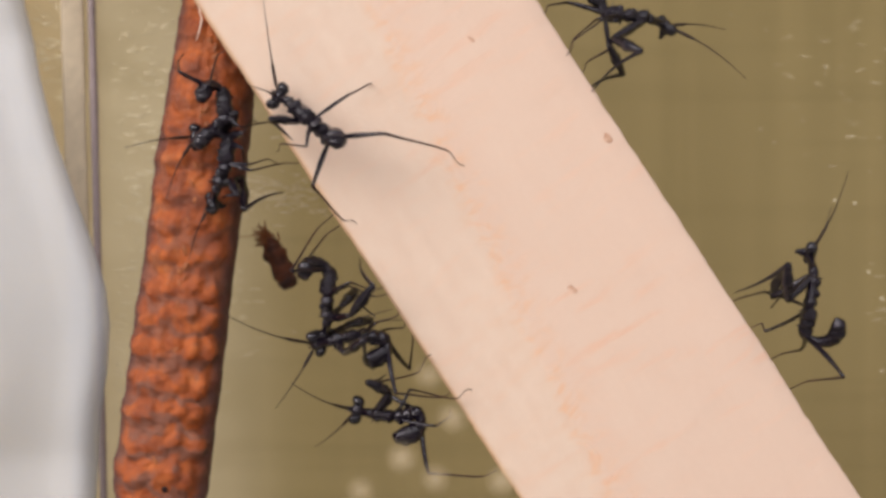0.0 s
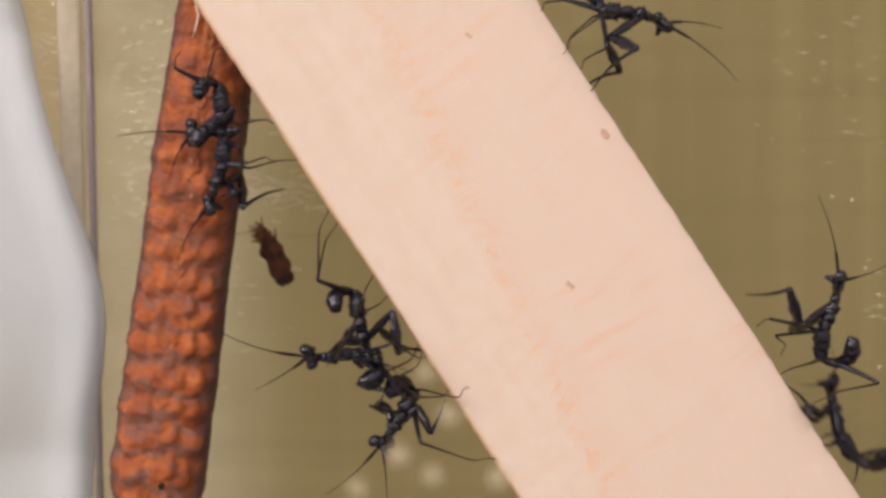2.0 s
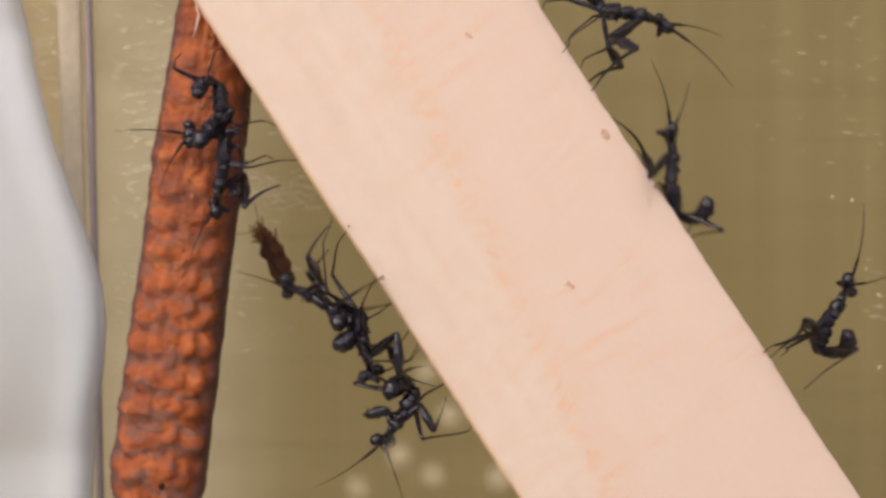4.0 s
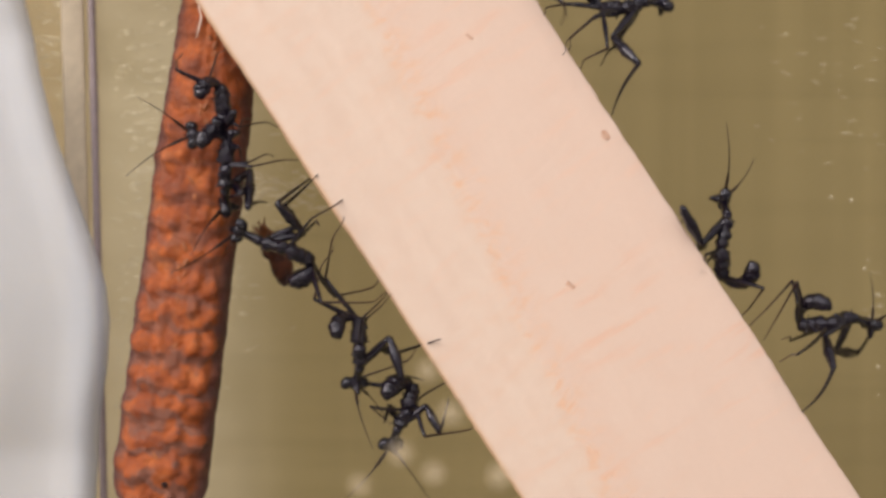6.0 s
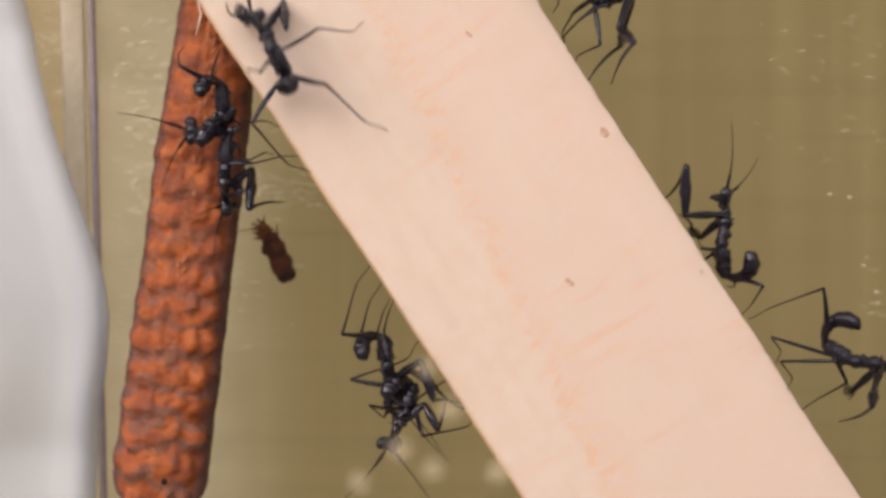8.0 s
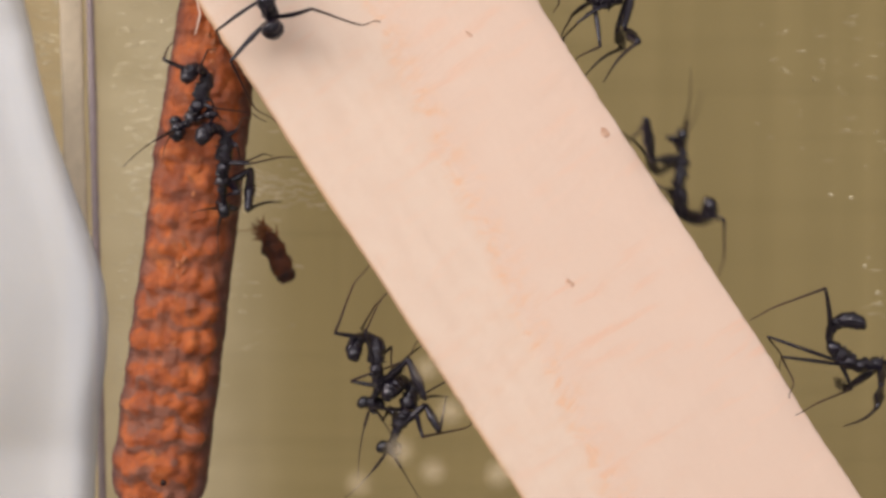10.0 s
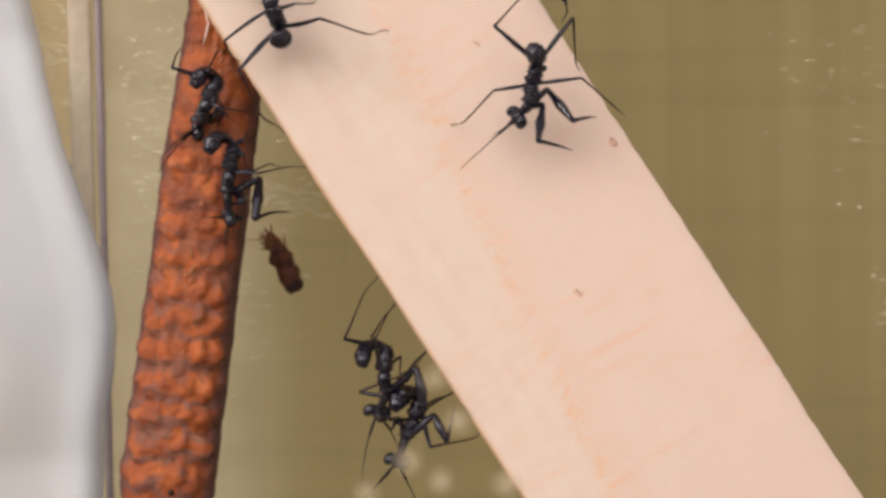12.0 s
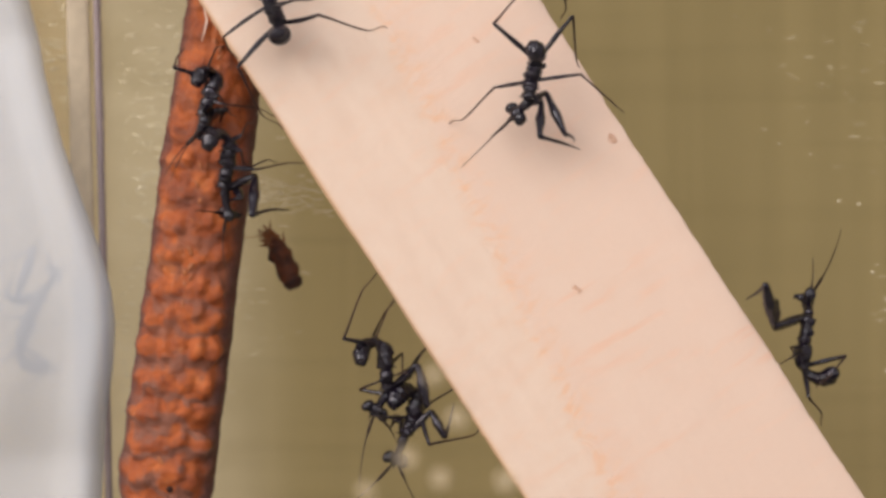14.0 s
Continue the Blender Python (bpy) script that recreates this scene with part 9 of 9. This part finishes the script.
    n.at(1.1, (-0.1, -1, 0.1), ((-15.40, -1.54, 21.82), (-14.80, -2.40, 21.01), (-13.98, -2.40, 19.54), (-13.36, -1.55, 18.69), (-12.93, -2.46, 17.73)),
         ((-14.43, -1.53, 20.82), (-13.86, -3.39, 21.43), (-14.48, -1.19, 22.61), (-12.46, -4.39, 19.21), (-11.06, -2.19, 20.23), (-9.70, -2.94, 17.83), (-6.67, -0.74, 15.84), (-14.90, -3.74, 23.50)),
         ((-15.55, -1.83, 20.82), (-15.95, -2.91, 21.52), (-16.65, -0.71, 22.65), (-14.83, -3.48, 19.04), (-15.44, -1.28, 18.41), (-14.08, -3.75, 15.76), (-13.03, -1.55, 13.93), (-16.93, -3.74, 22.76)))
    n.at(2, (-0.1, -1, 0.1), ((-18.36, -1.54, 28.25), (-17.73, -2.40, 27.39), (-16.92, -2.40, 25.92), (-16.32, -1.55, 25.12), (-15.87, -2.40, 24.13)),
         ((-17.39, -1.52, 27.26), (-16.77, -3.40, 27.76), (-17.61, -0.10, 29.33), (-15.35, -4.39, 25.48), (-14.25, -0.12, 27.09), (-12.63, -2.80, 24.21), (-9.65, -0.60, 22.34), (-17.80, -3.74, 29.81)),
         ((-18.50, -1.84, 27.23), (-18.86, -2.93, 27.87), (-19.62, -0.73, 29.12), (-17.73, -3.48, 25.36), (-18.40, -1.28, 24.85), (-16.98, -3.75, 22.07), (-15.99, -1.55, 20.35), (-19.84, -3.74, 29.07)))
    n.at(14, (-0.1, -1, 0.1), ((-18.36, -1.54, 28.25), (-17.73, -2.40, 27.39), (-16.92, -2.40, 25.92), (-16.32, -1.55, 25.12), (-15.87, -2.40, 24.13)),
         ((-17.39, -1.52, 27.26), (-16.77, -3.40, 27.76), (-17.61, -0.10, 29.33), (-15.35, -4.39, 25.48), (-14.25, -0.12, 27.09), (-12.63, -2.80, 24.21), (-9.65, -0.60, 22.34), (-17.80, -3.74, 29.81)),
         ((-18.50, -1.84, 27.23), (-18.86, -2.93, 27.87), (-19.62, -0.73, 29.12), (-17.73, -3.48, 25.36), (-18.40, -1.28, 24.85), (-16.98, -3.75, 22.07), (-15.99, -1.55, 20.35), (-19.84, -3.74, 29.07)))
    nymphs.append(n)
    n = Nymph('black mantis nymph climbing behind the translucent paper sheet')
    n.at(0, (1, 0, -0.2), ((-24.83, 9.40, -20.45), (-25.40, 9.00, -21.29), (-26.27, 9.00, -22.73), (-26.89, 9.40, -24.60), (-25.09, 9.80, -25.22)),
         ((-26.82, 9.40, -20.82), (-26.91, 9.00, -19.31), (-28.08, 9.40, -18.65), (-26.11, 8.60, -22.12), (-27.63, 9.00, -21.47), (-24.22, 9.00, -24.52), (-23.03, 9.40, -25.86), (-23.68, 9.00, -17.52)),
         ((-26.46, 9.40, -21.18), (-27.27, 9.00, -20.75), (-27.00, 9.40, -19.73), (-26.47, 8.60, -22.48), (-27.99, 9.00, -22.19), (-25.84, 9.00, -25.06), (-27.72, 9.40, -26.94), (-27.27, 9.00, -18.24)))
    n.at(12.3, (1, 0, -0.2), ((-24.83, 9.40, -20.45), (-25.40, 9.00, -21.29), (-26.27, 9.00, -22.73), (-26.89, 9.40, -24.60), (-25.09, 9.80, -25.22)),
         ((-26.82, 9.40, -20.82), (-26.91, 9.00, -19.31), (-28.08, 9.40, -18.65), (-26.11, 8.60, -22.12), (-27.63, 9.00, -21.47), (-24.22, 9.00, -24.52), (-23.03, 9.40, -25.86), (-23.68, 9.00, -17.52)),
         ((-26.46, 9.40, -21.18), (-27.27, 9.00, -20.75), (-27.00, 9.40, -19.73), (-26.47, 8.60, -22.48), (-27.99, 9.00, -22.19), (-25.84, 9.00, -25.06), (-27.72, 9.40, -26.94), (-27.27, 9.00, -18.24)))
    n.at(12.8, (1, 0, -0.2), ((-24.65, 9.40, -17.05), (-25.22, 9.00, -17.89), (-26.08, 9.00, -19.33), (-26.70, 9.40, -21.19), (-24.90, 9.80, -21.80)),
         ((-26.63, 9.40, -17.41), (-26.45, 9.40, -13.88), (-27.61, 9.80, -13.49), (-25.93, 8.60, -18.73), (-27.44, 9.00, -18.07), (-24.03, 9.00, -21.13), (-22.84, 9.40, -22.45), (-21.76, 9.40, -13.26)),
         ((-26.27, 9.40, -17.05), (-26.91, 9.00, -16.64), (-26.85, 9.60, -15.27), (-26.28, 8.60, -19.09), (-27.80, 9.00, -18.79), (-25.65, 9.00, -21.67), (-27.53, 9.40, -23.54), (-27.08, 9.00, -14.84)))
    n.at(13, (1, 0, -0.2), ((-25.02, 9.74, -13.71), (-25.60, 9.34, -14.64), (-26.32, 9.00, -16.04), (-26.83, 9.40, -17.82), (-25.03, 9.80, -18.41)),
         ((-26.11, 9.74, -14.25), (-26.57, 9.34, -12.94), (-27.92, 9.74, -13.16), (-26.19, 8.60, -15.45), (-27.93, 9.90, -14.94), (-24.20, 9.00, -17.75), (-22.96, 9.40, -19.01), (-23.94, 9.34, -10.96)),
         ((-26.47, 9.74, -14.61), (-26.75, 9.34, -14.20), (-27.55, 9.74, -13.53), (-26.53, 8.60, -15.82), (-28.26, 9.90, -15.68), (-25.71, 8.60, -18.29), (-27.71, 9.90, -20.36), (-27.40, 8.70, -10.73)))
    n.at(13.3, (1, 0, -0.2), ((-24.55, 9.00, -10.35), (-25.49, 9.00, -11.57), (-26.28, 9.00, -13.05), (-26.90, 9.40, -14.78), (-25.61, 9.80, -15.41)),
         ((-26.61, 9.40, -11.54), (-27.61, 9.00, -11.39), (-26.53, 9.00, -8.99), (-27.00, 8.70, -13.09), (-28.17, 9.10, -13.31), (-24.12, 8.60, -14.69), (-25.99, 9.00, -13.84), (-22.97, 8.60, -8.42)),
         ((-26.43, 9.40, -11.90), (-27.43, 9.00, -11.86), (-28.05, 9.40, -10.82), (-27.07, 9.00, -14.02), (-28.41, 9.40, -14.78), (-27.43, 9.00, -15.45), (-28.95, 9.40, -15.86), (-25.91, 8.60, -7.88)))
    n.at(13.6, (1, 0, -0.2), ((-25.06, 9.75, -7.43), (-25.70, 9.35, -8.38), (-26.42, 9.00, -9.79), (-26.86, 9.00, -11.69), (-25.07, 9.40, -12.78)),
         ((-26.76, 9.75, -7.68), (-27.40, 9.35, -7.12), (-28.48, 9.35, -4.60), (-27.15, 8.70, -9.88), (-28.30, 9.10, -10.14), (-24.84, 8.60, -12.91), (-27.42, 8.60, -14.24), (-24.12, 9.35, -6.32)),
         ((-26.94, 9.75, -8.22), (-27.52, 9.10, -7.46), (-26.53, 9.50, -6.58), (-27.17, 9.00, -10.80), (-28.48, 9.40, -11.61), (-27.37, 8.60, -12.21), (-28.88, 9.00, -12.68), (-26.14, 9.35, -5.32)))
    n.at(14, (1, 0, -0.2), ((-25.37, 9.80, -2.03), (-25.94, 9.40, -3.00), (-26.57, 9.00, -4.25), (-27.16, 9.40, -5.88), (-25.29, 9.40, -7.14)),
         ((-27.59, 9.20, -3.17), (-26.62, 9.20, -0.80), (-28.39, 9.60, -0.73), (-27.30, 8.70, -4.30), (-28.47, 9.10, -4.49), (-25.03, 9.00, -7.48), (-27.09, 9.40, -8.94), (-24.64, 9.40, -1.20)),
         ((-27.45, 9.40, -3.54), (-28.08, 9.00, -2.81), (-27.81, 9.40, -1.74), (-27.37, 9.00, -5.21), (-28.72, 9.40, -5.95), (-27.73, 9.00, -6.65), (-29.26, 9.40, -7.02), (-26.01, 9.40, 0.06)))
    nymphs.append(n)
    for n in nymphs:
        n.build()
        n.move()


motions()
